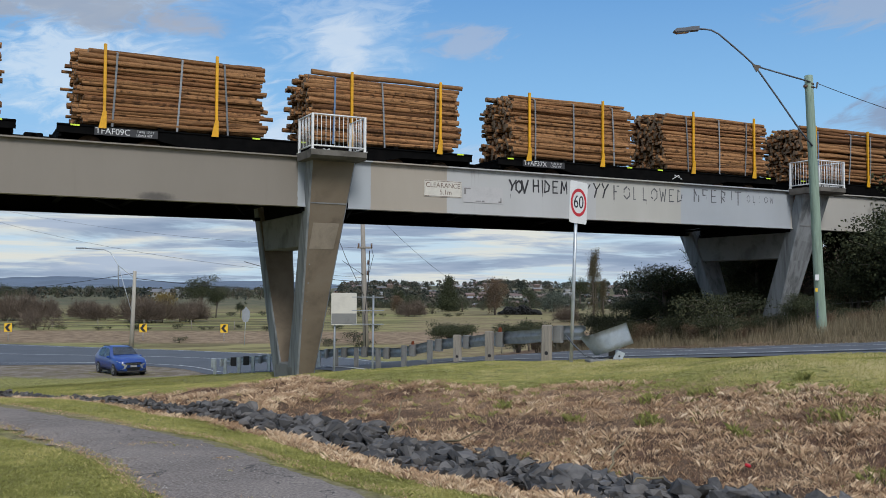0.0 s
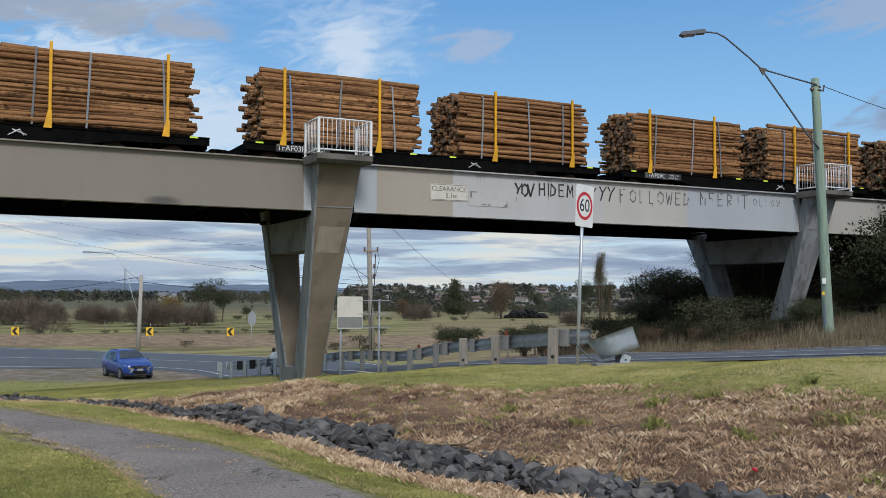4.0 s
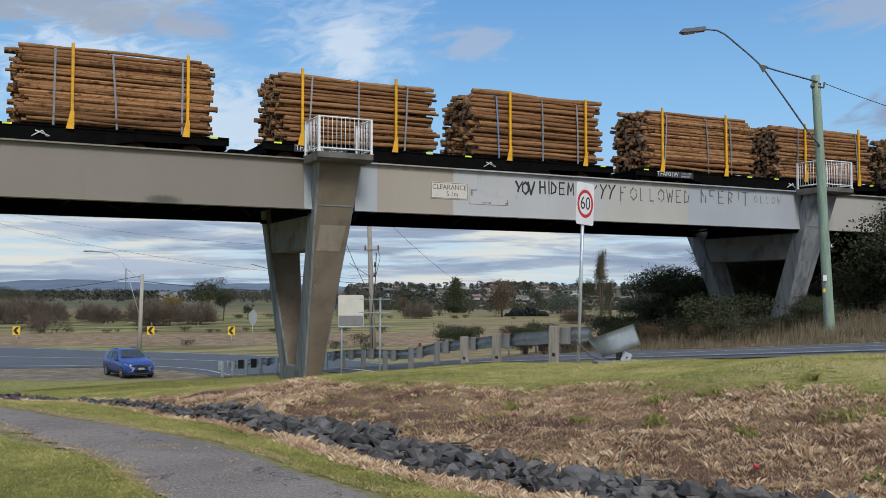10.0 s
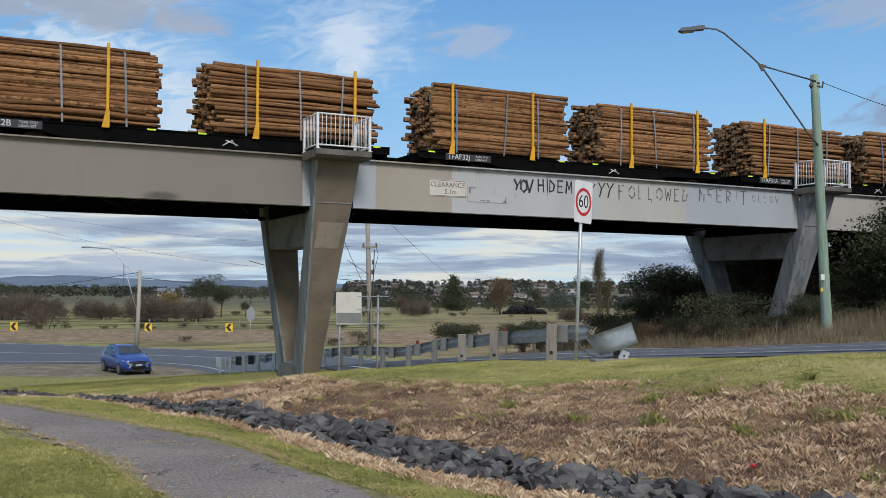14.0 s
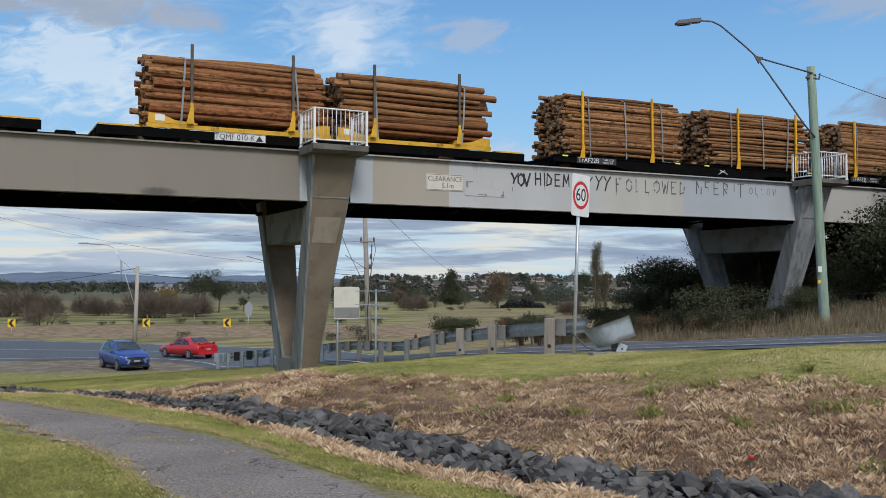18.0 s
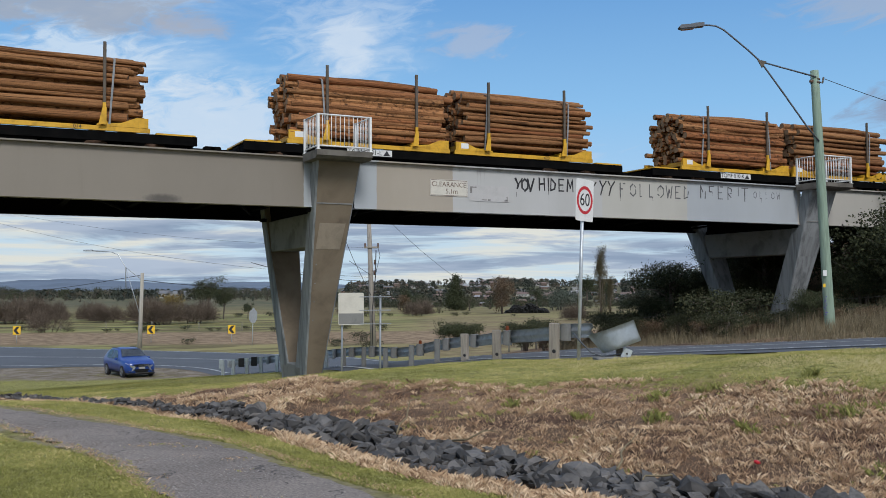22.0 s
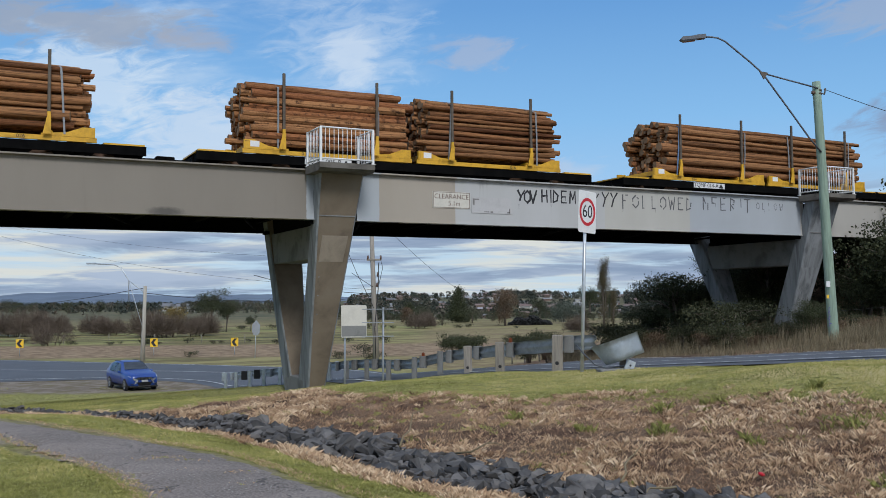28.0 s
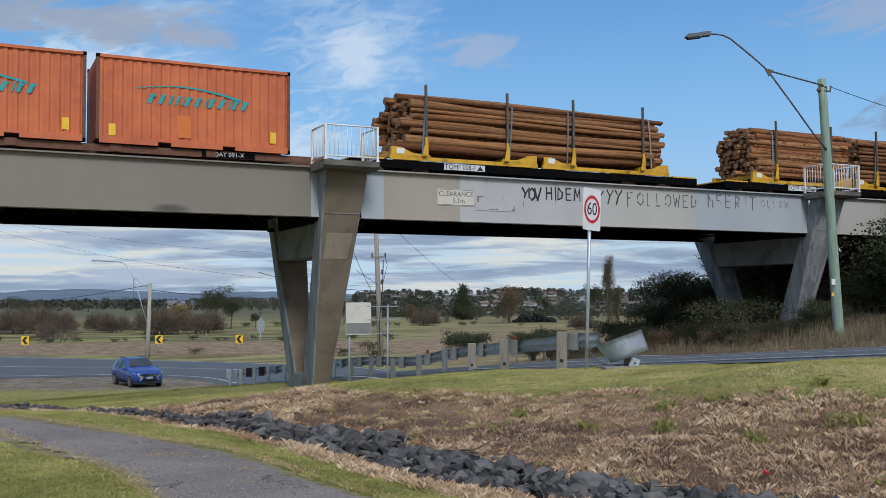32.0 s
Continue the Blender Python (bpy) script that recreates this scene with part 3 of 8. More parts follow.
# ---- the railway bridge: x along the rails ----
def girder_paint():
    m, nt, b = nodes("girder_paint")
    tc, sep = nt.nodes.new("ShaderNodeTexCoord"), nt.nodes.new("ShaderNodeSeparateXYZ")
    nt.links.new(tc.outputs["Object"], sep.inputs[0])
    big = noise_node(nt, 0.5, 5, 0.65, stretch=(1, 1, 0.4))
    fine = noise_node(nt, 9, 5, 0.65)
    x = calc(nt, "ADD", sep.outputs["X"], calc(nt, "MULTIPLY", calc(nt, "SUBTRACT", fine, 0.5), 0.05))
    k = calc(nt, "DIVIDE", calc(nt, "ADD", x, 20), 80)
    old, pale, blue, cream = (0.205, 0.18, 0.148), (0.41, 0.41, 0.4), (0.36, 0.385, 0.405), (0.335, 0.295, 0.24)
    stops = [(0.0, old), (0.369, old), (0.37, blue), (0.4, cream), (0.4365, pale), (0.515, (0.41, 0.4, 0.36)), (0.5655, blue), (0.64, (0.41, 0.39, 0.35))]
    col = ramp(nt, k, stops, "CONSTANT")
    col = blend(nt, 0.5, col, blend(nt, 1.0, col, ramp(nt, big, [(0.3, (0.86, 0.85, 0.83)), (0.7, (1.06, 1.06, 1.06))]), "MULTIPLY"))
    streak = noise_node(nt, 1.5, 6, 0.7, stretch=(1.6, 1, 0.14))
    col = blend(nt, ramp(nt, streak, [(0.62, (0, 0, 0)), (0.8, (0.35, 0.35, 0.35))]), col, (0.16, 0.13, 0.1))
    # soot burnt onto the web's lower edge
    dx = calc(nt, "DIVIDE", calc(nt, "SUBTRACT", sep.outputs["X"], 5.35), 0.62)
    dz = calc(nt, "DIVIDE", calc(nt, "SUBTRACT", sep.outputs["Z"], 4.3), 0.17)
    r = calc(nt, "ADD", calc(nt, "MULTIPLY", dx, dx), calc(nt, "MULTIPLY", dz, dz))
    r = calc(nt, "ADD", r, calc(nt, "MULTIPLY", calc(nt, "SUBTRACT", fine, 0.5), 0.9))
    col = blend(nt, ramp(nt, r, [(0.15, (0.8, 0.8, 0.8)), (1.0, (0, 0, 0))]), col, (0.05, 0.045, 0.04))
    # darker, streaky band towards the top of the web
    top_dark = calc(nt, "ADD", sep.outputs["Z"], calc(nt, "MULTIPLY", calc(nt, "SUBTRACT", streak, 0.5), 0.9))
    col = blend(nt, ramp(nt, calc(nt, "SUBTRACT", top_dark, 5.0), [(0.62, (0, 0, 0)), (0.9, (0.45, 0.45, 0.45))]), col, (0.13, 0.115, 0.1))
    nt.links.new(col, b.inputs["Base Color"])
    b.inputs["Roughness"].default_value = 0.62
    bump(nt, b, big, 0.12, 0.05)
    return m


M["girder"] = girder_paint()
# near-black: the shade beneath the deck is put into this colour
M["under"] = surface("shaded_under_steel", (0.006, 0.006, 0.006), 0.6, 1.2, 0.95, relief=0.1, spec=0.03)
M["rail"] = surface("rail_steel", (0.16, 0.1, 0.07), 0.6, 3, 0.6, metal=0.6, relief=0.1)
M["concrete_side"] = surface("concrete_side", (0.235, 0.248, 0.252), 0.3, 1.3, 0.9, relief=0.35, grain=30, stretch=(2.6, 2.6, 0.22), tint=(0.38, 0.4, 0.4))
PIERS = (10.6, 32.0)
SPANS = ((-34.0, -12.2), (-10.5, 10.06), (11.4, 31.44), (32.81, 56.0))
bridge = thing("railway_bridge", pose(0, 0, 0), "grey steel plate girder railway bridge on concrete piers", "bridge", kind="structure")


def make_spans():
    for x0, x1 in SPANS:
        for face, far in ((28.8, False), (35.4, True)):
            g0, g1 = (x0 - 0.8, x1 + 0.8) if far else (x0, x1)
            low = 4.21
            s = -1 if far else 1
            # the far girder takes the shaded underside colour too
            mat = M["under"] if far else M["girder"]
            bm = bmesh.new()
            web = sorted((face, face + 0.03 * s))
            box(bm, g0, g1, web[0], web[1], low + 0.03, 5.755)
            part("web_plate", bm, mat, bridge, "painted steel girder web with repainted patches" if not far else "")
            bm = bmesh.new()
            out = sorted((face - 0.16 * s, face + 0.2 * s))
            box(bm, g0, g1, out[0], out[1], 5.755, 5.8)
            part("top_flange", bm, mat, bridge)
            bm = bmesh.new()
            lowf = sorted((face - 0.035 * s, face + 0.3 * s))
            box(bm, g0, g1, lowf[0], lowf[1], low, low + 0.03)
            part("bottom_flange", bm, mat, bridge)
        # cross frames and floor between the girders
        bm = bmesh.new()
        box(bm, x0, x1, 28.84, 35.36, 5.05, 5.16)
        part("deck", bm, M["under"], bridge, "steel deck between the girders, its shade put into a near-black colour")
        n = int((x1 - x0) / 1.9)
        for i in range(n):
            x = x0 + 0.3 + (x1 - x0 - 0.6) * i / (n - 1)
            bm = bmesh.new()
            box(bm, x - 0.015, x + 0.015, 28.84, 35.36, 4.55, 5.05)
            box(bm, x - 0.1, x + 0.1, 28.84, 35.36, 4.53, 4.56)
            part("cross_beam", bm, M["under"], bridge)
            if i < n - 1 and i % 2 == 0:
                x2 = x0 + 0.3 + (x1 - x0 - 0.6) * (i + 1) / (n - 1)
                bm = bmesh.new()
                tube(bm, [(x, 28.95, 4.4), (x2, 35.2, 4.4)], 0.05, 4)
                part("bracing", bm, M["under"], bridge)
    for y in (31.3 - 0.56, 31.3 + 0.56):
        bm = bmesh.new()
        box(bm, -34, 70, y - 0.035, y + 0.035, 5.3, 5.45)
        box(bm, -34, 70, y - 0.07, y + 0.07, 5.28, 5.31)
        part("rail", bm, M["rail"], bridge)
    bm = bmesh.new()
    box(bm, 0, 0.22, 30.1, 32.5, 5.16, 5.29)
    me = None
    for i in range(100):
        if me is None:
            ob = part("sleeper", bm, M["timber_grey"], bridge)
            me = ob.data
            ob.location.x = -33
        else:
            share("sleeper", me, bridge, pose(-33 + 0.9 * i, 0, 0))


def leg_section(z, near, wide_v=False):
    """Half width along the bridge and the outer and inner face of a leg at a height."""
    half = 0.385 + 0.0625 * z
    if near:
        return half, 30.0 - 0.355 * z, 31.0 - 0.435 * z
    if wide_v:
        return half, 33.8 + 0.47 * z, 33.1 + 0.42 * z
    return half, 33.45 + 0.25 * z, 32.6 + 0.344 * z


def make_pier(x, base, wide_v=False):
    pier = thing("bridge_pier", pose(x, 0, 0), "weathered concrete V-shaped bridge pier", "bridge pier", "bridge piers", "structure")
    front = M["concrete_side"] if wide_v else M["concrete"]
    for near in (True, False):
        bm = bmesh.new()
        rings = []
        for z in (base, 0.0, 1.5, 3.0, 4.2, 5.6 if near else 5.0):
            h, a, b = leg_section(z, near, wide_v)
            c = 0.05
            s = 1 if b > a else -1
            rings.append([bm.verts.new(p) for p in ((-h + c, a, z), (h - c, a, z), (h, a + c * s, z), (h, b - c * s, z), (h - c, b, z), (-h + c, b, z), (-h, b - c * s, z), (-h, a + c * s, z))])
        for r, q in zip(rings, rings[1:]):
            for i in range(8):
                bm.faces.new((r[i], r[(i + 1) % 8], q[(i + 1) % 8], q[i]))
        bm.faces.new(rings[0])
        bm.faces.new(rings[-1])
        bmesh.ops.recalc_face_normals(bm, faces=bm.faces)
        # fronts stained brown; the sides' paler grey partly holds the skylight on them
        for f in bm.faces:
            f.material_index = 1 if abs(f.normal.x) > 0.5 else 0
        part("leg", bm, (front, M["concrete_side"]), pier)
        if near:
            bm = bmesh.new()
            h, a, b = leg_section(3.5, True)
            prism(bm, [(-h * 0.75, 2.85), (h * 0.6, 2.85), (h * 0.75, 3.72), (-h * 0.7, 3.72)], 1, -0.008, 0.03)
            pt = part("patch", bm, M["concrete_patch"] if not wide_v else front, pier, "repaired concrete patch")
            for z in (4.32,):
                bm = bmesh.new()
                hh, aa, _ = leg_section(z, True)
                box(bm, -hh + 0.06, hh - 0.06, aa - 0.012, aa + 0.03, z - 0.02, z + 0.02)
                part("joint_lip", bm, M["concrete_grey"], pier)
            for z in (0.6, 1.2, 1.8, 2.4, 2.9):
                hh, aa, _ = leg_section(z, True)
                bm = bmesh.new()
                tube(bm, [(-hh + 0.16, aa - 0.006, z), (-hh + 0.16, aa + 0.02, z)], 0.022, 8)
                part("tie_plug", bm, M["concrete_side"], pier)
            pt.matrix_basis = Matrix.Translation((0, a, 0)) @ Matrix.Translation((0, 0, 3.5)) @ pose(0, 0, 0, 19.5, 0, 0) @ Matrix.Translation((0, 0, -3.5))
    bm = bmesh.new()
    box(bm, -0.5, 0.45, 29.3, 34.1 + (0.6 if wide_v else 0), 2.98, 4.08, 0.03)
    part("cross_head", bm, M["concrete_grey"], pier, "stained grey concrete cross beam")
    # added block that shuts out the sky between the spans, coloured as shade
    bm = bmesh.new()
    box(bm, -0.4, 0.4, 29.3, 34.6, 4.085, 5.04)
    part("diaphragm", bm, M["under"], pier, "added near-black block filling the gap between the girder ends")
    bm = bmesh.new()
    box(bm, -0.32, 0.32, 30.9, 32.9, base - 0.6, base + 0.62, 0.04)
    part("footing", bm, M["concrete_grey"], pier, "pale concrete footing")
    # refuge platform
    bm = bmesh.new()
    prism(bm, [(27.3, 5.68), (27.42, 5.6), (28.62, 5.6), (28.62, 5.85), (27.3, 5.85)], 0, -1.0, 0.82)
    part("platform", bm, M["concrete_stained"], pier, "stained concrete refuge platform")
    for px in (-0.66, 0.0, 0.66):
        bm = bmesh.new()
        box(bm, px - 0.09, px + 0.09, 28.9, 29.2, 4.08, 4.2)
        box(bm, px - 0.09, px + 0.09, 34.0, 34.3, 4.08, 4.2)
        part("bearing", bm, M["under"], pier)
    cage = thing("refuge_railing", pose(x, 0, 0), "white painted steel railing round a refuge platform", "railing", "refuge railings")
    x0, x1, y0, y1, z0, z1 = -0.94, 0.77, 27.36, 28.6, 5.85, 6.93
    for a, b in (((x0, y0), (x1, y0)), ((x0, y0), (x0, y1)), ((x1, y0), (x1, y1))):
        for z in (z0 + 0.12, z1):
            bm = bmesh.new()
            tube(bm, [(*a, z), (*b, z)], 0.026, 6)
            part("rail", bm, M["white_rail"], cage)
        n = 12 if a[1] == b[1] else 9
        for i in range(1, n):
            p = Vector((*a, 0)).lerp(Vector((*b, 0)), i / n)
            bm = bmesh.new()
            tube(bm, [(p.x, p.y, z0 + 0.12), (p.x, p.y, z1)], 0.011, 5)
            part("baluster", bm, M["white_rail"], cage)
    for p in ((x0, y0), (x1, y0), (x0, y1), (x1, y1)):
        bm = bmesh.new()
        box(bm, p[0] - 0.035, p[0] + 0.035, p[1] - 0.035, p[1] + 0.035, z0, z1 + 0.02)
        box(bm, p[0] - 0.07, p[0] + 0.07, p[1] - 0.07, p[1] + 0.07, z0, z0 + 0.012)
        part("post", bm, M["white_rail"], cage)


make_spans()
make_pier(PIERS[0], -1.55)
make_pier(PIERS[1], -0.9, True)
make_pier(-10.8, -3.0)

# ---- the train ----
def log_material(name, pale, deep, red):
    """Peeled logs with bark left on in patches, long cracks and knots."""
    m, nt, b = nodes(name)
    info = nt.nodes.new("ShaderNodeObjectInfo")
    geo = nt.nodes.new("ShaderNodeNewGeometry")
    pick = calc(nt, "FRACT", calc(nt, "ADD", info.outputs["Random"], geo.outputs["Random Per Island"]))
    tc = nt.nodes.new("ShaderNodeTexCoord")
    off = nt.nodes.new("ShaderNodeVectorMath")
    off.operation = "MULTIPLY_ADD"
    nt.links.new(tc.outputs["Object"], off.inputs[0])
    off.inputs[1].default_value = (1, 1, 1)
    com = nt.nodes.new("ShaderNodeCombineXYZ")
    for s, k in zip(com.inputs, (31.0, 17.0, 23.0)):
        nt.links.new(calc(nt, "MULTIPLY", pick, k), s)
    nt.links.new(com.outputs[0], off.inputs[2])

    def streaks(scale, stretch, detail, dist):
        mp, n = nt.nodes.new("ShaderNodeMapping"), nt.nodes.new("ShaderNodeTexNoise")
        mp.inputs["Scale"].default_value = stretch
        n.inputs["Scale"].default_value, n.inputs["Detail"].default_value = scale, detail
        n.inputs["Roughness"].default_value, n.inputs["Distortion"].default_value = 0.68, dist
        nt.links.new(off.outputs[0], mp.inputs[0])
        nt.links.new(mp.outputs[0], n.inputs["Vector"])
        return n.outputs[0]

    own = ramp(nt, pick, [(0.0, tuple(x * 0.7 for x in pale)), (0.2, pale), (0.45, tuple(x * 0.85 for x in pale)), (0.62, red), (0.8, tuple(x * 1.12 for x in pale)), (1.0, tuple(x * 0.55 for x in red))])
    grain = streaks(2.0, (2.2, 3.6, 3.6), 7, 0.3)
    bark = streaks(1.0, (2.6, 1.3, 1.3), 6, 0.5)
    knots = streaks(1.0, (13, 2.6, 2.6), 4, 0.3)
    col = blend(nt, ramp(nt, grain, [(0.36, (0.95, 0.95, 0.95)), (0.52, (0, 0, 0))]), own, deep)
    col = blend(nt, ramp(nt, grain, [(0.6, (0, 0, 0)), (0.75, (0.5, 0.5, 0.5))]), col, tuple(min(1, x * 1.5) for x in pale))
    col = blend(nt, ramp(nt, knots, [(0.7, (0, 0, 0)), (0.76, (0.7, 0.7, 0.7))]), col, tuple(x * 0.5 for x in deep))
    much = calc(nt, "ADD", bark, calc(nt, "MULTIPLY", calc(nt, "GREATER_THAN", pick, 0.84), 0.12))
    col = blend(nt, ramp(nt, much, [(0.61, (0, 0, 0)), (0.72, (0.65, 0.65, 0.65))]), col, blend(nt, grain, tuple(x * 0.35 for x in deep), tuple(x * 1.2 for x in deep)))
    nt.links.new(col, b.inputs["Base Color"])
    b.inputs["Roughness"].default_value = 0.92
    b.inputs["Specular IOR Level"].default_value = 0.2
    bump(nt, b, grain, 0.7, 0.04)
    return m


def end_material(name, c):
    m, nt, b = nodes(name)
    n = noise_node(nt, 7, 4, 0.6)
    info = nt.nodes.new("ShaderNodeObjectInfo")
    geo = nt.nodes.new("ShaderNodeNewGeometry")
    pick = calc(nt, "FRACT", calc(nt, "ADD", info.outputs["Random"], geo.outputs["Random Per Island"]))
    col = blend(nt, n, ramp(nt, pick, [(0.0, tuple(x * 0.5 for x in c)), (1.0, c)]), tuple(x * 0.55 for x in c))
    nt.links.new(col, b.inputs["Base Color"])
    b.inputs["Roughness"].default_value = 0.95
    return m


M["log_thin"] = log_material("thin_logs", (0.36, 0.185, 0.08), (0.036, 0.018, 0.01), (0.24, 0.11, 0.047))
M["log_thick"] = log_material("thick_logs", (0.34, 0.165, 0.07), (0.04, 0.018, 0.01), (0.26, 0.1, 0.04))
M["end_thin"] = end_material("thin_log_ends", (0.36, 0.235, 0.135))
M["end_thick"] = end_material("thick_log_ends", (0.3, 0.185, 0.1))


def log_mesh(name, rnd, mats, n=8):
    """A log of length 1 along x and radius about 1, crooked and tapered, with knots."""
    bm = bmesh.new()
    bend = [rnd.uniform(-0.55, 0.55), rnd.uniform(-0.4, 0.4), rnd.uniform(-0.5, 0.5), rnd.uniform(-0.35, 0.35)]
    t0, t1 = rnd.uniform(0.95, 1.15), rnd.uniform(0.8, 1.0)
    rings = []
    for i in range(9):
        k = i / 8
        y = bend[0] * math.sin(3 * k) + bend[1] * math.sin(8 * k) + rnd.uniform(-0.05, 0.05)
        z = bend[2] * math.sin(3.4 * k) + bend[3] * math.sin(7.3 * k) + rnd.uniform(-0.05, 0.05)
        r = t0 + (t1 - t0) * k + rnd.uniform(-0.08, 0.08)
        cut = rnd.uniform(-0.004, 0.004) if i in (0, 8) else 0
        rings.append([bm.verts.new((k - 0.5 + cut * math.cos(a * math.tau / n), y + r * (1 + rnd.uniform(-0.08, 0.08)) * math.cos(a * math.tau / n), z + r * (1 + rnd.uniform(-0.06, 0.06)) * math.sin(a * math.tau / n))) for a in range(n)])
    for a, b in zip(rings, rings[1:]):
        for k in range(n):
            f = bm.faces.new((a[k], b[k], b[(k + 1) % n], a[(k + 1) % n]))
            f.smooth = True
    for ring in (rings[0], rings[-1]):
        f = bm.faces.new(ring)
        f.material_index = 1
    bmesh.ops.recalc_face_normals(bm, faces=bm.faces)
    me = bpy.data.meshes.new(name)
    bm.to_mesh(me)
    bm.free()
    for m in mats:
        me.materials.append(m)
    return me


LOGS = {}
for kind, size in (("thin", 14), ("thick", 12)):
    rnd = random.Random(size)
    LOGS[kind] = [log_mesh("log_" + kind, rnd, (M["log_" + kind], M["end_" + kind])) for _ in range(size)]


def stack(kind, length, dia, wide, high, seed):
    """Places of the logs of a load in its own space: x along, y across (the side seen is -y), z up from the bolsters."""
    rnd = random.Random(seed)
    rows, z, r = [], 0.0, 0
    step = dia * 0.9
    n_rows = int(high / step)
    for r in range(n_rows + 1):
        crown = 1.0 if r < n_rows - 1 else (0.8 if r == n_rows - 1 else 0.42)
        n = int(wide * crown / dia)
        shift = (r % 2) * 0.5 * dia
        for c in range(n):
            if c == 0 and r < n_rows:
                continue
            y = (c + 0.5) * wide * crown / n - wide * crown / 2 + (shift - 0.25 * dia) * 0.6
            big = dia * rnd.choice((0.66, 0.78, 0.86, 0.94, 1.02, 1.12, 1.25))
            ln = length * rnd.uniform(0.94, 1.03)
            x = rnd.gauss(0, 0.09) + (rnd.choice((-1, 1)) * rnd.uniform(0.1, 0.3) if rnd.random() < 0.1 else 0)
            rows.append((x, y + rnd.uniform(-0.04, 0.04), dia / 2 + r * step + rnd.uniform(-0.02, 0.02), ln, big / 2, rnd.uniform(-1.4, 1.4), rnd.gauss(0, 0.85), False, r >= n_rows - 1))
    # the side that shows: logs of every thickness, laid one on the other
    z = 0.02
    while z < high - 0.02:
        rad = dia / 2 * rnd.choice((0.62, 0.72, 0.8, 0.88, 0.95, 1.02, 1.1, 1.2, 1.36))
        x = rnd.gauss(0, 0.1) + (rnd.choice((-1, 1)) * rnd.uniform(0.1, 0.32) if rnd.random() < 0.2 else 0)
        top = z + rad > high - 0.14
        rows.append((x, -wide / 2 + dia * 0.45 + rnd.uniform(-0.05, 0.05) + (0.1 if top else 0), z + rad, length * rnd.uniform(0.94, 1.03), rad, rnd.uniform(-0.6, 0.6), rnd.gauss(0, 0.6), True, False))
        z += rad * 2 * rnd.uniform(0.96, 1.09)
    return rows


def inner_logs(rows, mats, rnd):
    """The logs inside a load in one mesh."""
    verts, faces, index = [], [], []
    n = 7
    for x, y, z, ln, r, yaw, tilt, _, _ in rows:
        b = len(verts)
        t = rnd.uniform(0, 1)
        for s in (-0.5, 0.5):
            for k in range(n):
                a = (k + t) * math.tau / n
                verts.append((x + s * ln, y + r * math.cos(a) + math.sin(radians(yaw)) * s * ln, z + r * math.sin(a)))
        for k in range(n):
            faces.append((b + k, b + (k + 1) % n, b + n + (k + 1) % n, b + n + k))
            index.append(0)
        faces += [tuple(b + k for k in reversed(range(n))), tuple(b + n + k for k in range(n))]
        index += [1, 1]
    me = bpy.data.meshes.new("log_core")
    me.from_pydata(verts, [], faces)
    me.polygons.foreach_set("material_index", index)
    for m in mats:
        me.materials.append(m)
    return me


STACKS = {}
for key, kind, length, dia, wide, high, seeds in (("thin", "thin", 5.6, 0.155, 2.38, 2.28, (1, 2, 3)), ("thick", "thick", 5.62, 0.215, 2.4, 1.98, (4, 5)), ("long", "thick", 11.4, 0.235, 2.4, 1.95, (6, 7))):
    STACKS[key] = []
    for s in seeds:
        rows = stack(kind, length, dia, wide, high, s)
        STACKS[key].append((kind, rows, inner_logs([r for r in rows if not (r[7] or r[8])], (M["log_" + kind], M["end_" + kind]), random.Random(s)), wide, high, length))


MOVING = []      # what rides with the train: (thing, place along the train, height)


def load(key, which, s, z, seed, straps):
    """A load of logs, centred at s along the train."""
    kind, rows, inner, wide, high, length = STACKS[key][which]
    rnd = random.Random(seed)
    label = {"thin": "bundle of thin pale crooked logs strapped on a wagon", "thick": "bundle of thick orange-brown logs on a yellow bolster wagon", "long": "long load of thick reddish-brown logs on a yellow wagon"}[key]
    top = thing("log_bundle", pose(s, 31.3, z), label, "log bundle", "log loads of the train")
    flip = rnd.random() < 0.5
    ob = new("log_core", inner)
    ob.parent = top
    tagged(ob, kind="stuff")
    if flip:
        ob.matrix_basis = Matrix.Rotation(math.pi, 4, "Z")
    for x, y, zz, ln, r, yaw, tilt, side, crest in rows:
        if side or crest:
            if flip and crest and not side:
                x, y = -x, -y
            me = rnd.choice(LOGS[kind])
            share("log", me, top, pose(x + rnd.uniform(-0.1, 0.1), y, zz + rnd.uniform(-0.012, 0.012), rnd.uniform(0, 360), tilt * 0.8, yaw * 0.8) @ Matrix.Diagonal((ln, r, r, 1)))
    for x, blue in straps:
        bm = bmesh.new()
        h = high + 0.16
        w, lean = 0.03, rnd.uniform(-0.16, 0.16)
        side = [(wide / 2 + 0.05, -0.12), (wide / 2 + 0.085, high * 0.5), (wide / 2 + 0.06, high - 0.1), (wide * 0.4, high + 0.02), (wide * 0.2, high + 0.13), (0, high + 0.17)]
        ring = [(-y, zz) for y, zz in side] + side[-2::-1]
        old = None
        for y, zz in ring:
            pair = [bm.verts.new((x + dx + lean * (1 - zz / h), y, zz)) for dx in (-w, w)]
            if old:
                bm.faces.new((old[0], old[1], pair[1], pair[0]))
            old = pair
        bmesh.ops.recalc_face_normals(bm, faces=bm.faces)
        bmesh.ops.solidify(bm, geom=bm.faces[:], thickness=0.012)
        part("strap", bm, M["strap_blue"] if blue else M["strap"], top)
    MOVING.append((top, s, z))
    return top


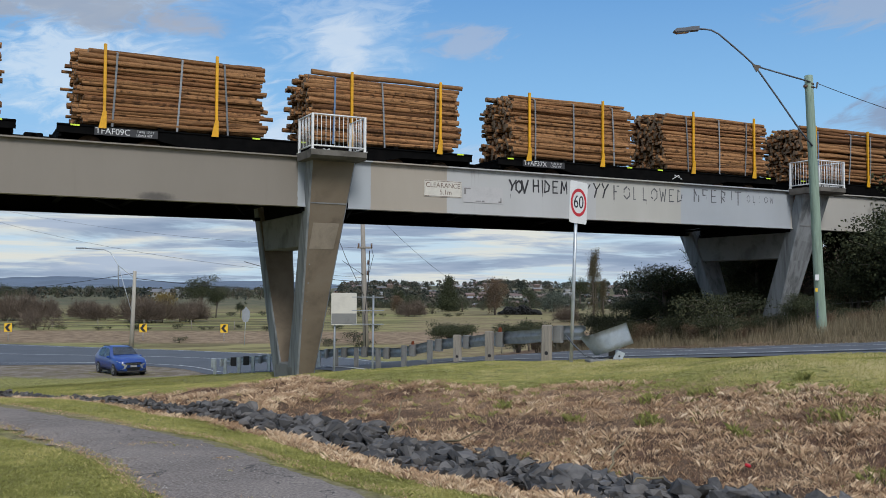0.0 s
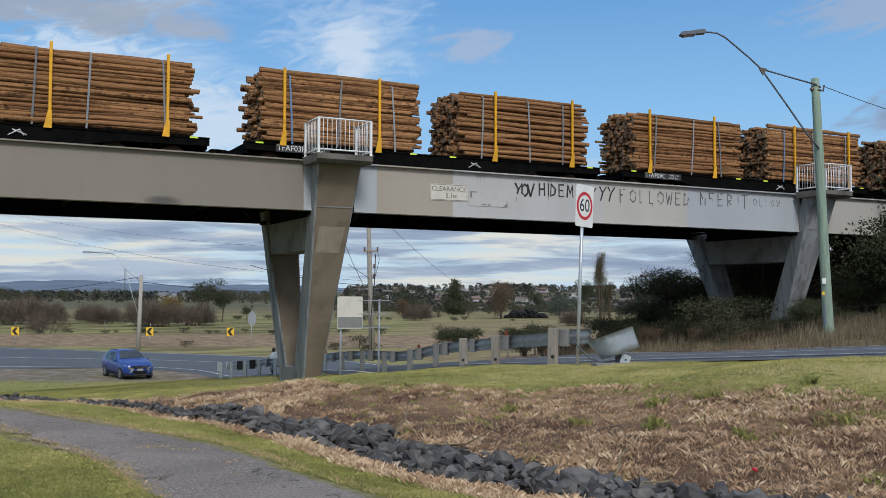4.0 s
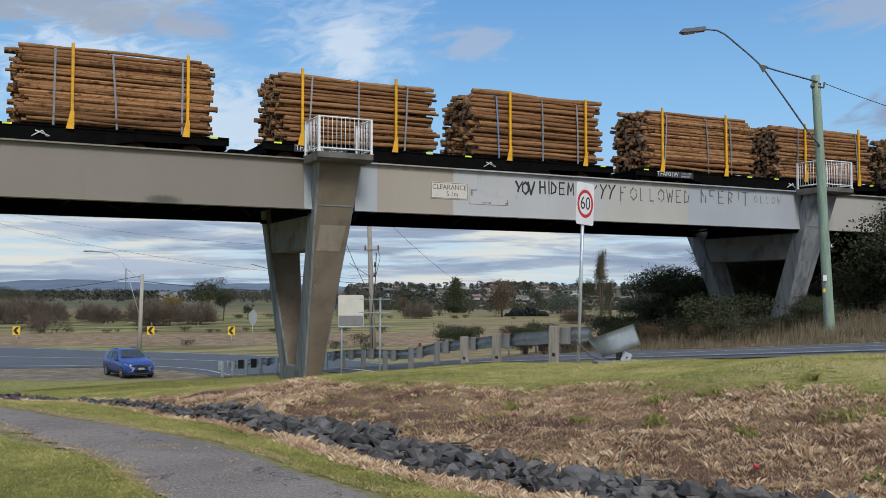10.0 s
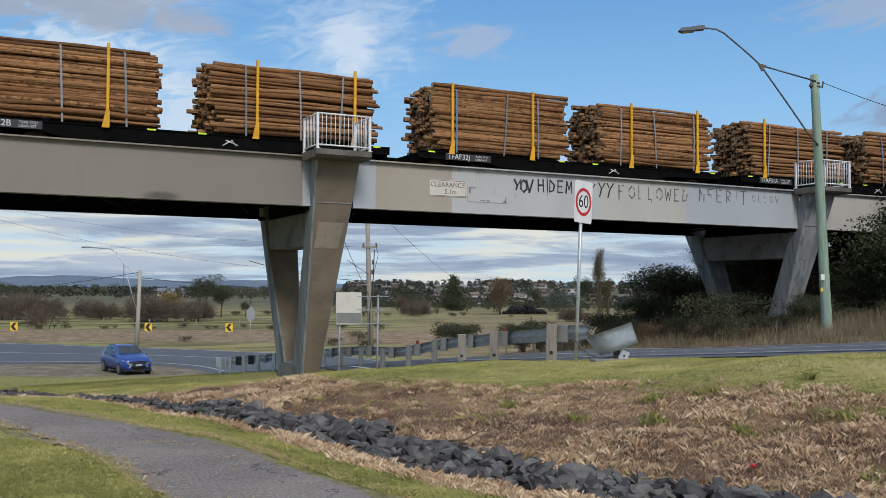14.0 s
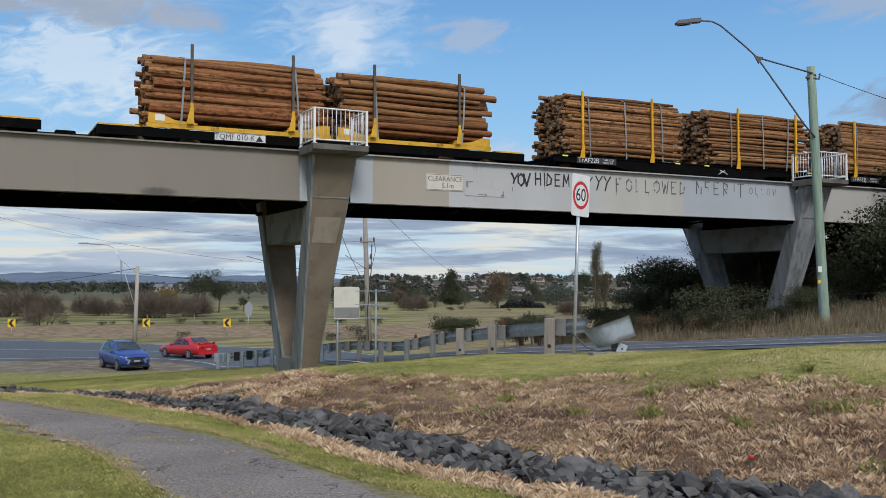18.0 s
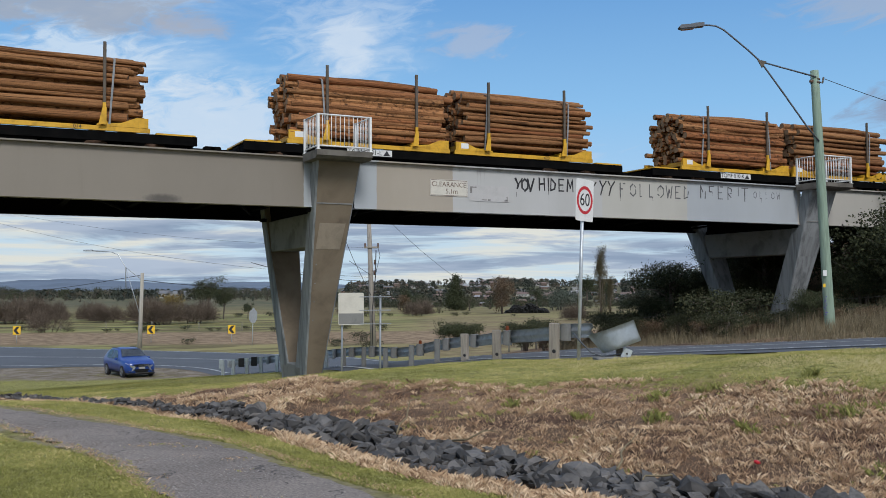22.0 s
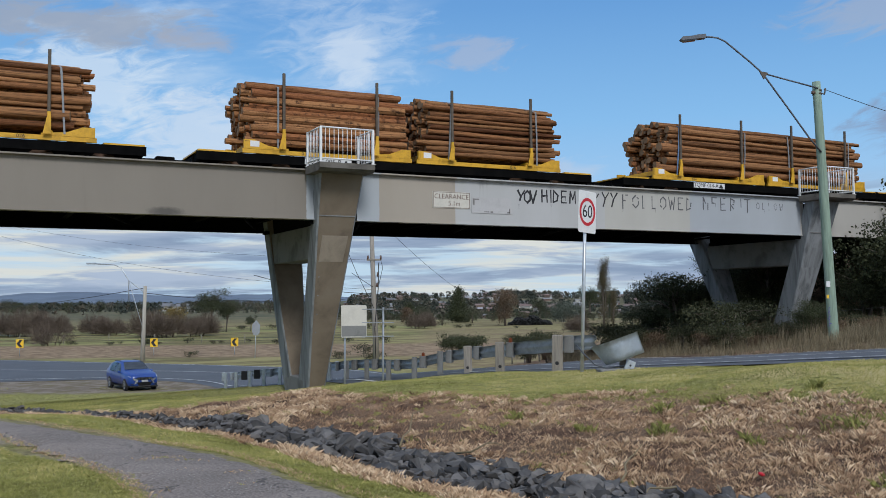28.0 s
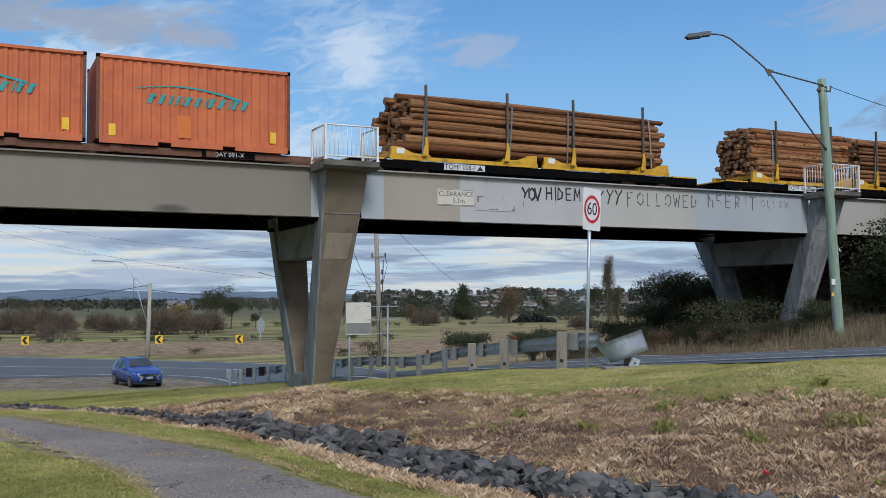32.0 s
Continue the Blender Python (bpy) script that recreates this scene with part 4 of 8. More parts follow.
def letters(text, size, material, parent, m, name="lettering"):
    """Words in the built-in font as a thin mesh, centred, on a plane facing -y."""
    cu = bpy.data.curves.new(name, "FONT")
    cu.body, cu.size, cu.align_x, cu.align_y, cu.extrude = text, size, "CENTER", "CENTER", 0.0015
    tmp = new("tmp", cu)
    me = bpy.data.meshes.new_from_object(tmp)
    bpy.data.objects.remove(tmp)
    me.materials.clear()
    me.materials.append(material)
    ob = new(name, me)
    ob.parent = parent
    ob.matrix_basis = m @ pose(0, 0, 0, 90, 0, 0)
    return ob


def bogie(parent, x):
    bm = bmesh.new()
    for y in (-0.78, 0.78):
        prism(bm, [(x - 1.2, 5.78), (x - 0.95, 5.66), (x - 0.4, 5.72), (x - 0.2, 5.56), (x + 0.2, 5.56), (x + 0.4, 5.72), (x + 0.95, 5.66), (x + 1.2, 5.78), (x + 1.2, 6.0), (x + 0.4, 6.06), (x - 0.4, 6.06), (x - 1.2, 6.0)], 1, y - 0.07, y + 0.07)
    box(bm, x - 0.2, x + 0.2, -0.8, 0.8, 5.8, 6.1)
    fr = part("bogie", bm, M["steel_black"], parent, "black cast steel bogie")
    for dx in (-0.88, 0.88):
        bm = bmesh.new()
        for y in (-0.55, 0.55):
            tube(bm, [(x + dx, y - 0.06, 5.86), (x + dx, y + 0.06, 5.86)], 0.41, 20, smoothed=False)
            tube(bm, [(x + dx, y + (0.06 if y < 0 else -0.06), 5.86), (x + dx, y + (0.09 if y < 0 else -0.09), 5.86)], 0.44, 20, smoothed=False)
        tube(bm, [(x + dx, -0.9, 5.86), (x + dx, 0.9, 5.86)], 0.08, 8)
        part("wheelset", bm, M["rail"], fr)


def coupler(bm, x, way):
    box(bm, min(x, x + 0.82 * way), max(x, x + 0.82 * way), -0.09, 0.09, 6.02, 6.22, 0.02)
    box(bm, min(x + 0.52 * way, x + 0.87 * way), max(x + 0.52 * way, x + 0.87 * way), -0.17, 0.17, 5.97, 6.3, 0.03)
    tube(bm, [(x, -0.5, 6.15), (x + 0.3 * way, -0.55, 5.9), (x + 0.7 * way, -0.5, 6.05)], 0.025, 6)


def hook_stakes(parent, xs, z0, z1, mat, foot, wide=1.24):
    for x in xs:
        for y in (-wide, wide):
            bm = bmesh.new()
            s = -1 if y < 0 else 1
            box(bm, x - 0.045, x + 0.045, min(y, y + 0.08 * s), max(y, y + 0.08 * s), z0, z1, 0.01)
            st = part("stake", bm, mat, parent)
            bm = bmesh.new()
            prism(bm, [(x - 0.17, z0 - 0.02), (x + 0.06, z0 - 0.02), (x + 0.06, z0 + 0.5), (x - 0.055, z0 + 0.5)], 1, y + 0.085 * s if s > 0 else y - 0.1, y + 0.1 if s > 0 else y - 0.085)
            part("gusset", bm, foot, st)

M["reflector"] = surface("reflector", (0.62, 0.8, 0.05), 0.85, 6, 0.4, relief=0.0)
M["plate_dark"] = surface("plate_dark", (0.03, 0.03, 0.032), 0.8, 6, 0.6, relief=0.05)
M["plate_text"] = surface("plate_text", (0.62, 0.62, 0.6), 0.85, 6, 0.6, relief=0.0)


def black_wagon(s, plate):
    w = thing("flat_wagon", pose(s, 31.3, 0), "black steel flat log wagon with yellow stakes", "railway wagon", "wagons of the train")
    bm = bmesh.new()
    for y in (-1.2, 1.2):
        o = 1 if y > 0 else -1
        prism(bm, [(-7.0, 6.22), (-4.2, 6.18), (-3.4, 6.02), (3.4, 6.02), (4.2, 6.18), (7.0, 6.22), (7.0, 6.46), (-7.0, 6.46)], 1, y - 0.03, y + 0.03)
        box(bm, -7.0, 7.0, min(y, y + 0.07 * o), max(y, y + 0.07 * o), 6.44, 6.48)
    part("side_sill", bm, M["steel_black"], w)
    bm = bmesh.new()
    box(bm, -6.95, 6.95, -1.17, 1.17, 6.36, 6.42)
    part("deck", bm, M["steel_black"], w)
    bm = bmesh.new()
    box(bm, -6.9, 6.9, -0.16, 0.16, 5.98, 6.36)
    for x in (-6.9, -5.2, -2.6, 0, 2.6, 5.2, 6.9):
        box(bm, x - 0.04, x + 0.04, -1.17, 1.17, 6.1, 6.36)
    coupler(bm, 6.95, 1)
    coupler(bm, -6.95, -1)
    part("underframe", bm, M["steel_black"], w)
    for x in (-5.1, 5.1):
        bogie(w, x)
    for x in (-5.6, -4.0, -2.35, 2.35, 4.0, 5.6):
        bm = bmesh.new()
        box(bm, x - 0.09, x + 0.09, -1.18, 1.18, 6.42, 6.56, 0.01)
        part("bolster", bm, M["steel_black"], w)
    hook_stakes(w, (-5.68, -2.3, 2.3, 5.68), 6.42, 8.98, M["yellow_stake"], M["yellow_stake"])
    for x in (-6.5, -1.0, 0.55, 6.5):
        bm = bmesh.new()
        box(bm, x - 0.13, x + 0.13, -1.282, -1.274, 6.425, 6.475)
        part("reflector", bm, M["reflector"], w, "yellow-green reflective strip")
    bm = bmesh.new()
    box(bm, -5.95, -4.1, -1.285, -1.235, 6.2, 6.44)
    pl = part("number_board", bm, M["plate_dark"], w, "black board with white wagon lettering")
    letters(plate, 0.26, M["plate_text"], pl, Matrix.Translation((-5.42, -1.288, 6.32)))
    letters("TARE 17.5T", 0.105, M["plate_text"], pl, Matrix.Translation((-4.47, -1.288, 6.375)), "small_print")
    letters("LOAD 42T", 0.105, M["plate_text"], pl, Matrix.Translation((-4.5, -1.288, 6.265)), "small_print")
    # hand brake lever and pipes below the sill
    bm = bmesh.new()
    tube(bm, [(1.2, -1.25, 6.12), (1.5, -1.28, 6.3), (1.62, -1.28, 6.12)], 0.02, 6)
    tube(bm, [(1.3, -1.25, 6.3), (1.7, -1.25, 6.15)], 0.02, 6)
    part("brake_lever", bm, M["plate_text"], w, "pale hand brake lever")
    MOVING.append((w, s, 0))
    return w


def yellow_wagon(s, plate, unit):
    w = thing("bolster_wagon", pose(s, 31.3, 0), "black skeletal wagon with yellow log bolster frames", "railway wagon", "wagons of the train")
    bm = bmesh.new()
    for y in (-1.15, 1.15):
        box(bm, -7.55, 7.55, y - 0.04, y + 0.04, 6.12, 6.4)
    box(bm, -7.5, 7.5, -0.3, 0.3, 5.98, 6.34)
    for x in (-7.4, -5.6, -3, 0, 3, 5.6, 7.4):
        box(bm, x - 0.06, x + 0.06, -1.15, 1.15, 6.1, 6.36)
    coupler(bm, 7.5, 1)
    coupler(bm, -7.5, -1)
    part("underframe", bm, M["steel_black"], w)
    for x0, x1 in ((-7.5, -6.3), (6.3, 7.5)):
        bm = bmesh.new()
        box(bm, x0, x1, -1.2, 1.2, 6.4, 6.45)
        part("end_platform", bm, M["yellow_steel"], w, "yellow end platform")
    for x in (-5.5, 5.5):
        bogie(w, x)
    for side in (-1, 1):
        c = 3.1 * side
        f = bmesh.new()
        for y in (-1.18, 1.18):
            lo, hi = y - 0.05, y + 0.05
            prism(f, [(c - 3.0, 6.42), (c + 3.0, 6.42), (c + 3.0, 6.56), (c - 3.0, 6.56)], 1, lo, hi)
            for e in (-1, 1):
                a = c + 2.95 * e
                prism(f, [(a, 6.56), (a, 6.86), (a - 0.35 * e, 6.86), (a - 0.8 * e, 6.68), (a - 1.5 * e, 6.62), (a - 1.5 * e, 6.56)], 1, lo - 0.01, hi + 0.01)
        for e in (-1.65, 1.65):
            box(f, c + e - 0.12, c + e + 0.12, -1.2, 1.2, 6.5, 6.72, 0.02)
        for e in (-2.7, 2.7):
            box(f, c + e - 0.07, c + e + 0.07, -1.15, 1.15, 6.6, 6.78)
        fr = part("bolster_frame", f, M["yellow_steel"], w, "scuffed yellow steel log bolster frame")
        hook_stakes(w, (c - 1.65, c + 1.65), 6.6, 9.1, M["dark_stake"], M["yellow_steel"], 1.27)
        for e in (-1.65, 1.65):
            for y in (-1.36, 1.28):
                bm = bmesh.new()
                box(bm, c + e - 0.05, c + e + 0.05, y, y + 0.09, 6.58, 7.25, 0.01)
                part("stake_sleeve", bm, M["yellow_steel"], w)
        letters(unit, 0.16, M["ink"], fr, Matrix.Translation((c + 0.9 * side, -1.238, 6.49)))
        bm = bmesh.new()
        box(bm, c - 2.75, c - 2.45, -1.246, -1.24, 6.63, 6.82)
        part("notice", bm, M["white_sign"], fr, "small faded notice")
    bm = bmesh.new()
    box(bm, -4.0, -2.35, -1.215, -1.195, 6.16, 6.38)
    pl = part("number_board", bm, M["plate_text"], w, "white board with black wagon lettering")
    letters(plate, 0.24, M["ink"], pl, Matrix.Translation((-3.35, -1.217, 6.27)))
    bm = bmesh.new()
    prism(bm, [(-2.68, 6.18), (-2.42, 6.18), (-2.55, 6.36)], 1, -1.219, -1.2155)
    part("hazard_mark", bm, M["ink"], pl)
    MOVING.append((w, s, 0))
    return w


def container_paint():
    m, nt, b = nodes("orange_container")
    big, fine = noise_node(nt, 0.9, 6, 0.65, dist=0.5), noise_node(nt, 7, 6, 0.7)
    streak = noise_node(nt, 1.2, 6, 0.7, stretch=(3.5, 1, 0.25))
    col = ramp(nt, big, [(0.35, (0.42, 0.095, 0.03)), (0.6, (0.55, 0.135, 0.04)), (0.75, (0.6, 0.17, 0.05))])
    col = blend(nt, ramp(nt, streak, [(0.6, (0, 0, 0)), (0.75, (0.5, 0.5, 0.5))]), col, (0.16, 0.06, 0.035))
    col = blend(nt, ramp(nt, fine, [(0.64, (0, 0, 0)), (0.7, (0.8, 0.8, 0.8))]), col, (0.2, 0.09, 0.05))
    nt.links.new(col, b.inputs["Base Color"])
    b.inputs["Roughness"].default_value = 0.6
    bump(nt, b, fine, 0.1, 0.01)
    return m


M["container"] = container_paint()
M["teal"] = surface("teal_paint", (0.03, 0.3, 0.3), 0.7, 5, 0.6, relief=0.0)
M["rust"] = surface("rust", (0.16, 0.075, 0.045), 0.6, 5, 0.9, relief=0.3)


def container(s, z):
    L, B, H = 3.02, 1.22, 2.72
    c = thing("shipping_container", pose(s, 31.3, z), "orange corrugated steel shipping container with teal lettering", "shipping container", "containers of the train")
    for side in (-1, 1):
        bm = bmesh.new()
        pts, x, k = [], -L + 0.1, 0
        pitch = 0.284
        while x < L - 0.15:
            pts += [(x, 0.0), (x + 0.08, 0.0), (x + 0.13, 0.034), (x + 0.21, 0.034)]
            x += pitch
        pts.append((L - 0.1, 0.0))
        cols = [[bm.verts.new((px, side * (B - 0.012 - dy), zz)) for zz in (0.2, H - 0.09)] for px, dy in pts]
        for a, b in zip(cols, cols[1:]):
            bm.faces.new((a[0], b[0], b[1], a[1]))
        part("side_panel", bm, M["container"], c)
        bm = bmesh.new()
        box(bm, -L + 0.1, -1.2, side * B - 0.05, side * B + (0.0 if side > 0 else 0.05), 0.0, 0.2)
        box(bm, -0.8, 0.8, side * B - 0.05, side * B + (0.0 if side > 0 else 0.05), 0.0, 0.2)
        box(bm, 1.2, L - 0.1, side * B - 0.05, side * B + (0.0 if side > 0 else 0.05), 0.0, 0.2)
        box(bm, -1.2, -0.8, side * B - 0.045, side * B + 0.045 - (0.05 if side > 0 else 0), 0.12, 0.2)
        box(bm, 0.8, 1.2, side * B - 0.045, side * B + 0.045 - (0.05 if side > 0 else 0), 0.12, 0.2)
        part("bottom_rail", bm, M["container"], c)
        bm = bmesh.new()
        box(bm, -L + 0.1, L - 0.1, side * B - 0.04, side * B + (0 if side > 0 else 0.04), H - 0.11, H - 0.02)
        part("top_rail", bm, M["container"], c)
    for x in (-1, 1):
        bm = bmesh.new()
        box(bm, x * (L - 0.03) - 0.02, x * (L - 0.03) + 0.02, -B + 0.1, B - 0.1, 0.15, H - 0.1)
        part("end_panel", bm, M["container"], c)
        for y in (-1, 1):
            bm = bmesh.new()
            box(bm, x * L - 0.1 if x > 0 else -L, x * L if x > 0 else -L + 0.1, y * B - 0.1 if y > 0 else -B, y * B if y > 0 else -B + 0.1, 0.1, H - 0.1)
            part("corner_post", bm, M["rust"], c)
            for zz in (0.0, H - 0.118):
                bm = bmesh.new()
                box(bm, x * L - 0.162 if x > 0 else -L - 0.006, x * L + 0.006 if x > 0 else -L + 0.162, y * B - 0.15 if y > 0 else -B - 0.008, y * B + 0.008 if y > 0 else -B + 0.15, zz, zz + 0.118, 0.01)
                part("corner_casting", bm, M["steel_black"], c)
    bm = bmesh.new()
    box(bm, -L + 0.05, L - 0.05, -B + 0.03, B - 0.03, H - 0.05, H - 0.025)
    part("roof", bm, M["container"], c)
    bm = bmesh.new()
    box(bm, -L + 0.05, L - 0.05, -B + 0.05, B - 0.05, 0.1, 0.16)
    part("floor", bm, M["rust"], c)
    # maker's mark drawn as plain slanted strokes under a swoosh
    bm = bmesh.new()
    x = -1.55
    for i, wd in enumerate((0.34, 0.3, 0.2, 0.2, 0.1, 0.3, 0.3, 0.12, 0.32, 0.32, 0.12, 0.3, 0.32)):
        y0 = 1.32
        prism(bm, [(x, y0), (x + wd * 0.42, y0), (x + wd * 0.42 + 0.12, y0 + 0.3), (x + 0.12, y0 + 0.3)], 1, -B - 0.004, -B)
        if i % 3 != 1:
            prism(bm, [(x + 0.1, y0 + 0.2), (x + wd * 0.8, y0 + 0.2), (x + wd * 0.8 + 0.03, y0 + 0.27), (x + 0.13, y0 + 0.27)], 1, -B - 0.005, -B)
        x += wd
    old = None
    for i in range(25):
        k = i / 24
        xx = -1.9 + 3.3 * k
        zz = 1.52 + 0.36 * math.sin(math.pi * (0.2 + 0.75 * k))
        pair = [bm.verts.new((xx, -B - 0.004, zz)), bm.verts.new((xx, -B - 0.004, zz + 0.02 + 0.06 * k))]
        if old:
            bm.faces.new((old[0], pair[0], pair[1], old[1]))
        old = pair
    part("painted_mark", bm, M["teal"], c, "teal painted shipping mark")
    bm = bmesh.new()
    box(bm, -0.62, -0.2, -B - 0.006, -B - 0.001, 0.3, 1.0)
    part("touched_up_patch", bm, surface("fresh_orange", (0.62, 0.16, 0.03), 0.9, 5, 0.6, relief=0.0), c, "brighter orange repainted patch")
    for x, zz in ((2.45, 0.5), (-2.55, 0.42)):
        bm = bmesh.new()
        box(bm, x - 0.1, x + 0.1, -B - 0.006, -B - 0.001, zz - 0.18, zz + 0.18)
        part("stencil", bm, M["yellow_sign"], c, "faded yellow stencil panel")
    MOVING.append((c, s, z))


def container_wagon(s, plate):
    w = thing("container_wagon", pose(s, 31.3, 0), "rusty brown skeletal container wagon", "railway wagon", "wagons of the train")
    bm = bmesh.new()
    for y in (-1.1, 1.1):
        box(bm, -9.6, 6.6, y - 0.04, y + 0.04, 6.1, 6.32)
    box(bm, -9.6, 6.6, -0.3, 0.3, 5.98, 6.3)
    for x in (-9.2, -6.5, -3.3, -0.4, 2.5, 6.2):
        box(bm, x - 0.16, x + 0.16, -1.18, 1.18, 6.12, 6.34)
    coupler(bm, 6.6, 1)
    part("underframe", bm, M["rust"], w)
    for x in (-7.6, 4.2):
        bogie(w, x)
    bm = bmesh.new()
    box(bm, 2.2, 3.9, -1.165, -1.145, 6.12, 6.3)
    pl = part("number_board", bm, M["steel_black"], w)
    letters(plate, 0.2, M["plate_text"], pl, Matrix.Translation((3.0, -1.168, 6.21)))
    MOVING.append((w, s, 0))


def make_train():
    n = 0
    for k, plate in enumerate(("TFAF22B", "TFAF32J", "TFAF31A", "TFAF01W", "TFAF03R", "TFAF09C", "TFAF37X", "TFAF28D")):
        s = -67.07 + 15.1 * k
        black_wagon(s, plate)
        for o in (-3.61, 3.62):
            n += 1
            load("thin", n % 3, s + o, 6.56, n, [(-1.9 + 0.1 * (n % 3), n % 3 == 0), (0.15 * (n % 4) - 0.2, False), (1.9 - 0.12 * (n % 4), False)])
    for s, plate, unit, long in ((-82.89, "TQMF 010-K", "019", False), (-99.52, "TQMF 001-L", "020", False), (-116.1, "TQMF 014-A", "014", True), (-132.73, "TQMF 005-B", "016", False), (-149.36, "TQMF 008-F", "026", True)):
        yellow_wagon(s, plate, unit)
        n += 1
        if long:
            load("long", n % 2, s + 0.16, 6.74, n, [(-4.9, True), (-1.35, False), (1.1, False), (4.9, False)])
        else:
            for o in (-3.3, 3.08):
                n += 1
                load("thick", n % 2, s + o + 0.12, 6.74, n, [(-1.75, False), (1.8, False)])
    container_wagon(-164.08, "TQAY 091-X")
    for s in (-162.04, -168.36):
        container(s, 6.35)


make_train()

# metres that the train has gone along the bridge, by the second
RUN = [(0, 1.26), (2, 11.5), (4, 21.76), (6, 32.01), (8, 42.22), (9, 47.4), (10.5, 55.15), (12, 62.94), (14, 73.31), (17, 88.95), (18.5, 96.82), (20.5, 107.31), (22, 115.18), (24, 125.69), (25.5, 133.6), (28, 146.8), (30, 157.54), (32, 168.42)]

# ---- beside the road ----
RAIL = [(2.98, 20.85), (2.48, 21.3), (1.4, 24.6), (0.65, 27.6), (-0.15, 29.6), (-1.0, 31.0), (-1.95, 33.2), (-2.85, 34.9), (-3.75, 36.6), (-4.6, 38.1), (-5.5, 39.6), (-6.4, 41.0), (-7.35, 42.6), (-8.3, 44.0), (-9.2, 45.2), (-10.1, 46.3), (-10.75, 47.0)]


def make_guardrail():
    g = thing("guard_rail", pose(0, 0, 0), "dented galvanised steel guard rail on timber and steel posts", "guard rail")
    away = Vector((0.88, 0.476))
    n = len(RAIL)
    for i, (u, d) in enumerate(RAIL):
        if i == 0:
            continue
        p = G(u, d)
        m = Matrix.Translation(p) @ pose(0, 0, 0, 0, 0, -28 - 26.8 + random.Random(i).uniform(-4, 4))
        lean = pose(0, 0, 0, random.Random(i + 9).uniform(-2, 2), random.Random(i + 5).uniform(-2, 2), 0)
        bm = bmesh.new()
        if i <= 3:
            box(bm, -0.1, 0.1, -0.08, 0.08, -0.3, 0.82, 0.012)
            ob = part("timber_post", bm, M["wood_grey"], g, "weathered grey timber post")
            bm = bmesh.new()
            tube(bm, [(0.03, -0.082, 0.2), (0.03, -0.07, 0.2)], 0.045, 10)
            hole = part("bolt_hole", bm, M["ink"], ob)
        else:
            box(bm, -0.085, 0.085, -0.06, -0.052, -0.3, 0.78)
            box(bm, -0.085, -0.077, -0.06, 0.06, -0.3, 0.78)
            box(bm, 0.077, 0.085, -0.06, 0.0, -0.3, 0.78)
            ob = part("steel_post", bm, M["galv"] if i > 8 else M["concrete_grey"], g)
        ob.matrix_basis = m @ lean
        bm = bmesh.new()
        bw = 0.09 if i < 9 else 0.035
        box(bm, -bw, bw, -0.1, 0.1, 0.42, 0.8, 0.008)
        blk = part("offset_block", bm, M["concrete_grey"] if i < 9 else M["galv"], g)
        q = G(u + away.x * 0.2 + 0.1, d + away.y * 0.2 + 0.0)
        q.z = p.z
        blk.matrix_basis = Matrix.Translation(q) @ pose(0, 0, 0, 0, 0, -55)
        if i in (2, 5):
            bm = bmesh.new()
            tube(bm, [(0, -0.02, 0.88), (0, 0.02, 0.88)], 0.045, 12)
            box(bm, -0.05, 0.05, -0.015, 0.015, 0.78, 0.86)
            r = part("reflector", bm, (M["amber"]), g, "round amber reflector")
            r.matrix_basis = Matrix.Translation(q) @ pose(0, 0, 0, 0, 0, -10)
    # w-section beams, one for each bay
    sec = [(0.0, 0.46), (0.055, 0.5), (0.055, 0.56), (0.0, 0.6), (0.0, 0.64), (0.055, 0.68), (0.055, 0.74), (0.0, 0.78)]
    for i in range(n - 1):
        bm = bmesh.new()
        rings = []
        for k in range(7):
            u0, d0 = Vector(RAIL[i]).lerp(Vector(RAIL[i + 1]), k / 6)
            dent = 0.06 * noise.noise(Vector((u0 * 1.7, d0 * 1.3, 0))) if i < 4 else 0.01
            ring = []
            for off, z in sec:
                a = 0.34 + off + dent
                p = G(u0 + away.x * a, d0 + away.y * a)
                p.z = lie(u0, d0) + z + dent * 0.5
                ring.append(bm.verts.new(p))
            rings.append(ring)
        for a, b in zip(rings, rings[1:]):
            for k in range(len(sec) - 1):
                f = bm.faces.new((a[k], a[k + 1], b[k + 1], b[k]))
                f.smooth = True
        bmesh.ops.solidify(bm, geom=bm.faces[:], thickness=0.006)
        part("beam", bm, M["galv"], g)
    # end of the far stretch: short nose
    p = G(-10.9, 47.2)
    bm = bmesh.new()
    box(bm, -0.12, 0.06, -0.02, 0.02, 0.38, 0.82, 0.01)
    nose = part("end_nose", bm, M["galv"], g, "galvanised end plate")
    nose.matrix_basis = Matrix.Translation(p) @ pose(0, 0, 0, 0, 0, -40)
    for i, k in ((13, 0.5), (14, 0.4)):
        q = Vector(RAIL[i]).lerp(Vector(RAIL[i + 1]), k)
        bm = bmesh.new()
        box(bm, -0.14, 0.14, -0.1, -0.06, 0.38, 0.8, 0.01)
        b = part("delineator", bm, M["tyre"], g, "black rubber marker")
        b.matrix_basis = Matrix.Translation(G(q.x, q.y)) @ pose(0, 0, 0, 0, 0, -30)


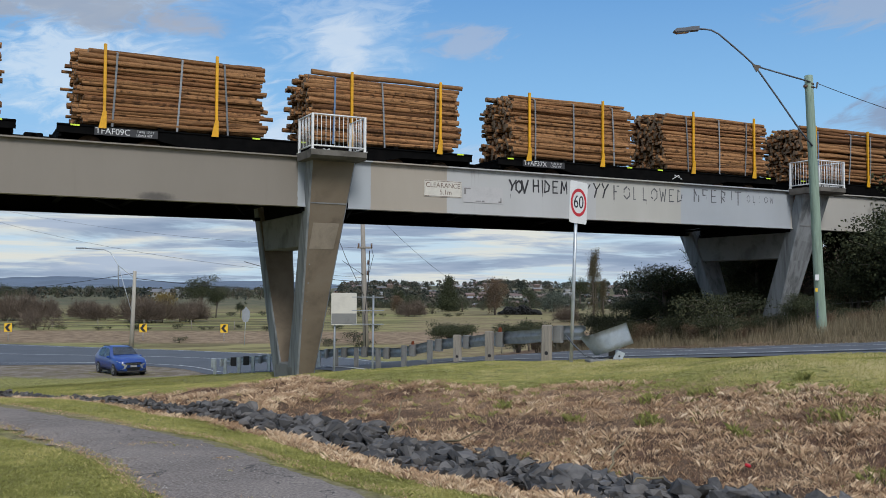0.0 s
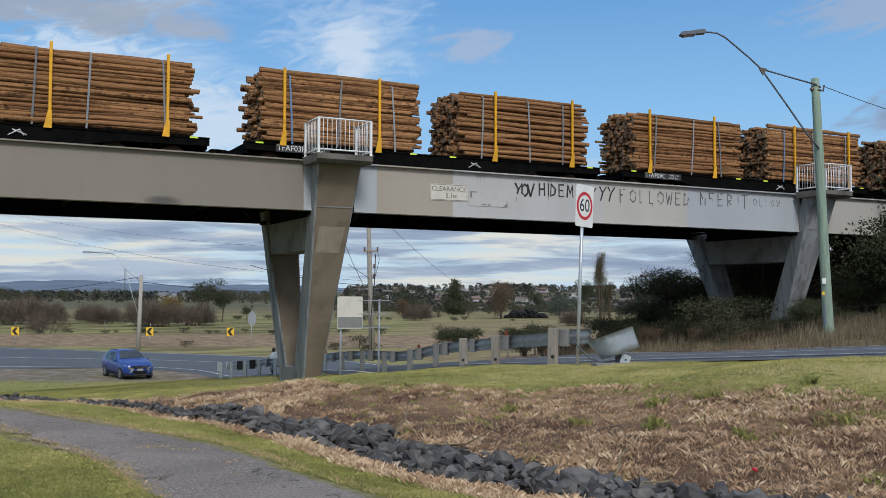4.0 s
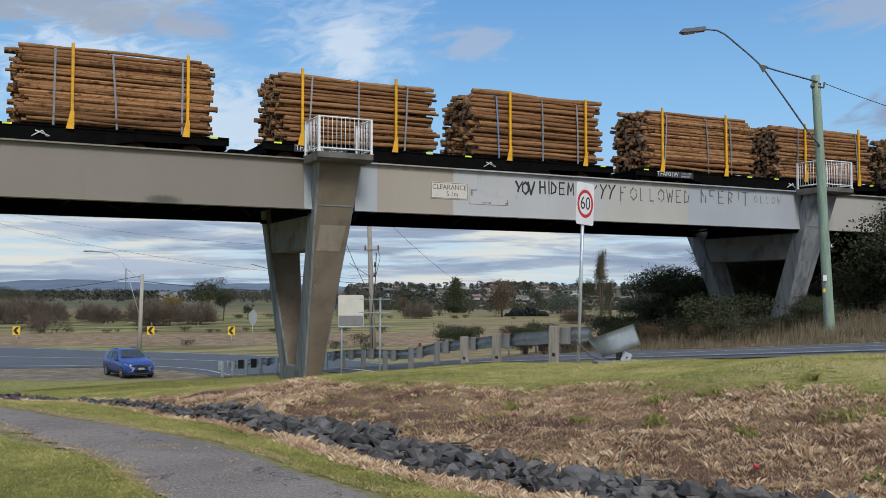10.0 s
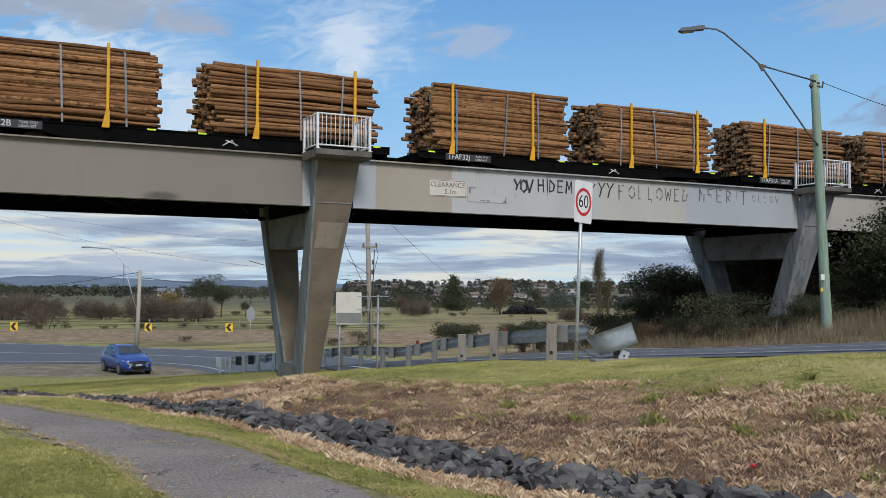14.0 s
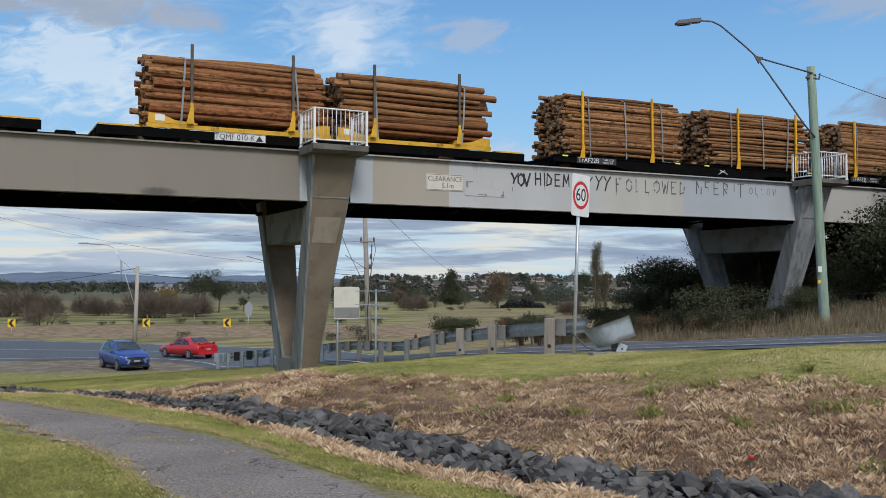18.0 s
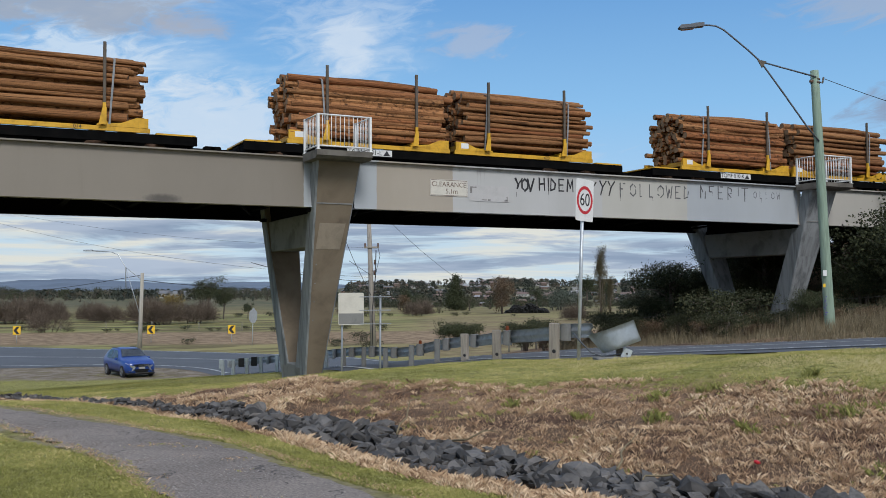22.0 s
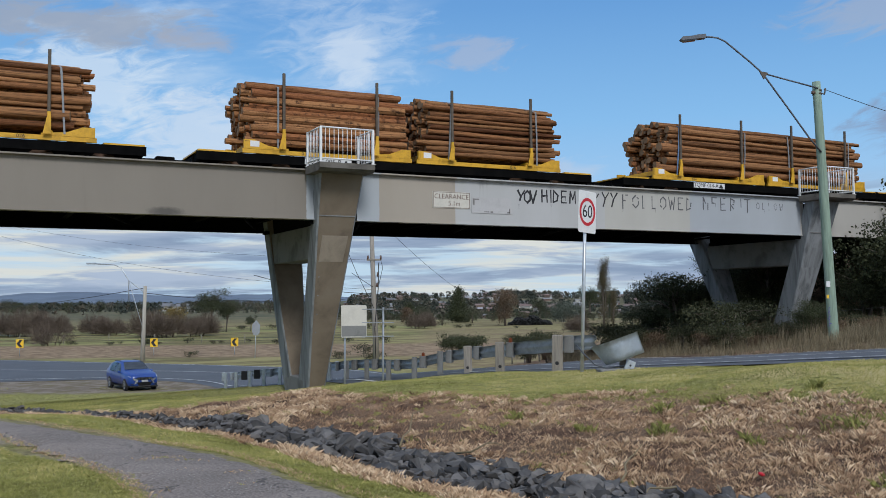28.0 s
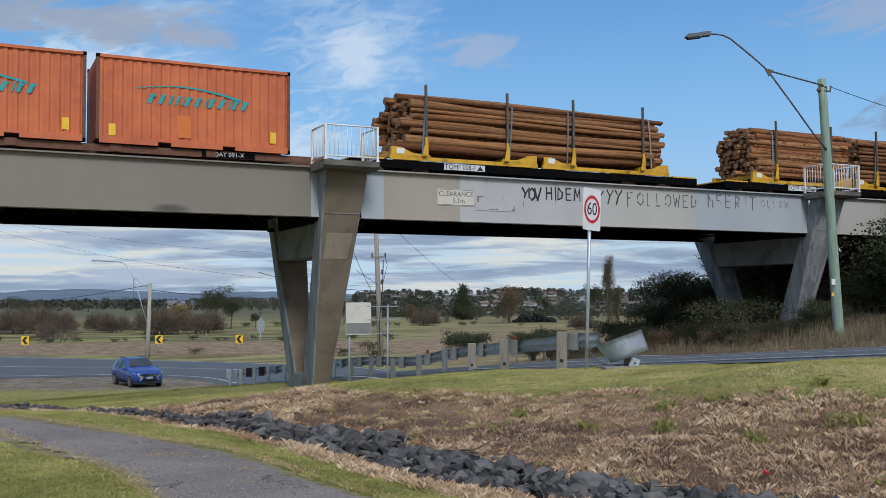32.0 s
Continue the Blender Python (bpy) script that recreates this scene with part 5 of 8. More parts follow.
def make_bullnose():
    """The bent sheet at the rail's end, on its broken post."""
    x, y = W(3.5, 19.3)
    t = thing("crash_terminal", pose(x, y, 0.58, 0, 0, -26.8), "bent galvanised guard rail end terminal on a broken post", "rail terminal")
    bm = bmesh.new()
    tilt = pose(0, 0, 0.02, -3, -19, 0)
    plan = [(-0.36, 0.36), (-0.42, 0.2), (-0.4, 0.03), (-0.31, -0.1), (-0.19, -0.18), (-0.05, -0.2), (0.12, -0.18), (0.28, -0.13), (0.45, -0.05)]
    rows = []
    for k in range(33):
        p = line_at(plan, min(k / 4, len(plan) - 1.001))
        lean = 0.09 * smooth(0.1, -0.45, p.x)
        rows.append([bm.verts.new(tilt @ Vector((p.x + lean * (0.5 - j / 4) * 2, p.y + 0.006 * math.sin(9 * p.x + 2 * j), -0.22 + 0.44 * j / 4))) for j in range(5)])
    for a, b in zip(rows, rows[1:]):
        for j in range(4):
            f = bm.faces.new((a[j], b[j], b[j + 1], a[j + 1]))
            f.smooth = True
    bmesh.ops.solidify(bm, geom=bm.faces[:], thickness=0.006)
    part("bent_sheet", bm, M["zinc"], t)
    low = float(lie(3.6, 19.4)) - 0.58
    bm = bmesh.new()
    box(bm, 0.02, 0.14, 0.02, 0.14, low - 0.1, -0.12, 0.012)
    part("post_stub", bm, M["dark_stake"], t, "dark broken post stub")
    bm = bmesh.new()
    box(bm, -0.09, 0.09, -0.02, 0.02, -0.1, 0.1, 0.01)
    tube(bm, [(0, -0.035, 0), (0, -0.02, 0)], 0.04, 10)
    b = part("anchor_plate", bm, M["zinc"], t, "pale square anchor plate")
    b.matrix_basis = pose(0.2, -0.06, -0.3, 0, 24, 0)
    bm = bmesh.new()
    tube(bm, [(0, -0.042, 0), (0, -0.03, 0)], 0.022, 8)
    part("bolt_head", bm, M["ink"], b)
    bm = bmesh.new()
    tube(bm, [(-0.82, 0.3, 0.1), (-0.72, 0.1, -0.05), (-0.5, 0.0, -0.28), (-0.25, 0.0, -0.36), (0.15, 0.0, -0.3)], 0.016, 6)
    part("cable", bm, M["lamp_grey"], t, "loose steel cable")
    bm = bmesh.new()
    box(bm, -0.45, 0.35, -0.2, 0.15, low - 0.05, low + 0.045, 0.02, pose(0, 0, 0, 0, 0, 8))
    part("footing", bm, M["concrete_grey"], t, "broken concrete footing")


def disc(bm, r0, r1, y, n=40):
    """A flat ring in the xz plane."""
    a = [bm.verts.new((r0 * math.cos(k * math.tau / n), y, r0 * math.sin(k * math.tau / n))) for k in range(n)]
    b = [bm.verts.new((r1 * math.cos(k * math.tau / n), y, r1 * math.sin(k * math.tau / n))) for k in range(n)]
    for k in range(n):
        bm.faces.new((a[k], a[(k + 1) % n], b[(k + 1) % n], b[k]))
    bmesh.ops.recalc_face_normals(bm, faces=bm.faces)


def rounded(bm, w, h, r, y0, y1, n=6):
    pts = []
    for cx, cz, a0 in ((w / 2 - r, h / 2 - r, 0), (-w / 2 + r, h / 2 - r, 90), (-w / 2 + r, -h / 2 + r, 180), (w / 2 - r, -h / 2 + r, 270)):
        for k in range(n + 1):
            a = radians(a0 + 90 * k / n)
            pts.append((cx + r * math.cos(a), cz + r * math.sin(a)))
    prism(bm, pts, 1, y0, y1)


def make_speed_sign():
    s = thing("speed_sign", Matrix.Translation(G(2.77, 19.5)) @ pose(0, 0, 0, 0.6, 2.1, 0), "white speed limit sign with a red ring on a grey post", "road sign")
    bm = bmesh.new()
    tube(bm, [(0, 0, -0.3), (0, 0, 3.7)], 0.035, 12)
    part("post", bm, M["galv"], s)
    face = pose(0, 0, 3.27, 0, 0, 48 - 26.8)
    bm = bmesh.new()
    rounded(bm, 0.64, 0.86, 0.05, -0.052, -0.046)
    pl = part("plate", bm, M["white_sign"], s, "white sign plate")
    pl.matrix_basis = face
    bm = bmesh.new()
    disc(bm, 0.222, 0.288, -0.0545)
    rg = part("red_ring", bm, M["red_sign"], pl, "red ring")
    letters("60", 0.37, M["ink"], pl, Matrix.Translation((0, -0.055, 0.0)), "numerals")
    for z in (-0.25, 0.25):
        bm = bmesh.new()
        box(bm, -0.3, 0.3, -0.046, -0.03, z - 0.02, z + 0.02)
        part("stiffener", bm, M["galv"], pl)


def make_back_sign():
    """A sign panel seen from behind, with three bars that run past it to a second post."""
    base = G(-2.95, 28.0)
    s = thing("sign_frame", Matrix.Translation(base) @ pose(0, 0, 0, 0, 0, -26.8), "grey road sign panel on two galvanised posts", "road sign")
    for x, z in ((0.0, 2.55), (1.12, 2.5)):
        bm = bmesh.new()
        tube(bm, [(x, 0, -0.5), (x + 0.02, 0, z)], 0.03, 10)
        part("post", bm, M["sign_back"], s)
    for z in (1.66, 2.06, 2.45):
        bm = bmesh.new()
        box(bm, 0.05, 1.45, -0.05, -0.03, z - 0.012, z + 0.012)
        part("bar", bm, M["sign_back"], s)
    bm = bmesh.new()
    rounded(bm, 0.74, 0.94, 0.04, -0.075, -0.066)
    p = part("panel", bm, M["cream_sign"], s, "pale sign panel with a grey lower band")
    p.matrix_basis = pose(0.28, 0, 2.1, 0, 0, 6)
    bm = bmesh.new()
    box(bm, -0.36, 0.36, -0.078, -0.0755, -0.44, -0.13)
    part("grey_band", bm, M["concrete_grey"], p, "scuffed grey band")


def make_chevron(u, d):
    s = thing("chevron_sign", Matrix.Translation(G(u, d)) @ pose(0, 0, 0, 0, 0, -26.8 + 14) @ Matrix.Scale(0.84, 4), "yellow and black chevron curve marker on a post", "road sign", "chevron signs along the bend")
    bm = bmesh.new()
    tube(bm, [(0, 0, -0.3), (0, 0, 1.9)], 0.04, 8)
    part("post", bm, M["galv"], s)
    bm = bmesh.new()
    rounded(bm, 0.82, 0.98, 0.05, -0.07, -0.05)
    p = part("plate", bm, M["yellow_sign"], s, "yellow plate")
    p.location.z = 1.45
    bm = bmesh.new()
    prism(bm, [(0.3, 0.42), (-0.02, 0.42), (-0.34, 0.0), (-0.02, -0.42), (0.3, -0.42), (0.0, 0.0)], 1, -0.076, -0.0715)
    part("chevron", bm, M["ink"], p, "black chevron")


def make_diamond_back():
    s = thing("warning_sign", Matrix.Translation(G(-17.1, 86)) @ pose(0, 0, 0, 0, 2, -26.8 + 20) @ Matrix.Diagonal((0.7, 0.7, 1.0, 1)), "back of a diamond warning sign on a post", "road sign")
    bm = bmesh.new()
    tube(bm, [(0, 0, -0.3), (0, 0, 3.3)], 0.045, 8)
    part("post", bm, M["galv"], s)
    bm = bmesh.new()
    prism(bm, [(0.0, 0.62), (0.5, 0.2), (0.5, -0.45), (0.25, -0.75), (-0.25, -0.75), (-0.5, -0.45), (-0.5, 0.2)], 1, -0.06, -0.05)
    p = part("plate", bm, M["sign_back"], s)
    p.location.z = 2.8


M["cream_sign"] = surface("cream_sign", (0.56, 0.53, 0.46), 0.85, 4, 0.6, relief=0.0)
M["sign_back"] = surface("sign_back", (0.3, 0.32, 0.34), 0.8, 4, 0.5, metal=0.3, relief=0.0)
M["amber"] = surface("amber", (0.14, 0.035, 0.01), 0.8, 5, 0.3, relief=0.0)
make_guardrail()
make_bullnose()
make_speed_sign()
make_back_sign()
for u, d in ((-28.0, 92), (-20.25, 92), (-40.9, 92)):
    make_chevron(u, d)
make_diamond_back()


# ---- the girder's signs and painted words ----
def make_girder_signs():
    s = thing("clearance_sign", pose(14.85, 28.8, 5.0), "cream clearance sign with brown lettering on the girder", "sign")
    s.location.z = 5.03
    bm = bmesh.new()
    rounded(bm, 1.44, 0.56, 0.03, -0.02, -0.006)
    p = part("plate", bm, M["cream_sign"], s)
    bm = bmesh.new()
    for x0, x1, z0, z1 in ((-0.7, 0.7, 0.25, 0.265), (-0.7, 0.7, -0.265, -0.25), (-0.7, -0.685, -0.265, 0.265), (0.685, 0.7, -0.265, 0.265)):
        box(bm, x0, x1, -0.023, -0.0205, z0, z1)
    part("border", bm, M["brown_ink"], p)
    letters("CLEARANCE", 0.235, M["brown_ink"], p, Matrix.Translation((0, -0.0225, 0.11)))
    letters("5.1m", 0.235, M["brown_ink"], p, Matrix.Translation((0.1, -0.0225, -0.12)))
    s = thing("blank_sign", pose(16.42, 28.8, 4.9), "faded blank board with scraps of paint on the girder", "sign")
    bm = bmesh.new()
    rounded(bm, 1.6, 0.56, 0.02, -0.018, -0.006)
    p = part("plate", bm, M["blank_sign"], s)
    bm = bmesh.new()
    for a, b, c, e in ((-0.75, -0.68, 0.0, 0.22), (-0.7, -0.5, 0.18, 0.22), (-0.3, -0.1, -0.24, -0.21), (-0.05, 0.05, -0.25, -0.2), (0.62, 0.74, -0.25, -0.2), (0.7, 0.74, -0.25, -0.08)):
        box(bm, a, b, -0.0205, -0.0185, c, e)
    part("paint_scraps", bm, M["blank_scrap"], p)


STROKES = {
    "Y": [[(0, 1), (0.35, 0.5)], [(0.8, 1), (0.35, 0.5), (0.1, -0.15)]], "O": [[(0.4, 1), (0.05, 0.75), (0.05, 0.25), (0.4, 0), (0.75, 0.25), (0.75, 0.75), (0.4, 1)]],
    "U": [[(0.1, 1), (0.1, 0.2), (0.4, 0), (0.7, 0.2), (0.7, 1)]], "H": [[(0, 1), (0, 0)], [(0.6, 1), (0.65, 0)], [(0, 0.5), (0.65, 0.55)]], "A": [[(0, 0), (0.2, 1), (0.65, 0)], [(0.1, 0.4), (0.5, 0.4)]],
    "I": [[(0.2, 1), (0.22, 0)]], "D": [[(0, 0), (0.05, 1), (0.6, 0.6), (0.5, 0.15), (0, 0)]], "E": [[(0.6, 1), (0, 1), (0, 0), (0.6, 0)], [(0, 0.5), (0.5, 0.52)]],
    "N": [[(0, 0), (0, 1), (0.6, 0), (0.65, 1)]], "M": [[(0, 0), (0.1, 1), (0.4, 0.3), (0.7, 1), (0.75, 0)]], "P": [[(0, -0.1), (0, 1), (0.55, 0.85), (0.5, 0.5), (0, 0.45)]], "L": [[(0.1, 1), (0.1, 0), (0.5, 0)]],
    "W": [[(0, 1), (0.2, 0), (0.4, 0.7), (0.6, 0), (0.8, 1)]], "F": [[(0.6, 1), (0, 1), (0, -0.1)], [(0, 0.55), (0.45, 0.55)]], "R": [[(0, 0), (0, 1), (0.5, 0.85), (0.45, 0.5), (0, 0.5), (0.6, 0)]], "T": [[(0, 1), (0.8, 1)], [(0.4, 1), (0.4, -0.1)]], "V": [[(0, 1), (0.35, 0), (0.8, 1.05)]],
}


def brush(text, x, z, size, gap, mat, weight, fade, seed):
    """Hand painted capitals on the girder, one part each; fade: the share of each stroke that has flaked off."""
    rnd = random.Random(seed)
    for ch in text:
        if ch != " ":
            bm = bmesh.new()
            for line in STROKES[ch]:
                for (a, b), (c, e) in zip(line, line[1:]):
                    if rnd.random() < fade:
                        k = rnd.uniform(0.3, 0.7)
                        c, e = a + (c - a) * k, b + (e - b) * k
                    p, q = Vector((x + a * size * 0.8, z + b * size)), Vector((x + c * size * 0.8, z + e * size))
                    t = (q - p).normalized() * weight * 0.4
                    s = Vector((-t.y, t.x)).normalized() * weight * rnd.uniform(0.38, 0.6)
                    pts = [p - t + s, p - t - s, q + t - s * 0.8, q + t + s * 0.8]
                    vs = [bm.verts.new((v.x, 28.7965 - 0.0003 * rnd.random(), v.y)) for v in pts]
                    bm.faces.new(vs)
                if rnd.random() < 0.3:
                    a, b = line[-1]
                    vs = [bm.verts.new((x + a * size * 0.8 + dx, 28.796, z + b * size + dz)) for dx, dz in ((-0.008, 0), (0.008, 0), (0.004, -0.16), (-0.004, -0.16))]
                    bm.faces.new(vs)
            if bm.faces:
                part("painted_letter", bm, mat, GRAFFITI)
            else:
                bm.free()
        x += gap * size * (0.55 if ch in "I " else 1.0) * rnd.uniform(0.92, 1.08)


M["brown_ink"] = surface("brown_ink", (0.12, 0.07, 0.05), 0.85, 4, 0.6, relief=0.0)
M["blank_sign"] = surface("blank_sign", (0.43, 0.42, 0.41), 0.85, 2, 0.6, relief=0.05)
M["blank_scrap"] = surface("blank_scrap", (0.2, 0.19, 0.18), 0.7, 9, 0.8, relief=0.0)
M["faded_ink"] = surface("faded_ink", (0.1, 0.1, 0.105), 0.8, 6, 0.8, relief=0.0)
make_girder_signs()
GRAFFITI = thing("graffiti", pose(0, 0, 0), "flaking black hand-painted words on the pale girder", "graffiti")
brush("YOV", 17.5, 5.06, 0.42, 0.6, M["ink"], 0.075, 0.1, 1)
brush("HIDEM", 18.5, 5.12, 0.42, 0.8, M["ink"], 0.062, 0.12, 2)
brush("Y", 20.72, 5.1, 0.4, 0.95, M["ink"], 0.06, 0.2, 7)
brush("YY", 21.15, 5.12, 0.44, 0.85, M["ink"], 0.062, 0.15, 3)
brush("FOLLOWED", 22.08, 5.06, 0.46, 0.95, M["faded_ink"], 0.052, 0.4, 4)
brush("NFERIT", 26.0, 5.12, 0.48, 1.0, M["faded_ink"], 0.052, 0.35, 5)
brush("OLLOW", 28.8, 5.22, 0.27, 1.2, M["faded_ink"], 0.026, 0.6, 6)


# ---- poles, lamps and wires ----
def place(px, py, depth):
    """A spot by its offset to the right and up at a distance ahead, in the plan's own axes."""
    x, y = W(px, depth)
    return Vector((x, y, py))


def make_street_lamp():
    base = G(12.99, 32.4)
    s = thing("street_lamp", Matrix.Translation(base) @ pose(0, 0, 0, 0, 0, -26.846), "green treated timber power pole with a street lamp arm", "street lamp")
    bm = bmesh.new()
    pts = [(0.18 - 0.39 * k, 0.02 * math.sin(5 * k), -0.6 + 9.55 * k) for k in (0, 0.07, 0.2, 0.35, 0.5, 0.65, 0.8, 0.92, 1.0)]
    tube(bm, pts, [0.185, 0.178, 0.17, 0.164, 0.158, 0.152, 0.146, 0.14, 0.136], 16)
    part("pole", bm, M["timber_green"], s)
    bm = bmesh.new()
    tube(bm, [(-0.2, -0.16, 8.7), (-2.1, -0.16, 9.24)], 0.028, 8)
    part("arm", bm, M["lamp_grey"], s)
    bm = bmesh.new()
    tube(bm, [(-0.16, -0.17, 6.5), (-0.56, -0.17, 7.0), (-1.3, -0.17, 8.09), (-2.1, -0.17, 9.24), (-2.5, -0.17, 9.62), (-3.08, -0.17, 10.12), (-3.34, -0.17, 10.34), (-3.6, -0.17, 10.47), (-3.85, -0.17, 10.5), (-4.1, -0.17, 10.5)], 0.03, 8)
    part("strut", bm, M["lamp_grey"], s)
    bm = bmesh.new()
    prism(bm, [(-2.2, 9.3), (-1.9, 9.24), (-2.05, 9.02)], 1, -0.2, -0.14)
    part("joint_plate", bm, M["dark_stake"], s)
    bm = bmesh.new()
    prism(bm, [(-4.02, 10.58), (-4.02, 10.45), (-4.3, 10.42), (-4.84, 10.37), (-4.88, 10.42), (-4.8, 10.5), (-4.5, 10.52), (-4.3, 10.56)], 1, -0.3, -0.04)
    hd = part("lamp_head", bm, M["lamp_grey"], s, "grey lamp head")
    bm = bmesh.new()
    prism(bm, [(-4.3, 10.418), (-4.82, 10.368), (-4.76, 10.33), (-4.36, 10.375)], 1, -0.28, -0.07)
    part("lens", bm, M["glass_dark"], hd)
    for z, r in ((8.62, 0.17), (8.5, 0.172)):
        bm = bmesh.new()
        tube(bm, [(-0.18, 0, z), (-0.18, 0, z + 0.06)], r - 0.014, 16)
        part("band", bm, M["dark_stake"], s)
    bm = bmesh.new()
    tube(bm, [(-0.1, -0.1, 8.55), (0.02, -0.12, 8.5), (0.06, -0.12, 8.7)], 0.03, 8)
    part("wire_clamp", bm, M["dark_stake"], s)
    bm = bmesh.new()
    tube(bm, [(-0.42, -0.12, 8.56), (-0.3, -0.12, 8.56)], 0.05, 8)
    part("insulator", bm, M["insulator"], s)
    for x, z, w, h, mt in ((-0.06, 2.02, 0.13, 0.2, M["white_sign"]), (-0.09, 1.6, 0.08, 0.12, M["yellow_sign"])):
        bm = bmesh.new()
        box(bm, x - w / 2, x + w / 2, -0.176, -0.168, z - h / 2, z + h / 2)
        part("tag", bm, mt, s, "small faded tag")
    bm = bmesh.new()
    for k in range(9):
        w = 0.03 + 0.02 * math.sin(k * 2.3)
        box(bm, -w, w, -0.006, 0.006, -0.012, 0.012, 0, pose(-0.06 + 0.02 * math.sin(k * 1.7), -0.178, 0.62 + 0.075 * k, 0, 50 * math.sin(k * 2.9), 0))
    part("scribble", bm, surface("violet_ink", (0.12, 0.1, 0.3), 0.8, 8, 0.8, relief=0.0), s, "violet and white scrawl")
    return base


def sag(a, b, drop, n=14):
    return [a.lerp(b, k / n) - Vector((0, 0, drop * 4 * (k / n) * (1 - k / n))) for k in range(n + 1)]


def wire(a, b, drop, r=0.012):
    bm = bmesh.new()
    tube(bm, sag(a, b, drop), r, 4)
    tagged(part("overhead_wire", bm, M["wire"]), "dark sagging overhead power wire", "power line", "power lines", "structure")


def make_far_lamp():
    base = G(-26.1, 82.5)
    s = thing("street_lamp", Matrix.Translation(base) @ pose(0, 0, 0, 0, 0, -26.846), "pale timber pole with a curved street lamp arm beside the road", "street lamp")
    bm = bmesh.new()
    tube(bm, [(0, 0, -0.4), (0.1, 0, 3), (0.2, 0, 6.5)], [0.2, 0.17, 0.14], 10)
    part("pole", bm, M["timber_pale"], s)
    bm = bmesh.new()
    tube(bm, [(-0.1, 0, 1.8 + 0.4), (-1.2, 0, 5.2), (-1.25, 0, 7.0), (-1.9, 0, 8.1), (-2.5, 0, 8.35), (-4.2, 0, 8.45)][1:], 0.05, 6)
    tube(bm, [(0.18, 0, 5.9), (-1.25, 0, 7.0)], 0.045, 6)
    tube(bm, [(0.1, 0, 2.6), (-1.25, 0, 7.0)], 0.03, 6)
    part("arm", bm, M["galv"], s)
    bm = bmesh.new()
    box(bm, -4.9, -4.1, -0.15, 0.15, 8.4, 8.55, 0.04)
    part("lamp_head", bm, M["galv"], s)
    return base + Vector((0, 0, 6.3))


def make_utility_pole():
    base = G(-5.3, 74)
    s = thing("utility_pole", Matrix.Translation(base) @ pose(0, 0, 0, 0, 0, -26.846), "grey timber utility pole with insulators and cables", "utility pole")
    bm = bmesh.new()
    tube(bm, [(0, 0, -0.4), (-0.2, 0, 5), (-0.42, 0, 12)], [0.24, 0.2, 0.16], 12)
    part("pole", bm, M["timber_grey"], s)
    for x0, x1, z in ((-0.75, 0.4, 8.15), (-1.4, -0.2, 11.2)):
        bm = bmesh.new()
        box(bm, x0, x1, -0.22, -0.1, z, z + 0.15, 0.01)
        part("cross_arm", bm, M["wood_grey"], s)
    for x, z in ((0.35, 8.3), (-0.65, 8.3), (-1.3, 11.35), (0.1, 7.0), (0.05, 6.2)):
        bm = bmesh.new()
        tube(bm, [(x, -0.16, z - 0.1), (x, -0.16, z + 0.25)], 0.07, 8)
        part("insulator", bm, M["insulator"], s)
    for pts, r in (([(-0.05, -0.2, 0), (-0.12, -0.22, 3), (0.15, -0.2, 6), (0.2, -0.2, 8)], 0.04), ([(0.35, -0.2, 8.2), (0.5, -0.2, 7.6), (0.2, -0.2, 6.3)], 0.02), ([(-0.2, -0.2, 4.5), (-1.6, -0.2, 7.4), (-3.4, -0.2, 11.8)], 0.022), ([(-0.25, -0.2, 6.1), (-1.9, -0.2, 7.2)], 0.022)):
        bm = bmesh.new()
        tube(bm, pts, r, 5)
        part("cable", bm, M["wire"], s)
    return base


lamp_base = make_street_lamp()
top1 = lamp_base + Vector((*W(0.06, 0), 8.7))
wire(top1, place(28, 7.9, 42), 0.35)
far_top = make_far_lamp()
up_base = make_utility_pole()
arm = up_base + Vector((*W(-0.4, 0), 11.3))
wire(far_top, place(-70, 1.2, 130), 0.7, 0.03)
wire(far_top + Vector((0, 0, -0.4)), place(-8, 2.4, 120), 0.8, 0.03)
wire(up_base + Vector((*W(-0.3, 0), 5.9)), place(-60, 11.4, 120), 1.2, 0.014)
wire(up_base + Vector((*W(-0.3, 0), 8.2)), place(-62, 13.2, 118), 1.2, 0.012)
wire(place(-5.5, 8.3, 74), place(3, 2.4, 130), 0.5, 0.016)
wire(up_base + Vector((*W(-0.3, 0), 5.6)), place(-14, 3.6, 70), 0.3, 0.03)

# ---- vehicles: x ahead, y to the car's left, z up from the road ----
def paint(name, c):
    m, nt, b = nodes(name)
    n = noise_node(nt, 2.5, 4, 0.6)
    nt.links.new(ramp(nt, n, [(0.3, tuple(x * 0.9 for x in c)), (0.7, c)]), b.inputs["Base Color"])
    b.inputs["Roughness"].default_value = 0.32
    b.inputs["Coat Weight"].default_value = 0.4
    b.inputs["Coat Roughness"].default_value = 0.06
    return m


M["blue_paint"] = paint("blue_paint", (0.01, 0.05, 0.25))
M["white_paint"] = paint("white_paint", (0.7, 0.71, 0.71))
M["red_paint"] = paint("red_paint", (0.5, 0.012, 0.016))
M["black_trim"] = surface("black_trim", (0.02, 0.02, 0.021), 0.8, 6, 0.6, relief=0.0)
M["alloy"] = surface("alloy", (0.45, 0.46, 0.47), 0.6, 8, 0.3, metal=0.8, relief=0.0)
M["car_glass"] = glass("car_glass", (0.035, 0.042, 0.048))
M["car_glass"].node_tree.nodes["Principled BSDF"].inputs["IOR"].default_value = 2.4
M["lamp_clear"] = glass("lamp_clear", (0.8, 0.82, 0.85), 0.1)
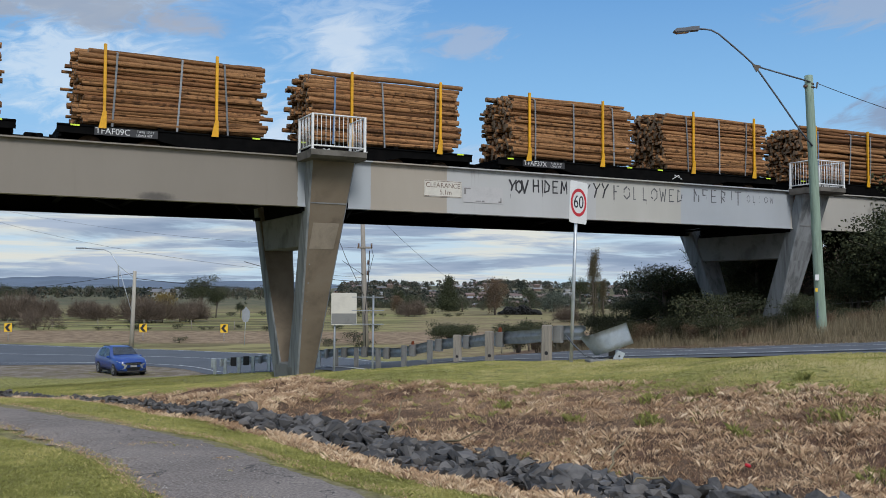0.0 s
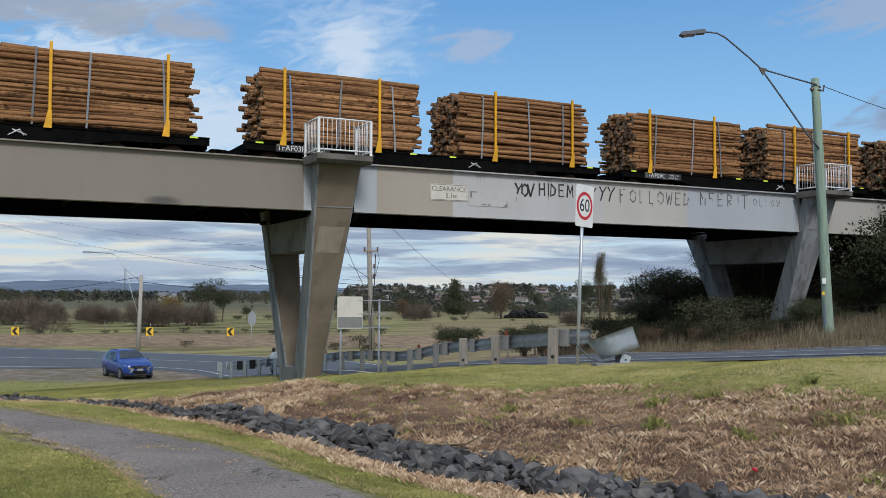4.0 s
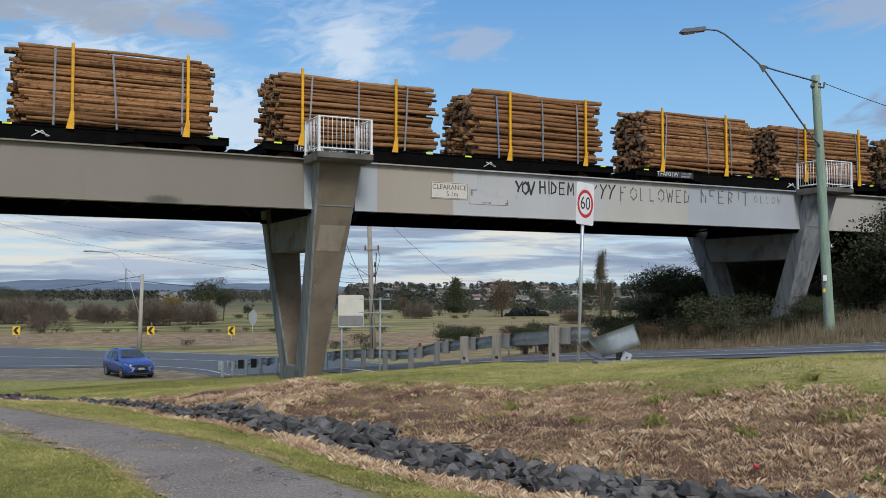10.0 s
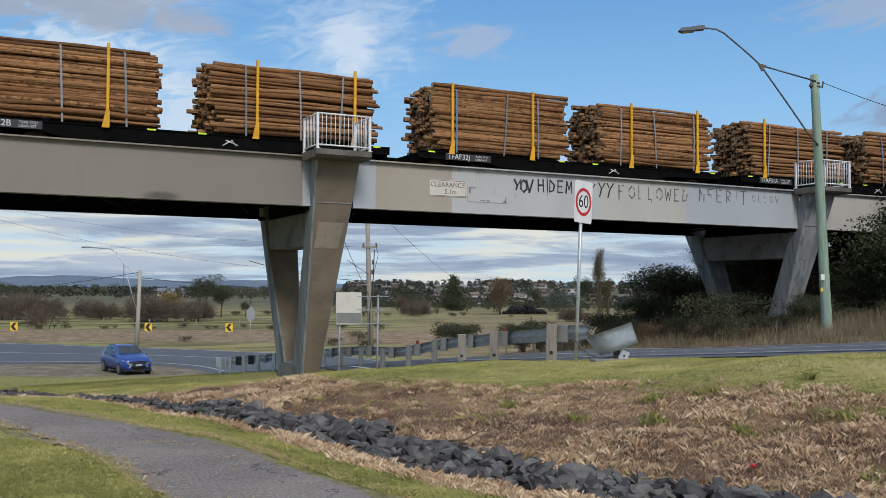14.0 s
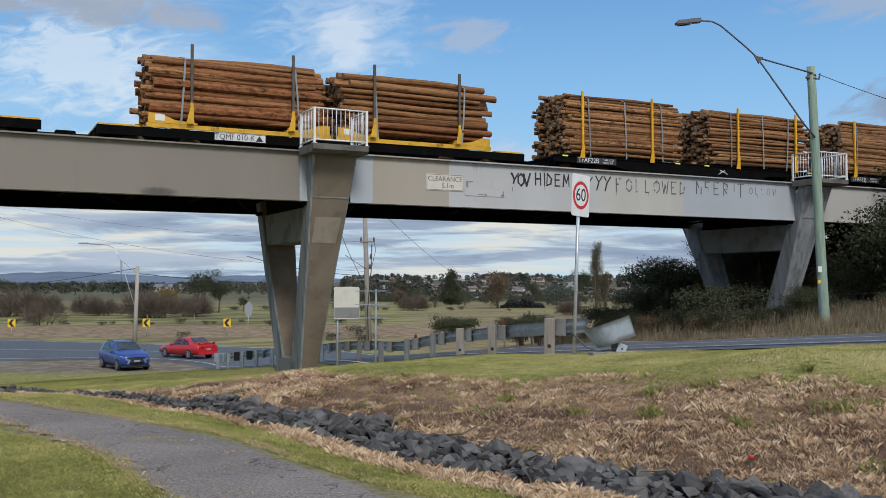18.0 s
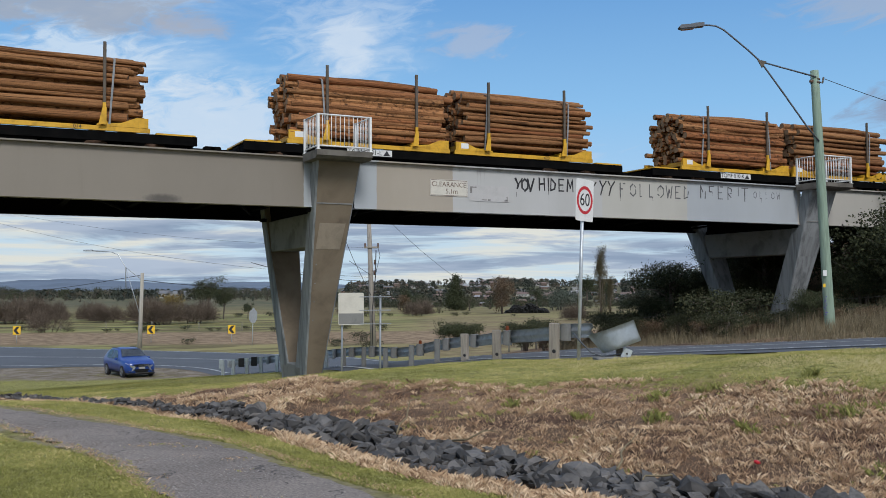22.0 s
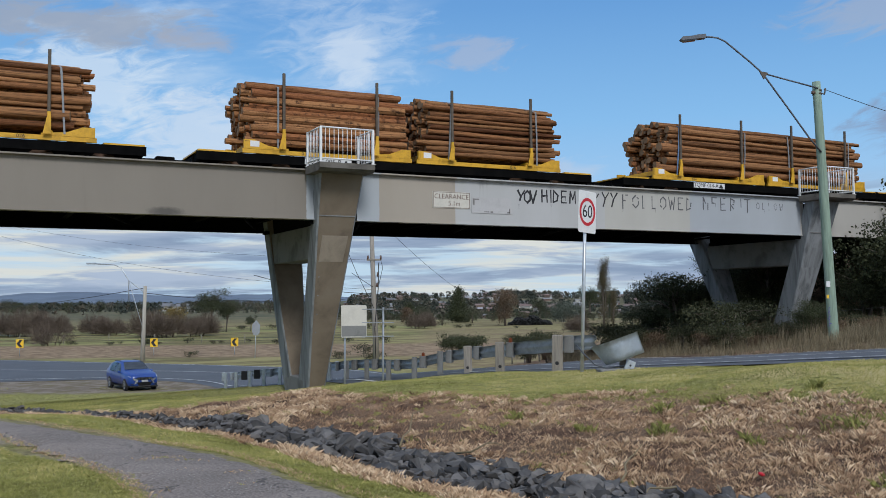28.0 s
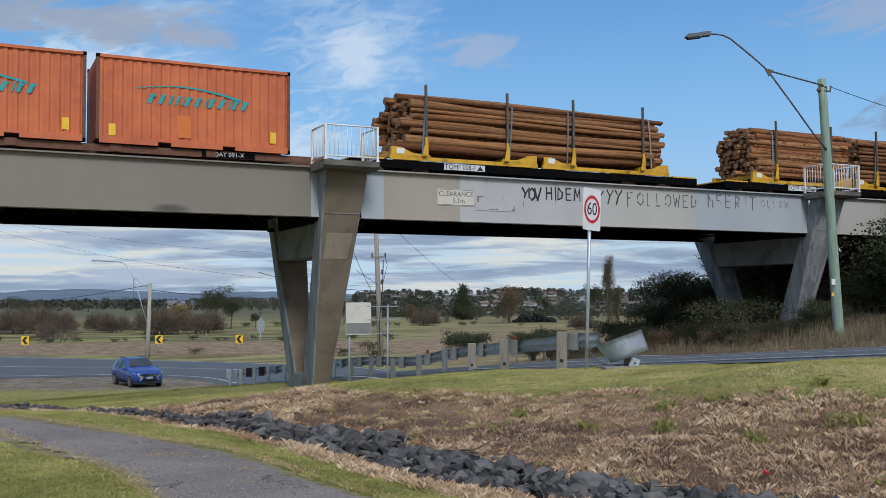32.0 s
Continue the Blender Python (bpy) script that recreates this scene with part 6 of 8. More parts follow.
M["lamp_red"] = glass("lamp_red", (0.4, 0.01, 0.012), 0.1)
M["plate"] = surface("plate", (0.62, 0.62, 0.6), 0.9, 6, 0.5, relief=0.0)


def ring_section(x, wb, zb, wm, zm, wt, zt):
    """Half a cross section from the sill over the shoulder to the roof's middle."""
    return [(x, 0, zb), (x, wb * 0.8, zb), (x, wb, zb + 0.1), (x, wm, zb + (zm - zb) * 0.55), (x, wm * 0.985, zm), (x, wt + (wm - wt) * 0.12, zm + (zt - zm) * 0.86), (x, wt * 0.88, zt - 0.01 if zt > zm + 0.05 else zt), (x, 0, zt + 0.015)]


def vehicle(name, label, spec, body_paint, wheels, r):
    """spec: cross sections from nose to tail as ring_section takes them."""
    car = thing(name, pose(0, 0, 0), label, "car")
    bm = bmesh.new()
    secs = [ring_section(*s) for s in spec]
    grid = []
    for sec in secs:
        full = [bm.verts.new(p) for p in sec] + [bm.verts.new((p[0], -p[1], p[2])) for p in reversed(sec[1:-1])]
        grid.append(full)
    n = len(grid[0])
    for a, b in zip(grid, grid[1:]):
        for k in range(n):
            f = bm.faces.new((a[k], a[(k + 1) % n], b[(k + 1) % n], b[k]))
            f.smooth = True
    bm.faces.new(grid[0])
    bm.faces.new(grid[-1])
    bmesh.ops.recalc_face_normals(bm, faces=bm.faces)
    # wheel arches
    body = part("body", bm, body_paint, car)
    for x, y in wheels:
        s = 1 if y > 0 else -1
        bm = bmesh.new()
        tube(bm, [(x, y + 0.02 * s, r), (x, y + 0.06 * s, r)], r + 0.075, 22, smoothed=False)
        part("wheel_arch", bm, M["black_trim"], car, "black wheel arch")
        bm = bmesh.new()
        tube(bm, [(0, -0.1, 0), (0, -0.085, 0), (0, 0.085, 0), (0, 0.1, 0)], [r - 0.03, r, r, r - 0.03], 24)
        tyre = part("wheel", bm, M["tyre"], car, "black tyre")
        tyre.matrix_basis = pose(x, y + 0.02 * s, r)
        bm = bmesh.new()
        tube(bm, [(0, 0.0, 0), (0, 0.106 * s, 0)], r * 0.24, 12)
        disc(bm, r * 0.58, r * 0.7, 0.103 * s, 24)
        for k in range(5):
            a = k * math.tau / 5
            box(bm, 0.02, r * 0.62, 0.095 * s - 0.008, 0.095 * s + 0.008, -0.035, 0.035, 0, Matrix.Rotation(a, 4, "Y"))
        part("rim", bm, M["alloy"], tyre, "alloy rim")
    return car, body


def quad(bm, pts, push=(0, 0, 0)):
    d = Vector(push)
    vs = [bm.verts.new(Vector(p) + d) for p in pts]
    f = bm.faces.new(vs)
    r = bmesh.ops.solidify(bm, geom=[f], thickness=0.004)


def pane(name, pts, mat, parent, label="", push=(0, 0, 0)):
    bm = bmesh.new()
    quad(bm, pts, push)
    return part(name, bm, mat, parent, label)


def both(name, pts, mat, parent, label="", out=0.012):
    for s in (1, -1):
        pane(name, [(x, s * (y + out), z) for x, y, z in (pts if s > 0 else pts[::-1])], mat, parent, label)


def hatchback():
    spec = [(2.14, 0.55, 0.32, 0.6, 0.62, 0.5, 0.78), (2.05, 0.74, 0.24, 0.78, 0.68, 0.66, 0.9), (1.8, 0.82, 0.22, 0.87, 0.8, 0.74, 1.0), (1.15, 0.86, 0.22, 0.885, 0.9, 0.76, 1.07), (0.85, 0.86, 0.24, 0.885, 0.94, 0.74, 1.12), (0.1, 0.86, 0.26, 0.885, 0.96, 0.62, 1.56), (-0.5, 0.86, 0.26, 0.885, 0.98, 0.62, 1.62), (-1.2, 0.86, 0.26, 0.885, 1.02, 0.6, 1.6), (-1.75, 0.85, 0.28, 0.88, 1.06, 0.58, 1.5), (-2.05, 0.82, 0.3, 0.84, 1.02, 0.56, 1.25), (-2.2, 0.72, 0.36, 0.76, 0.8, 0.5, 0.92)]
    car, body = vehicle("hatchback_car", "parked blue compact crossover car on the gravel shoulder", spec, M["blue_paint"], ((1.36, 0.78), (1.36, -0.78), (-1.31, 0.78), (-1.31, -0.78)), 0.345)
    pane("windscreen", [(0.8, 0.7, 1.14), (0.8, -0.7, 1.14), (0.16, -0.56, 1.54), (0.16, 0.56, 1.54)], M["car_glass"], body, push=(0.03, 0, 0.03))
    pane("rear_window", [(-1.8, 0.52, 1.48), (-1.8, -0.52, 1.48), (-2.06, -0.62, 1.14), (-2.06, 0.62, 1.14)], M["car_glass"], body, push=(-0.03, 0, 0.02))
    both("side_window", [(0.55, 0.835, 1.0), (0.1, 0.66, 1.46), (-0.42, 0.655, 1.52), (-0.42, 0.865, 1.0)], M["car_glass"], body)
    both("side_window", [(-0.5, 0.865, 1.0), (-0.5, 0.655, 1.52), (-1.25, 0.65, 1.5), (-1.35, 0.855, 1.05)], M["car_glass"], body)
    both("side_window", [(-1.42, 0.86, 1.09), (-1.33, 0.65, 1.47), (-1.62, 0.65, 1.4)], M["car_glass"], body)
    for s in (1, -1):
        pane("headlight", [(2.1, 0.45 * s, 0.76), (2.0, 0.72 * s, 0.8), (1.72, 0.84 * s, 0.88), (1.9, 0.74 * s, 0.7), (2.1, 0.5 * s, 0.68)], M["lamp_clear"], body, push=(0.03, 0.02 * s, 0.0))
        pane("fog_light", [(2.1, 0.55 * s, 0.46), (2.06, 0.68 * s, 0.46), (2.06, 0.68 * s, 0.38), (2.1, 0.55 * s, 0.38)], M["lamp_clear"], body, push=(0.02, 0.02 * s, 0))
        pane("tail_light", [(-2.08, 0.62 * s, 0.98), (-1.9, 0.82 * s, 1.0), (-1.95, 0.82 * s, 0.86), (-2.12, 0.62 * s, 0.84)], M["lamp_red"], body, push=(-0.03, 0.02 * s, 0))
        bm = bmesh.new()
        box(bm, 0.48, 0.66, min(0.88 * s, 1.02 * s), max(0.88 * s, 1.02 * s), 0.97, 1.1, 0.03)
        part("wing_mirror", bm, M["blue_paint"], car)
        bm = bmesh.new()
        tube(bm, [(-0.2, 0.56 * s, 1.59), (-0.32, 0.56 * s, 1.625), (-1.3, 0.54 * s, 1.61), (-1.42, 0.54 * s, 1.57)], 0.016, 6)
        part("roof_bar", bm, M["black_trim"], car)
        for x in (-0.1, -1.0):
            bm = bmesh.new()
            box(bm, x - 0.09, x + 0.09, 0.885 * s - 0.012, 0.885 * s + 0.012, 0.86, 0.89, 0.005)
            part("door_handle", bm, M["blue_paint"], car)
    pane("grille", [(2.14, 0.46, 0.77), (2.14, -0.46, 0.77), (2.15, -0.4, 0.64), (2.15, 0.4, 0.64)], M["black_trim"], body, "black upper grille", (0.035, 0, 0))
    pane("lower_grille", [(2.15, 0.44, 0.5), (2.15, -0.44, 0.5), (2.14, -0.34, 0.32), (2.14, 0.34, 0.32)], M["black_trim"], body, "black lower grille", (0.035, 0, 0))
    for z in (0.68, 0.73):
        pane("grille_bar", [(2.15, 0.42, z + 0.01), (2.15, -0.42, z + 0.01), (2.15, -0.42, z - 0.01), (2.15, 0.42, z - 0.01)], M["alloy"], body, "", (0.042, 0, 0))
    for s in (1, -1):
        pane("chrome_blade", [(2.15, 0.34 * s, 0.64), (2.1, 0.62 * s, 0.74), (2.08, 0.66 * s, 0.66), (2.13, 0.5 * s, 0.56), (2.12, 0.58 * s, 0.4), (2.15, 0.44 * s, 0.46)], M["alloy"], body, "bright silver blade beside the grille", (0.045, 0.01 * s, 0))
        pane("fog_recess", [(2.08, 0.6 * s, 0.5), (2.02, 0.74 * s, 0.54), (2.02, 0.74 * s, 0.36), (2.08, 0.6 * s, 0.34)], M["black_trim"], body, "", (0.035, 0.012 * s, 0))
        pane("door_seam", [(0.72, 0.888 * s, 0.98), (0.74, 0.888 * s, 0.98), (0.74, 0.888 * s, 0.36), (0.72, 0.888 * s, 0.36)], M["black_trim"], body, "", (0, 0.008 * s, 0))
        pane("door_seam", [(-0.47, 0.888 * s, 0.98), (-0.45, 0.888 * s, 0.98), (-0.45, 0.888 * s, 0.34), (-0.47, 0.888 * s, 0.34)], M["black_trim"], body, "", (0, 0.008 * s, 0))
        pane("sill_trim", [(0.9, 0.875 * s, 0.34), (-0.9, 0.875 * s, 0.34), (-0.9, 0.87 * s, 0.24), (0.9, 0.87 * s, 0.24)], M["black_trim"], body, "black sill trim", (0, 0.012 * s, 0))
    pane("skid_plate", [(2.14, 0.4, 0.31), (2.14, -0.4, 0.31), (2.1, -0.36, 0.25), (2.1, 0.36, 0.25)], M["alloy"], body, "", (0.05, 0, 0))
    pane("number_plate", [(2.15, 0.18, 0.63), (2.15, -0.18, 0.63), (2.15, -0.18, 0.51), (2.15, 0.18, 0.51)], M["plate"], body, "blank pale plate", (0.05, 0, 0))
    pane("number_plate", [(-2.21, 0.18, 0.75), (-2.21, -0.18, 0.75), (-2.21, -0.18, 0.64), (-2.21, 0.18, 0.64)], M["plate"], body, "blank pale plate", (-0.02, 0, 0))
    bm = bmesh.new()
    box(bm, 1.5, 2.12, -0.8, 0.8, 0.2, 0.3, 0.03)
    part("lower_bumper", bm, M["black_trim"], car, "black lower bumper")
    return car


def ute():
    spec = [(2.6, 0.6, 0.45, 0.7, 0.75, 0.6, 0.95), (2.5, 0.8, 0.4, 0.86, 0.8, 0.74, 1.06), (2.1, 0.9, 0.38, 0.95, 0.98, 0.8, 1.14), (1.3, 0.92, 0.36, 0.96, 1.06, 0.82, 1.22), (1.05, 0.92, 0.36, 0.96, 1.1, 0.8, 1.26), (0.45, 0.92, 0.36, 0.96, 1.12, 0.7, 1.72), (-0.2, 0.92, 0.36, 0.96, 1.13, 0.7, 1.82), (-0.9, 0.92, 0.36, 0.96, 1.14, 0.7, 1.84), (-1.1, 0.92, 0.38, 0.96, 1.15, 0.74, 1.88), (-2.2, 0.92, 0.42, 0.96, 1.16, 0.74, 1.9), (-2.42, 0.92, 0.46, 0.955, 1.16, 0.73, 1.84), (-2.6, 0.9, 0.5, 0.94, 1.16, 0.86, 1.3), (-2.63, 0.88, 0.52, 0.92, 0.9, 0.84, 1.12)]
    car, body = vehicle("pickup_truck", "white dual-cab pickup truck with a white canopy", spec, M["white_paint"], ((1.62, 0.84), (1.62, -0.84), (-1.47, 0.84), (-1.47, -0.84)), 0.39)
    pane("windscreen", [(1.0, 0.74, 1.28), (1.0, -0.74, 1.28), (0.5, -0.62, 1.7), (0.5, 0.62, 1.7)], M["car_glass"], body, push=(0.03, 0, 0.03))
    pane("rear_window", [(-2.43, 0.64, 1.8), (-2.43, -0.64, 1.8), (-2.6, -0.78, 1.36), (-2.6, 0.78, 1.36)], M["car_glass"], body, push=(-0.03, 0, 0.02))
    both("side_window", [(0.8, 0.92, 1.16), (0.42, 0.75, 1.62), (-0.06, 0.745, 1.72), (-0.06, 0.945, 1.18)], M["glass_dark"], body)
    both("side_window", [(-0.14, 0.945, 1.18), (-0.14, 0.745, 1.72), (-0.8, 0.75, 1.74), (-0.86, 0.94, 1.2)], M["glass_dark"], body)
    both("canopy_window", [(-1.15, 0.945, 1.26), (-1.12, 0.81, 1.72), (-2.25, 0.805, 1.74), (-2.35, 0.93, 1.3)], M["glass_dark"], body, "dark canopy side window")
    for x, z0, z1 in ((0.95, 0.5, 1.14), (-0.1, 0.45, 1.15), (-0.98, 0.5, 1.8)):
        both("door_seam", [(x, 0.962, z1 if z1 < 1.3 else 1.15), (x + 0.016, 0.962, z1 if z1 < 1.3 else 1.15), (x + 0.016, 0.962, z0), (x, 0.962, z0)], M["plate_dark"], body)
    both("canopy_seam", [(-1.0, 0.955, 1.17), (-2.55, 0.95, 1.17), (-2.55, 0.95, 1.185), (-1.0, 0.955, 1.185)], M["plate_dark"], body)
    pane("canopy_seam", [(-2.61, 0.86, 1.3), (-2.61, -0.86, 1.3), (-2.61, -0.86, 1.285), (-2.61, 0.86, 1.285)], M["plate_dark"], body, "", (-0.012, 0, 0))
    pane("lettering_bar", [(-2.64, 0.7, 0.86), (-2.64, 0.45, 0.86), (-2.64, 0.45, 0.84), (-2.64, 0.7, 0.84)], M["alloy"], body, "", (-0.012, 0, 0))
    both("side_badge", [(-1.9, 0.96, 1.06), (-2.2, 0.955, 1.06), (-2.2, 0.955, 1.0), (-1.9, 0.96, 1.0)], M["sign_back"], body, "small grey badge")
    both("side_step", [(1.0, 0.94, 0.4), (-0.95, 0.94, 0.4), (-0.95, 0.94, 0.33), (1.0, 0.94, 0.33)], M["black_trim"], body, "black side step", 0.03)
    for s in (1, -1):
        pane("tail_light", [(-2.62, 0.72 * s, 1.08), (-2.6, 0.93 * s, 1.08), (-2.6, 0.93 * s, 0.72), (-2.62, 0.72 * s, 0.72)], M["lamp_red"], body, "red tail light", (-0.03, 0.01 * s, 0))
        pane("tail_light", [(-2.62, 0.945 * s, 1.08), (-2.45, 0.965 * s, 1.08), (-2.45, 0.965 * s, 0.72), (-2.62, 0.945 * s, 0.72)], M["lamp_red"], body, "red tail light", (0, 0.015 * s, 0))
        pane("headlight", [(2.56, 0.5 * s, 0.95), (2.45, 0.8 * s, 0.98), (2.2, 0.93 * s, 1.02), (2.4, 0.84 * s, 0.84)], M["lamp_clear"], body, push=(0.04, 0.02 * s, 0))
        bm = bmesh.new()
        box(bm, 0.62, 0.82, min(0.95 * s, 1.12 * s), max(0.95 * s, 1.12 * s), 1.14, 1.36, 0.03)
        part("wing_mirror", bm, M["black_trim"], car)
        bm = bmesh.new()
        tube(bm, [(-1.2, 0.66 * s, 1.9), (-1.3, 0.66 * s, 1.95), (-0.6, 0.66 * s, 1.9)], 0.02, 6)
        part("roof_bar", bm, M["black_trim"], car)
        for x in (0.02, -0.78):
            bm = bmesh.new()
            box(bm, x - 0.1, x + 0.1, 0.965 * s - 0.015, 0.965 * s + 0.015, 1.0, 1.035, 0.006)
            part("door_handle", bm, M["black_trim"], car)
        bm = bmesh.new()
        box(bm, -2.06, -2.04, min(0.72 * s, 0.98 * s), max(0.72 * s, 0.98 * s), 0.2, 0.5)
        part("mud_flap", bm, M["black_trim"], car)
    bm = bmesh.new()
    box(bm, -2.8, -2.5, -0.94, 0.94, 0.5, 0.7, 0.04)
    part("rear_bumper", bm, M["black_trim"], car, "black rear bumper")
    pane("number_plate", [(-2.81, 0.2, 0.68), (-2.81, -0.2, 0.68), (-2.81, -0.2, 0.54), (-2.81, 0.2, 0.54)], M["plate"], body, "blank pale plate", (-0.01, 0, 0))
    pane("tailgate_handle", [(-2.64, 0.12, 1.12), (-2.64, -0.12, 1.12), (-2.64, -0.12, 1.04), (-2.64, 0.12, 1.04)], M["black_trim"], body, "", (-0.02, 0, 0))
    pane("badge", [(-2.64, 0.06, 0.98), (-2.64, -0.06, 0.98), (-2.64, -0.06, 0.88), (-2.64, 0.06, 0.88)], M["alloy"], body, "", (-0.02, 0, 0))
    return car


def coupe():
    spec = [(2.12, 0.5, 0.3, 0.58, 0.5, 0.5, 0.6), (2.0, 0.74, 0.22, 0.78, 0.56, 0.66, 0.7), (1.3, 0.83, 0.2, 0.86, 0.72, 0.74, 0.86), (0.75, 0.83, 0.2, 0.865, 0.8, 0.72, 0.94), (0.1, 0.83, 0.2, 0.865, 0.84, 0.56, 1.32), (-0.5, 0.83, 0.2, 0.865, 0.86, 0.56, 1.38), (-0.95, 0.83, 0.22, 0.865, 0.88, 0.56, 1.34), (-1.55, 0.83, 0.24, 0.86, 0.9, 0.68, 1.0), (-2.05, 0.8, 0.28, 0.84, 0.88, 0.7, 0.98), (-2.22, 0.74, 0.34, 0.78, 0.7, 0.66, 0.86)]
    car, body = vehicle("sedan_car", "red sedan car with a rear spoiler", spec, M["red_paint"], ((1.3, 0.75), (1.3, -0.75), (-1.25, 0.75), (-1.25, -0.75)), 0.315)
    pane("windscreen", [(0.7, 0.66, 0.96), (0.7, -0.66, 0.96), (0.14, -0.5, 1.31), (0.14, 0.5, 1.31)], M["car_glass"], body, push=(0.03, 0, 0.03))
    pane("rear_window", [(-1.0, 0.5, 1.32), (-1.0, -0.5, 1.32), (-1.5, -0.62, 1.02), (-1.5, 0.62, 1.02)], M["car_glass"], body, push=(-0.03, 0, 0.03))
    both("side_window", [(0.5, 0.82, 0.87), (0.1, 0.6, 1.24), (-0.42, 0.59, 1.3), (-0.42, 0.84, 0.89)], M["car_glass"], body)
    both("side_window", [(-0.5, 0.84, 0.89), (-0.5, 0.59, 1.3), (-0.9, 0.59, 1.26), (-1.3, 0.83, 0.93)], M["car_glass"], body)
    for s in (1, -1):
        pane("tail_light", [(-2.2, 0.4 * s, 0.84), (-2.12, 0.76 * s, 0.86), (-2.14, 0.78 * s, 0.7), (-2.22, 0.4 * s, 0.68)], M["lamp_red"], body, "", (-0.03, 0, 0))
        pane("headlight", [(2.08, 0.42 * s, 0.6), (1.95, 0.72 * s, 0.66), (1.95, 0.74 * s, 0.52), (2.1, 0.42 * s, 0.5)], M["lamp_clear"], body, "", (0.03, 0, 0))
        bm = bmesh.new()
        box(bm, 0.42, 0.58, min(0.86 * s, 1.0 * s), max(0.86 * s, 1.0 * s), 0.86, 0.98, 0.03)
        part("wing_mirror", bm, M["red_paint"], car)
        bm = bmesh.new()
        box(bm, -2.1, -1.95, 0.6 * s - 0.03, 0.6 * s + 0.03, 0.96, 1.08)
        part("spoiler_stay", bm, M["red_paint"], car)
    bm = bmesh.new()
    box(bm, -2.2, -1.92, -0.74, 0.74, 1.06, 1.1, 0.015)
    part("spoiler", bm, M["red_paint"], car)
    pane("number_plate", [(-2.23, 0.18, 0.68), (-2.23, -0.18, 0.68), (-2.23, -0.18, 0.57), (-2.23, 0.18, 0.57)], M["plate"], body, "blank pale plate", (-0.02, 0, 0))
    bm = bmesh.new()
    box(bm, -2.24, -2.0, -0.74, 0.74, 0.26, 0.4, 0.03)
    part("rear_bumper", bm, M["red_paint"], car)
    return car


def on_road(u, d, au, ad):
    """A pose on the ground at (u, d), headed along (au, ad), tilted with the slope."""
    a = Vector((*W(au, ad), 0)).normalized()
    p = G(u, d)
    q = G(u + 0.01 * au, d + 0.01 * ad)
    step = math.hypot(0.01 * au, 0.01 * ad)
    slope = math.atan2(q.z - p.z, step)
    return Matrix.Translation(p + Vector((0, 0, 0.075))) @ Matrix.Rotation(math.atan2(a.y, a.x), 4, "Z") @ Matrix.Rotation(-slope, 4, "Y")


blue_car = hatchback()
white_ute = ute()
for ob in white_ute.children_recursive:
    # drawn a little large: bring every part to the true size
    if ob.parent == white_ute:
        ob.matrix_basis = Matrix.Scale(0.92, 4) @ ob.matrix_basis
red_car = coupe()
tagged(white_ute, category="pickup truck")
blue_car.matrix_world = on_road(-18.45, 56.4, 0.6, -0.8)
blue_car.location.z -= 0.07
LANE = [(24.2, -17.4), (19.5, -8), (14.8, 1.4), (10.8, 11.2), (8.06, 16.56), (6.7, 19.1), (4.75, 22.6), (2.65, 26.55), (0.3, 31.4), (-2.6, 37.2), (-5.4, 43.3), (-8.5, 50.5), (-12, 57.6), (-16, 63.4), (-22.6, 67.9), (-30.2, 73.6), (-38, 80.2), (-48, 88), (-70, 104), (-110, 130)]
# seconds and metres gone along the lane
UTE_RUN = [(0, 9), (1, 22.1), (1.9, 35.5), (2.0, 37.0), (2.2, 40.1), (2.5, 45.2), (3, 53.6), (3.5, 62.2), (4.5, 82), (5.5, 100.3), (6, 108.2), (6.5, 115.3), (7.5, 128), (12, 150), (32, 180)]
RED_RUN = [(0, 1), (12.5, 3), (13.5, 12), (14.5, 27), (15.5, 44), (16.5, 61.5), (17, 71.5), (17.5, 82), (18, 91.4), (18.5, 97.4), (19, 102.8), (19.5, 109.4), (20, 116.2), (21.5, 135), (25, 158), (32, 180)]


def lane_rows(run):
    ks = [i * 0.05 for i in range((len(LANE) - 1) * 20 + 1)]
    pts = [line_at(LANE, k) for k in ks]
    gone = [0.0]
    for a, b in zip(pts, pts[1:]):
        gone.append(gone[-1] + (b - a).length)
    rows, t = [], 0.0
    while t <= 32.001:
        s = float(np.interp(t, [r[0] for r in run], [r[1] for r in run]))
        k = float(np.interp(s, gone, ks))
        p, q = line_at(LANE, k), line_at(LANE, min(k + 0.05, len(LANE) - 1.001))
        o = line_at(LANE, max(k - 0.05, 0))
        w = (q - o).normalized()
        rows.append((t, on_road(p.x, p.y, w.x, w.y)))
        t += 0.25
    return rows

# ---- plants ----
def leaf_material(name, c, c2, dark=0.5):
    m, nt, b = nodes(name)
    geo = nt.nodes.new("ShaderNodeNewGeometry")
    n = noise_node(nt, 0.8, 4, 0.6)
    col = ramp(nt, geo.outputs["Random Per Island"], [(0.0, tuple(x * dark for x in c)), (0.5, c), (1.0, c2)])
    col = blend(nt, ramp(nt, n, [(0.4, (0, 0, 0)), (0.65, (0.6, 0.6, 0.6))]), col, tuple(x * dark for x in c))
    nt.links.new(col, b.inputs["Base Color"])
    b.inputs["Roughness"].default_value = 0.8
    b.inputs["Specular IOR Level"].default_value = 0.25
    return m


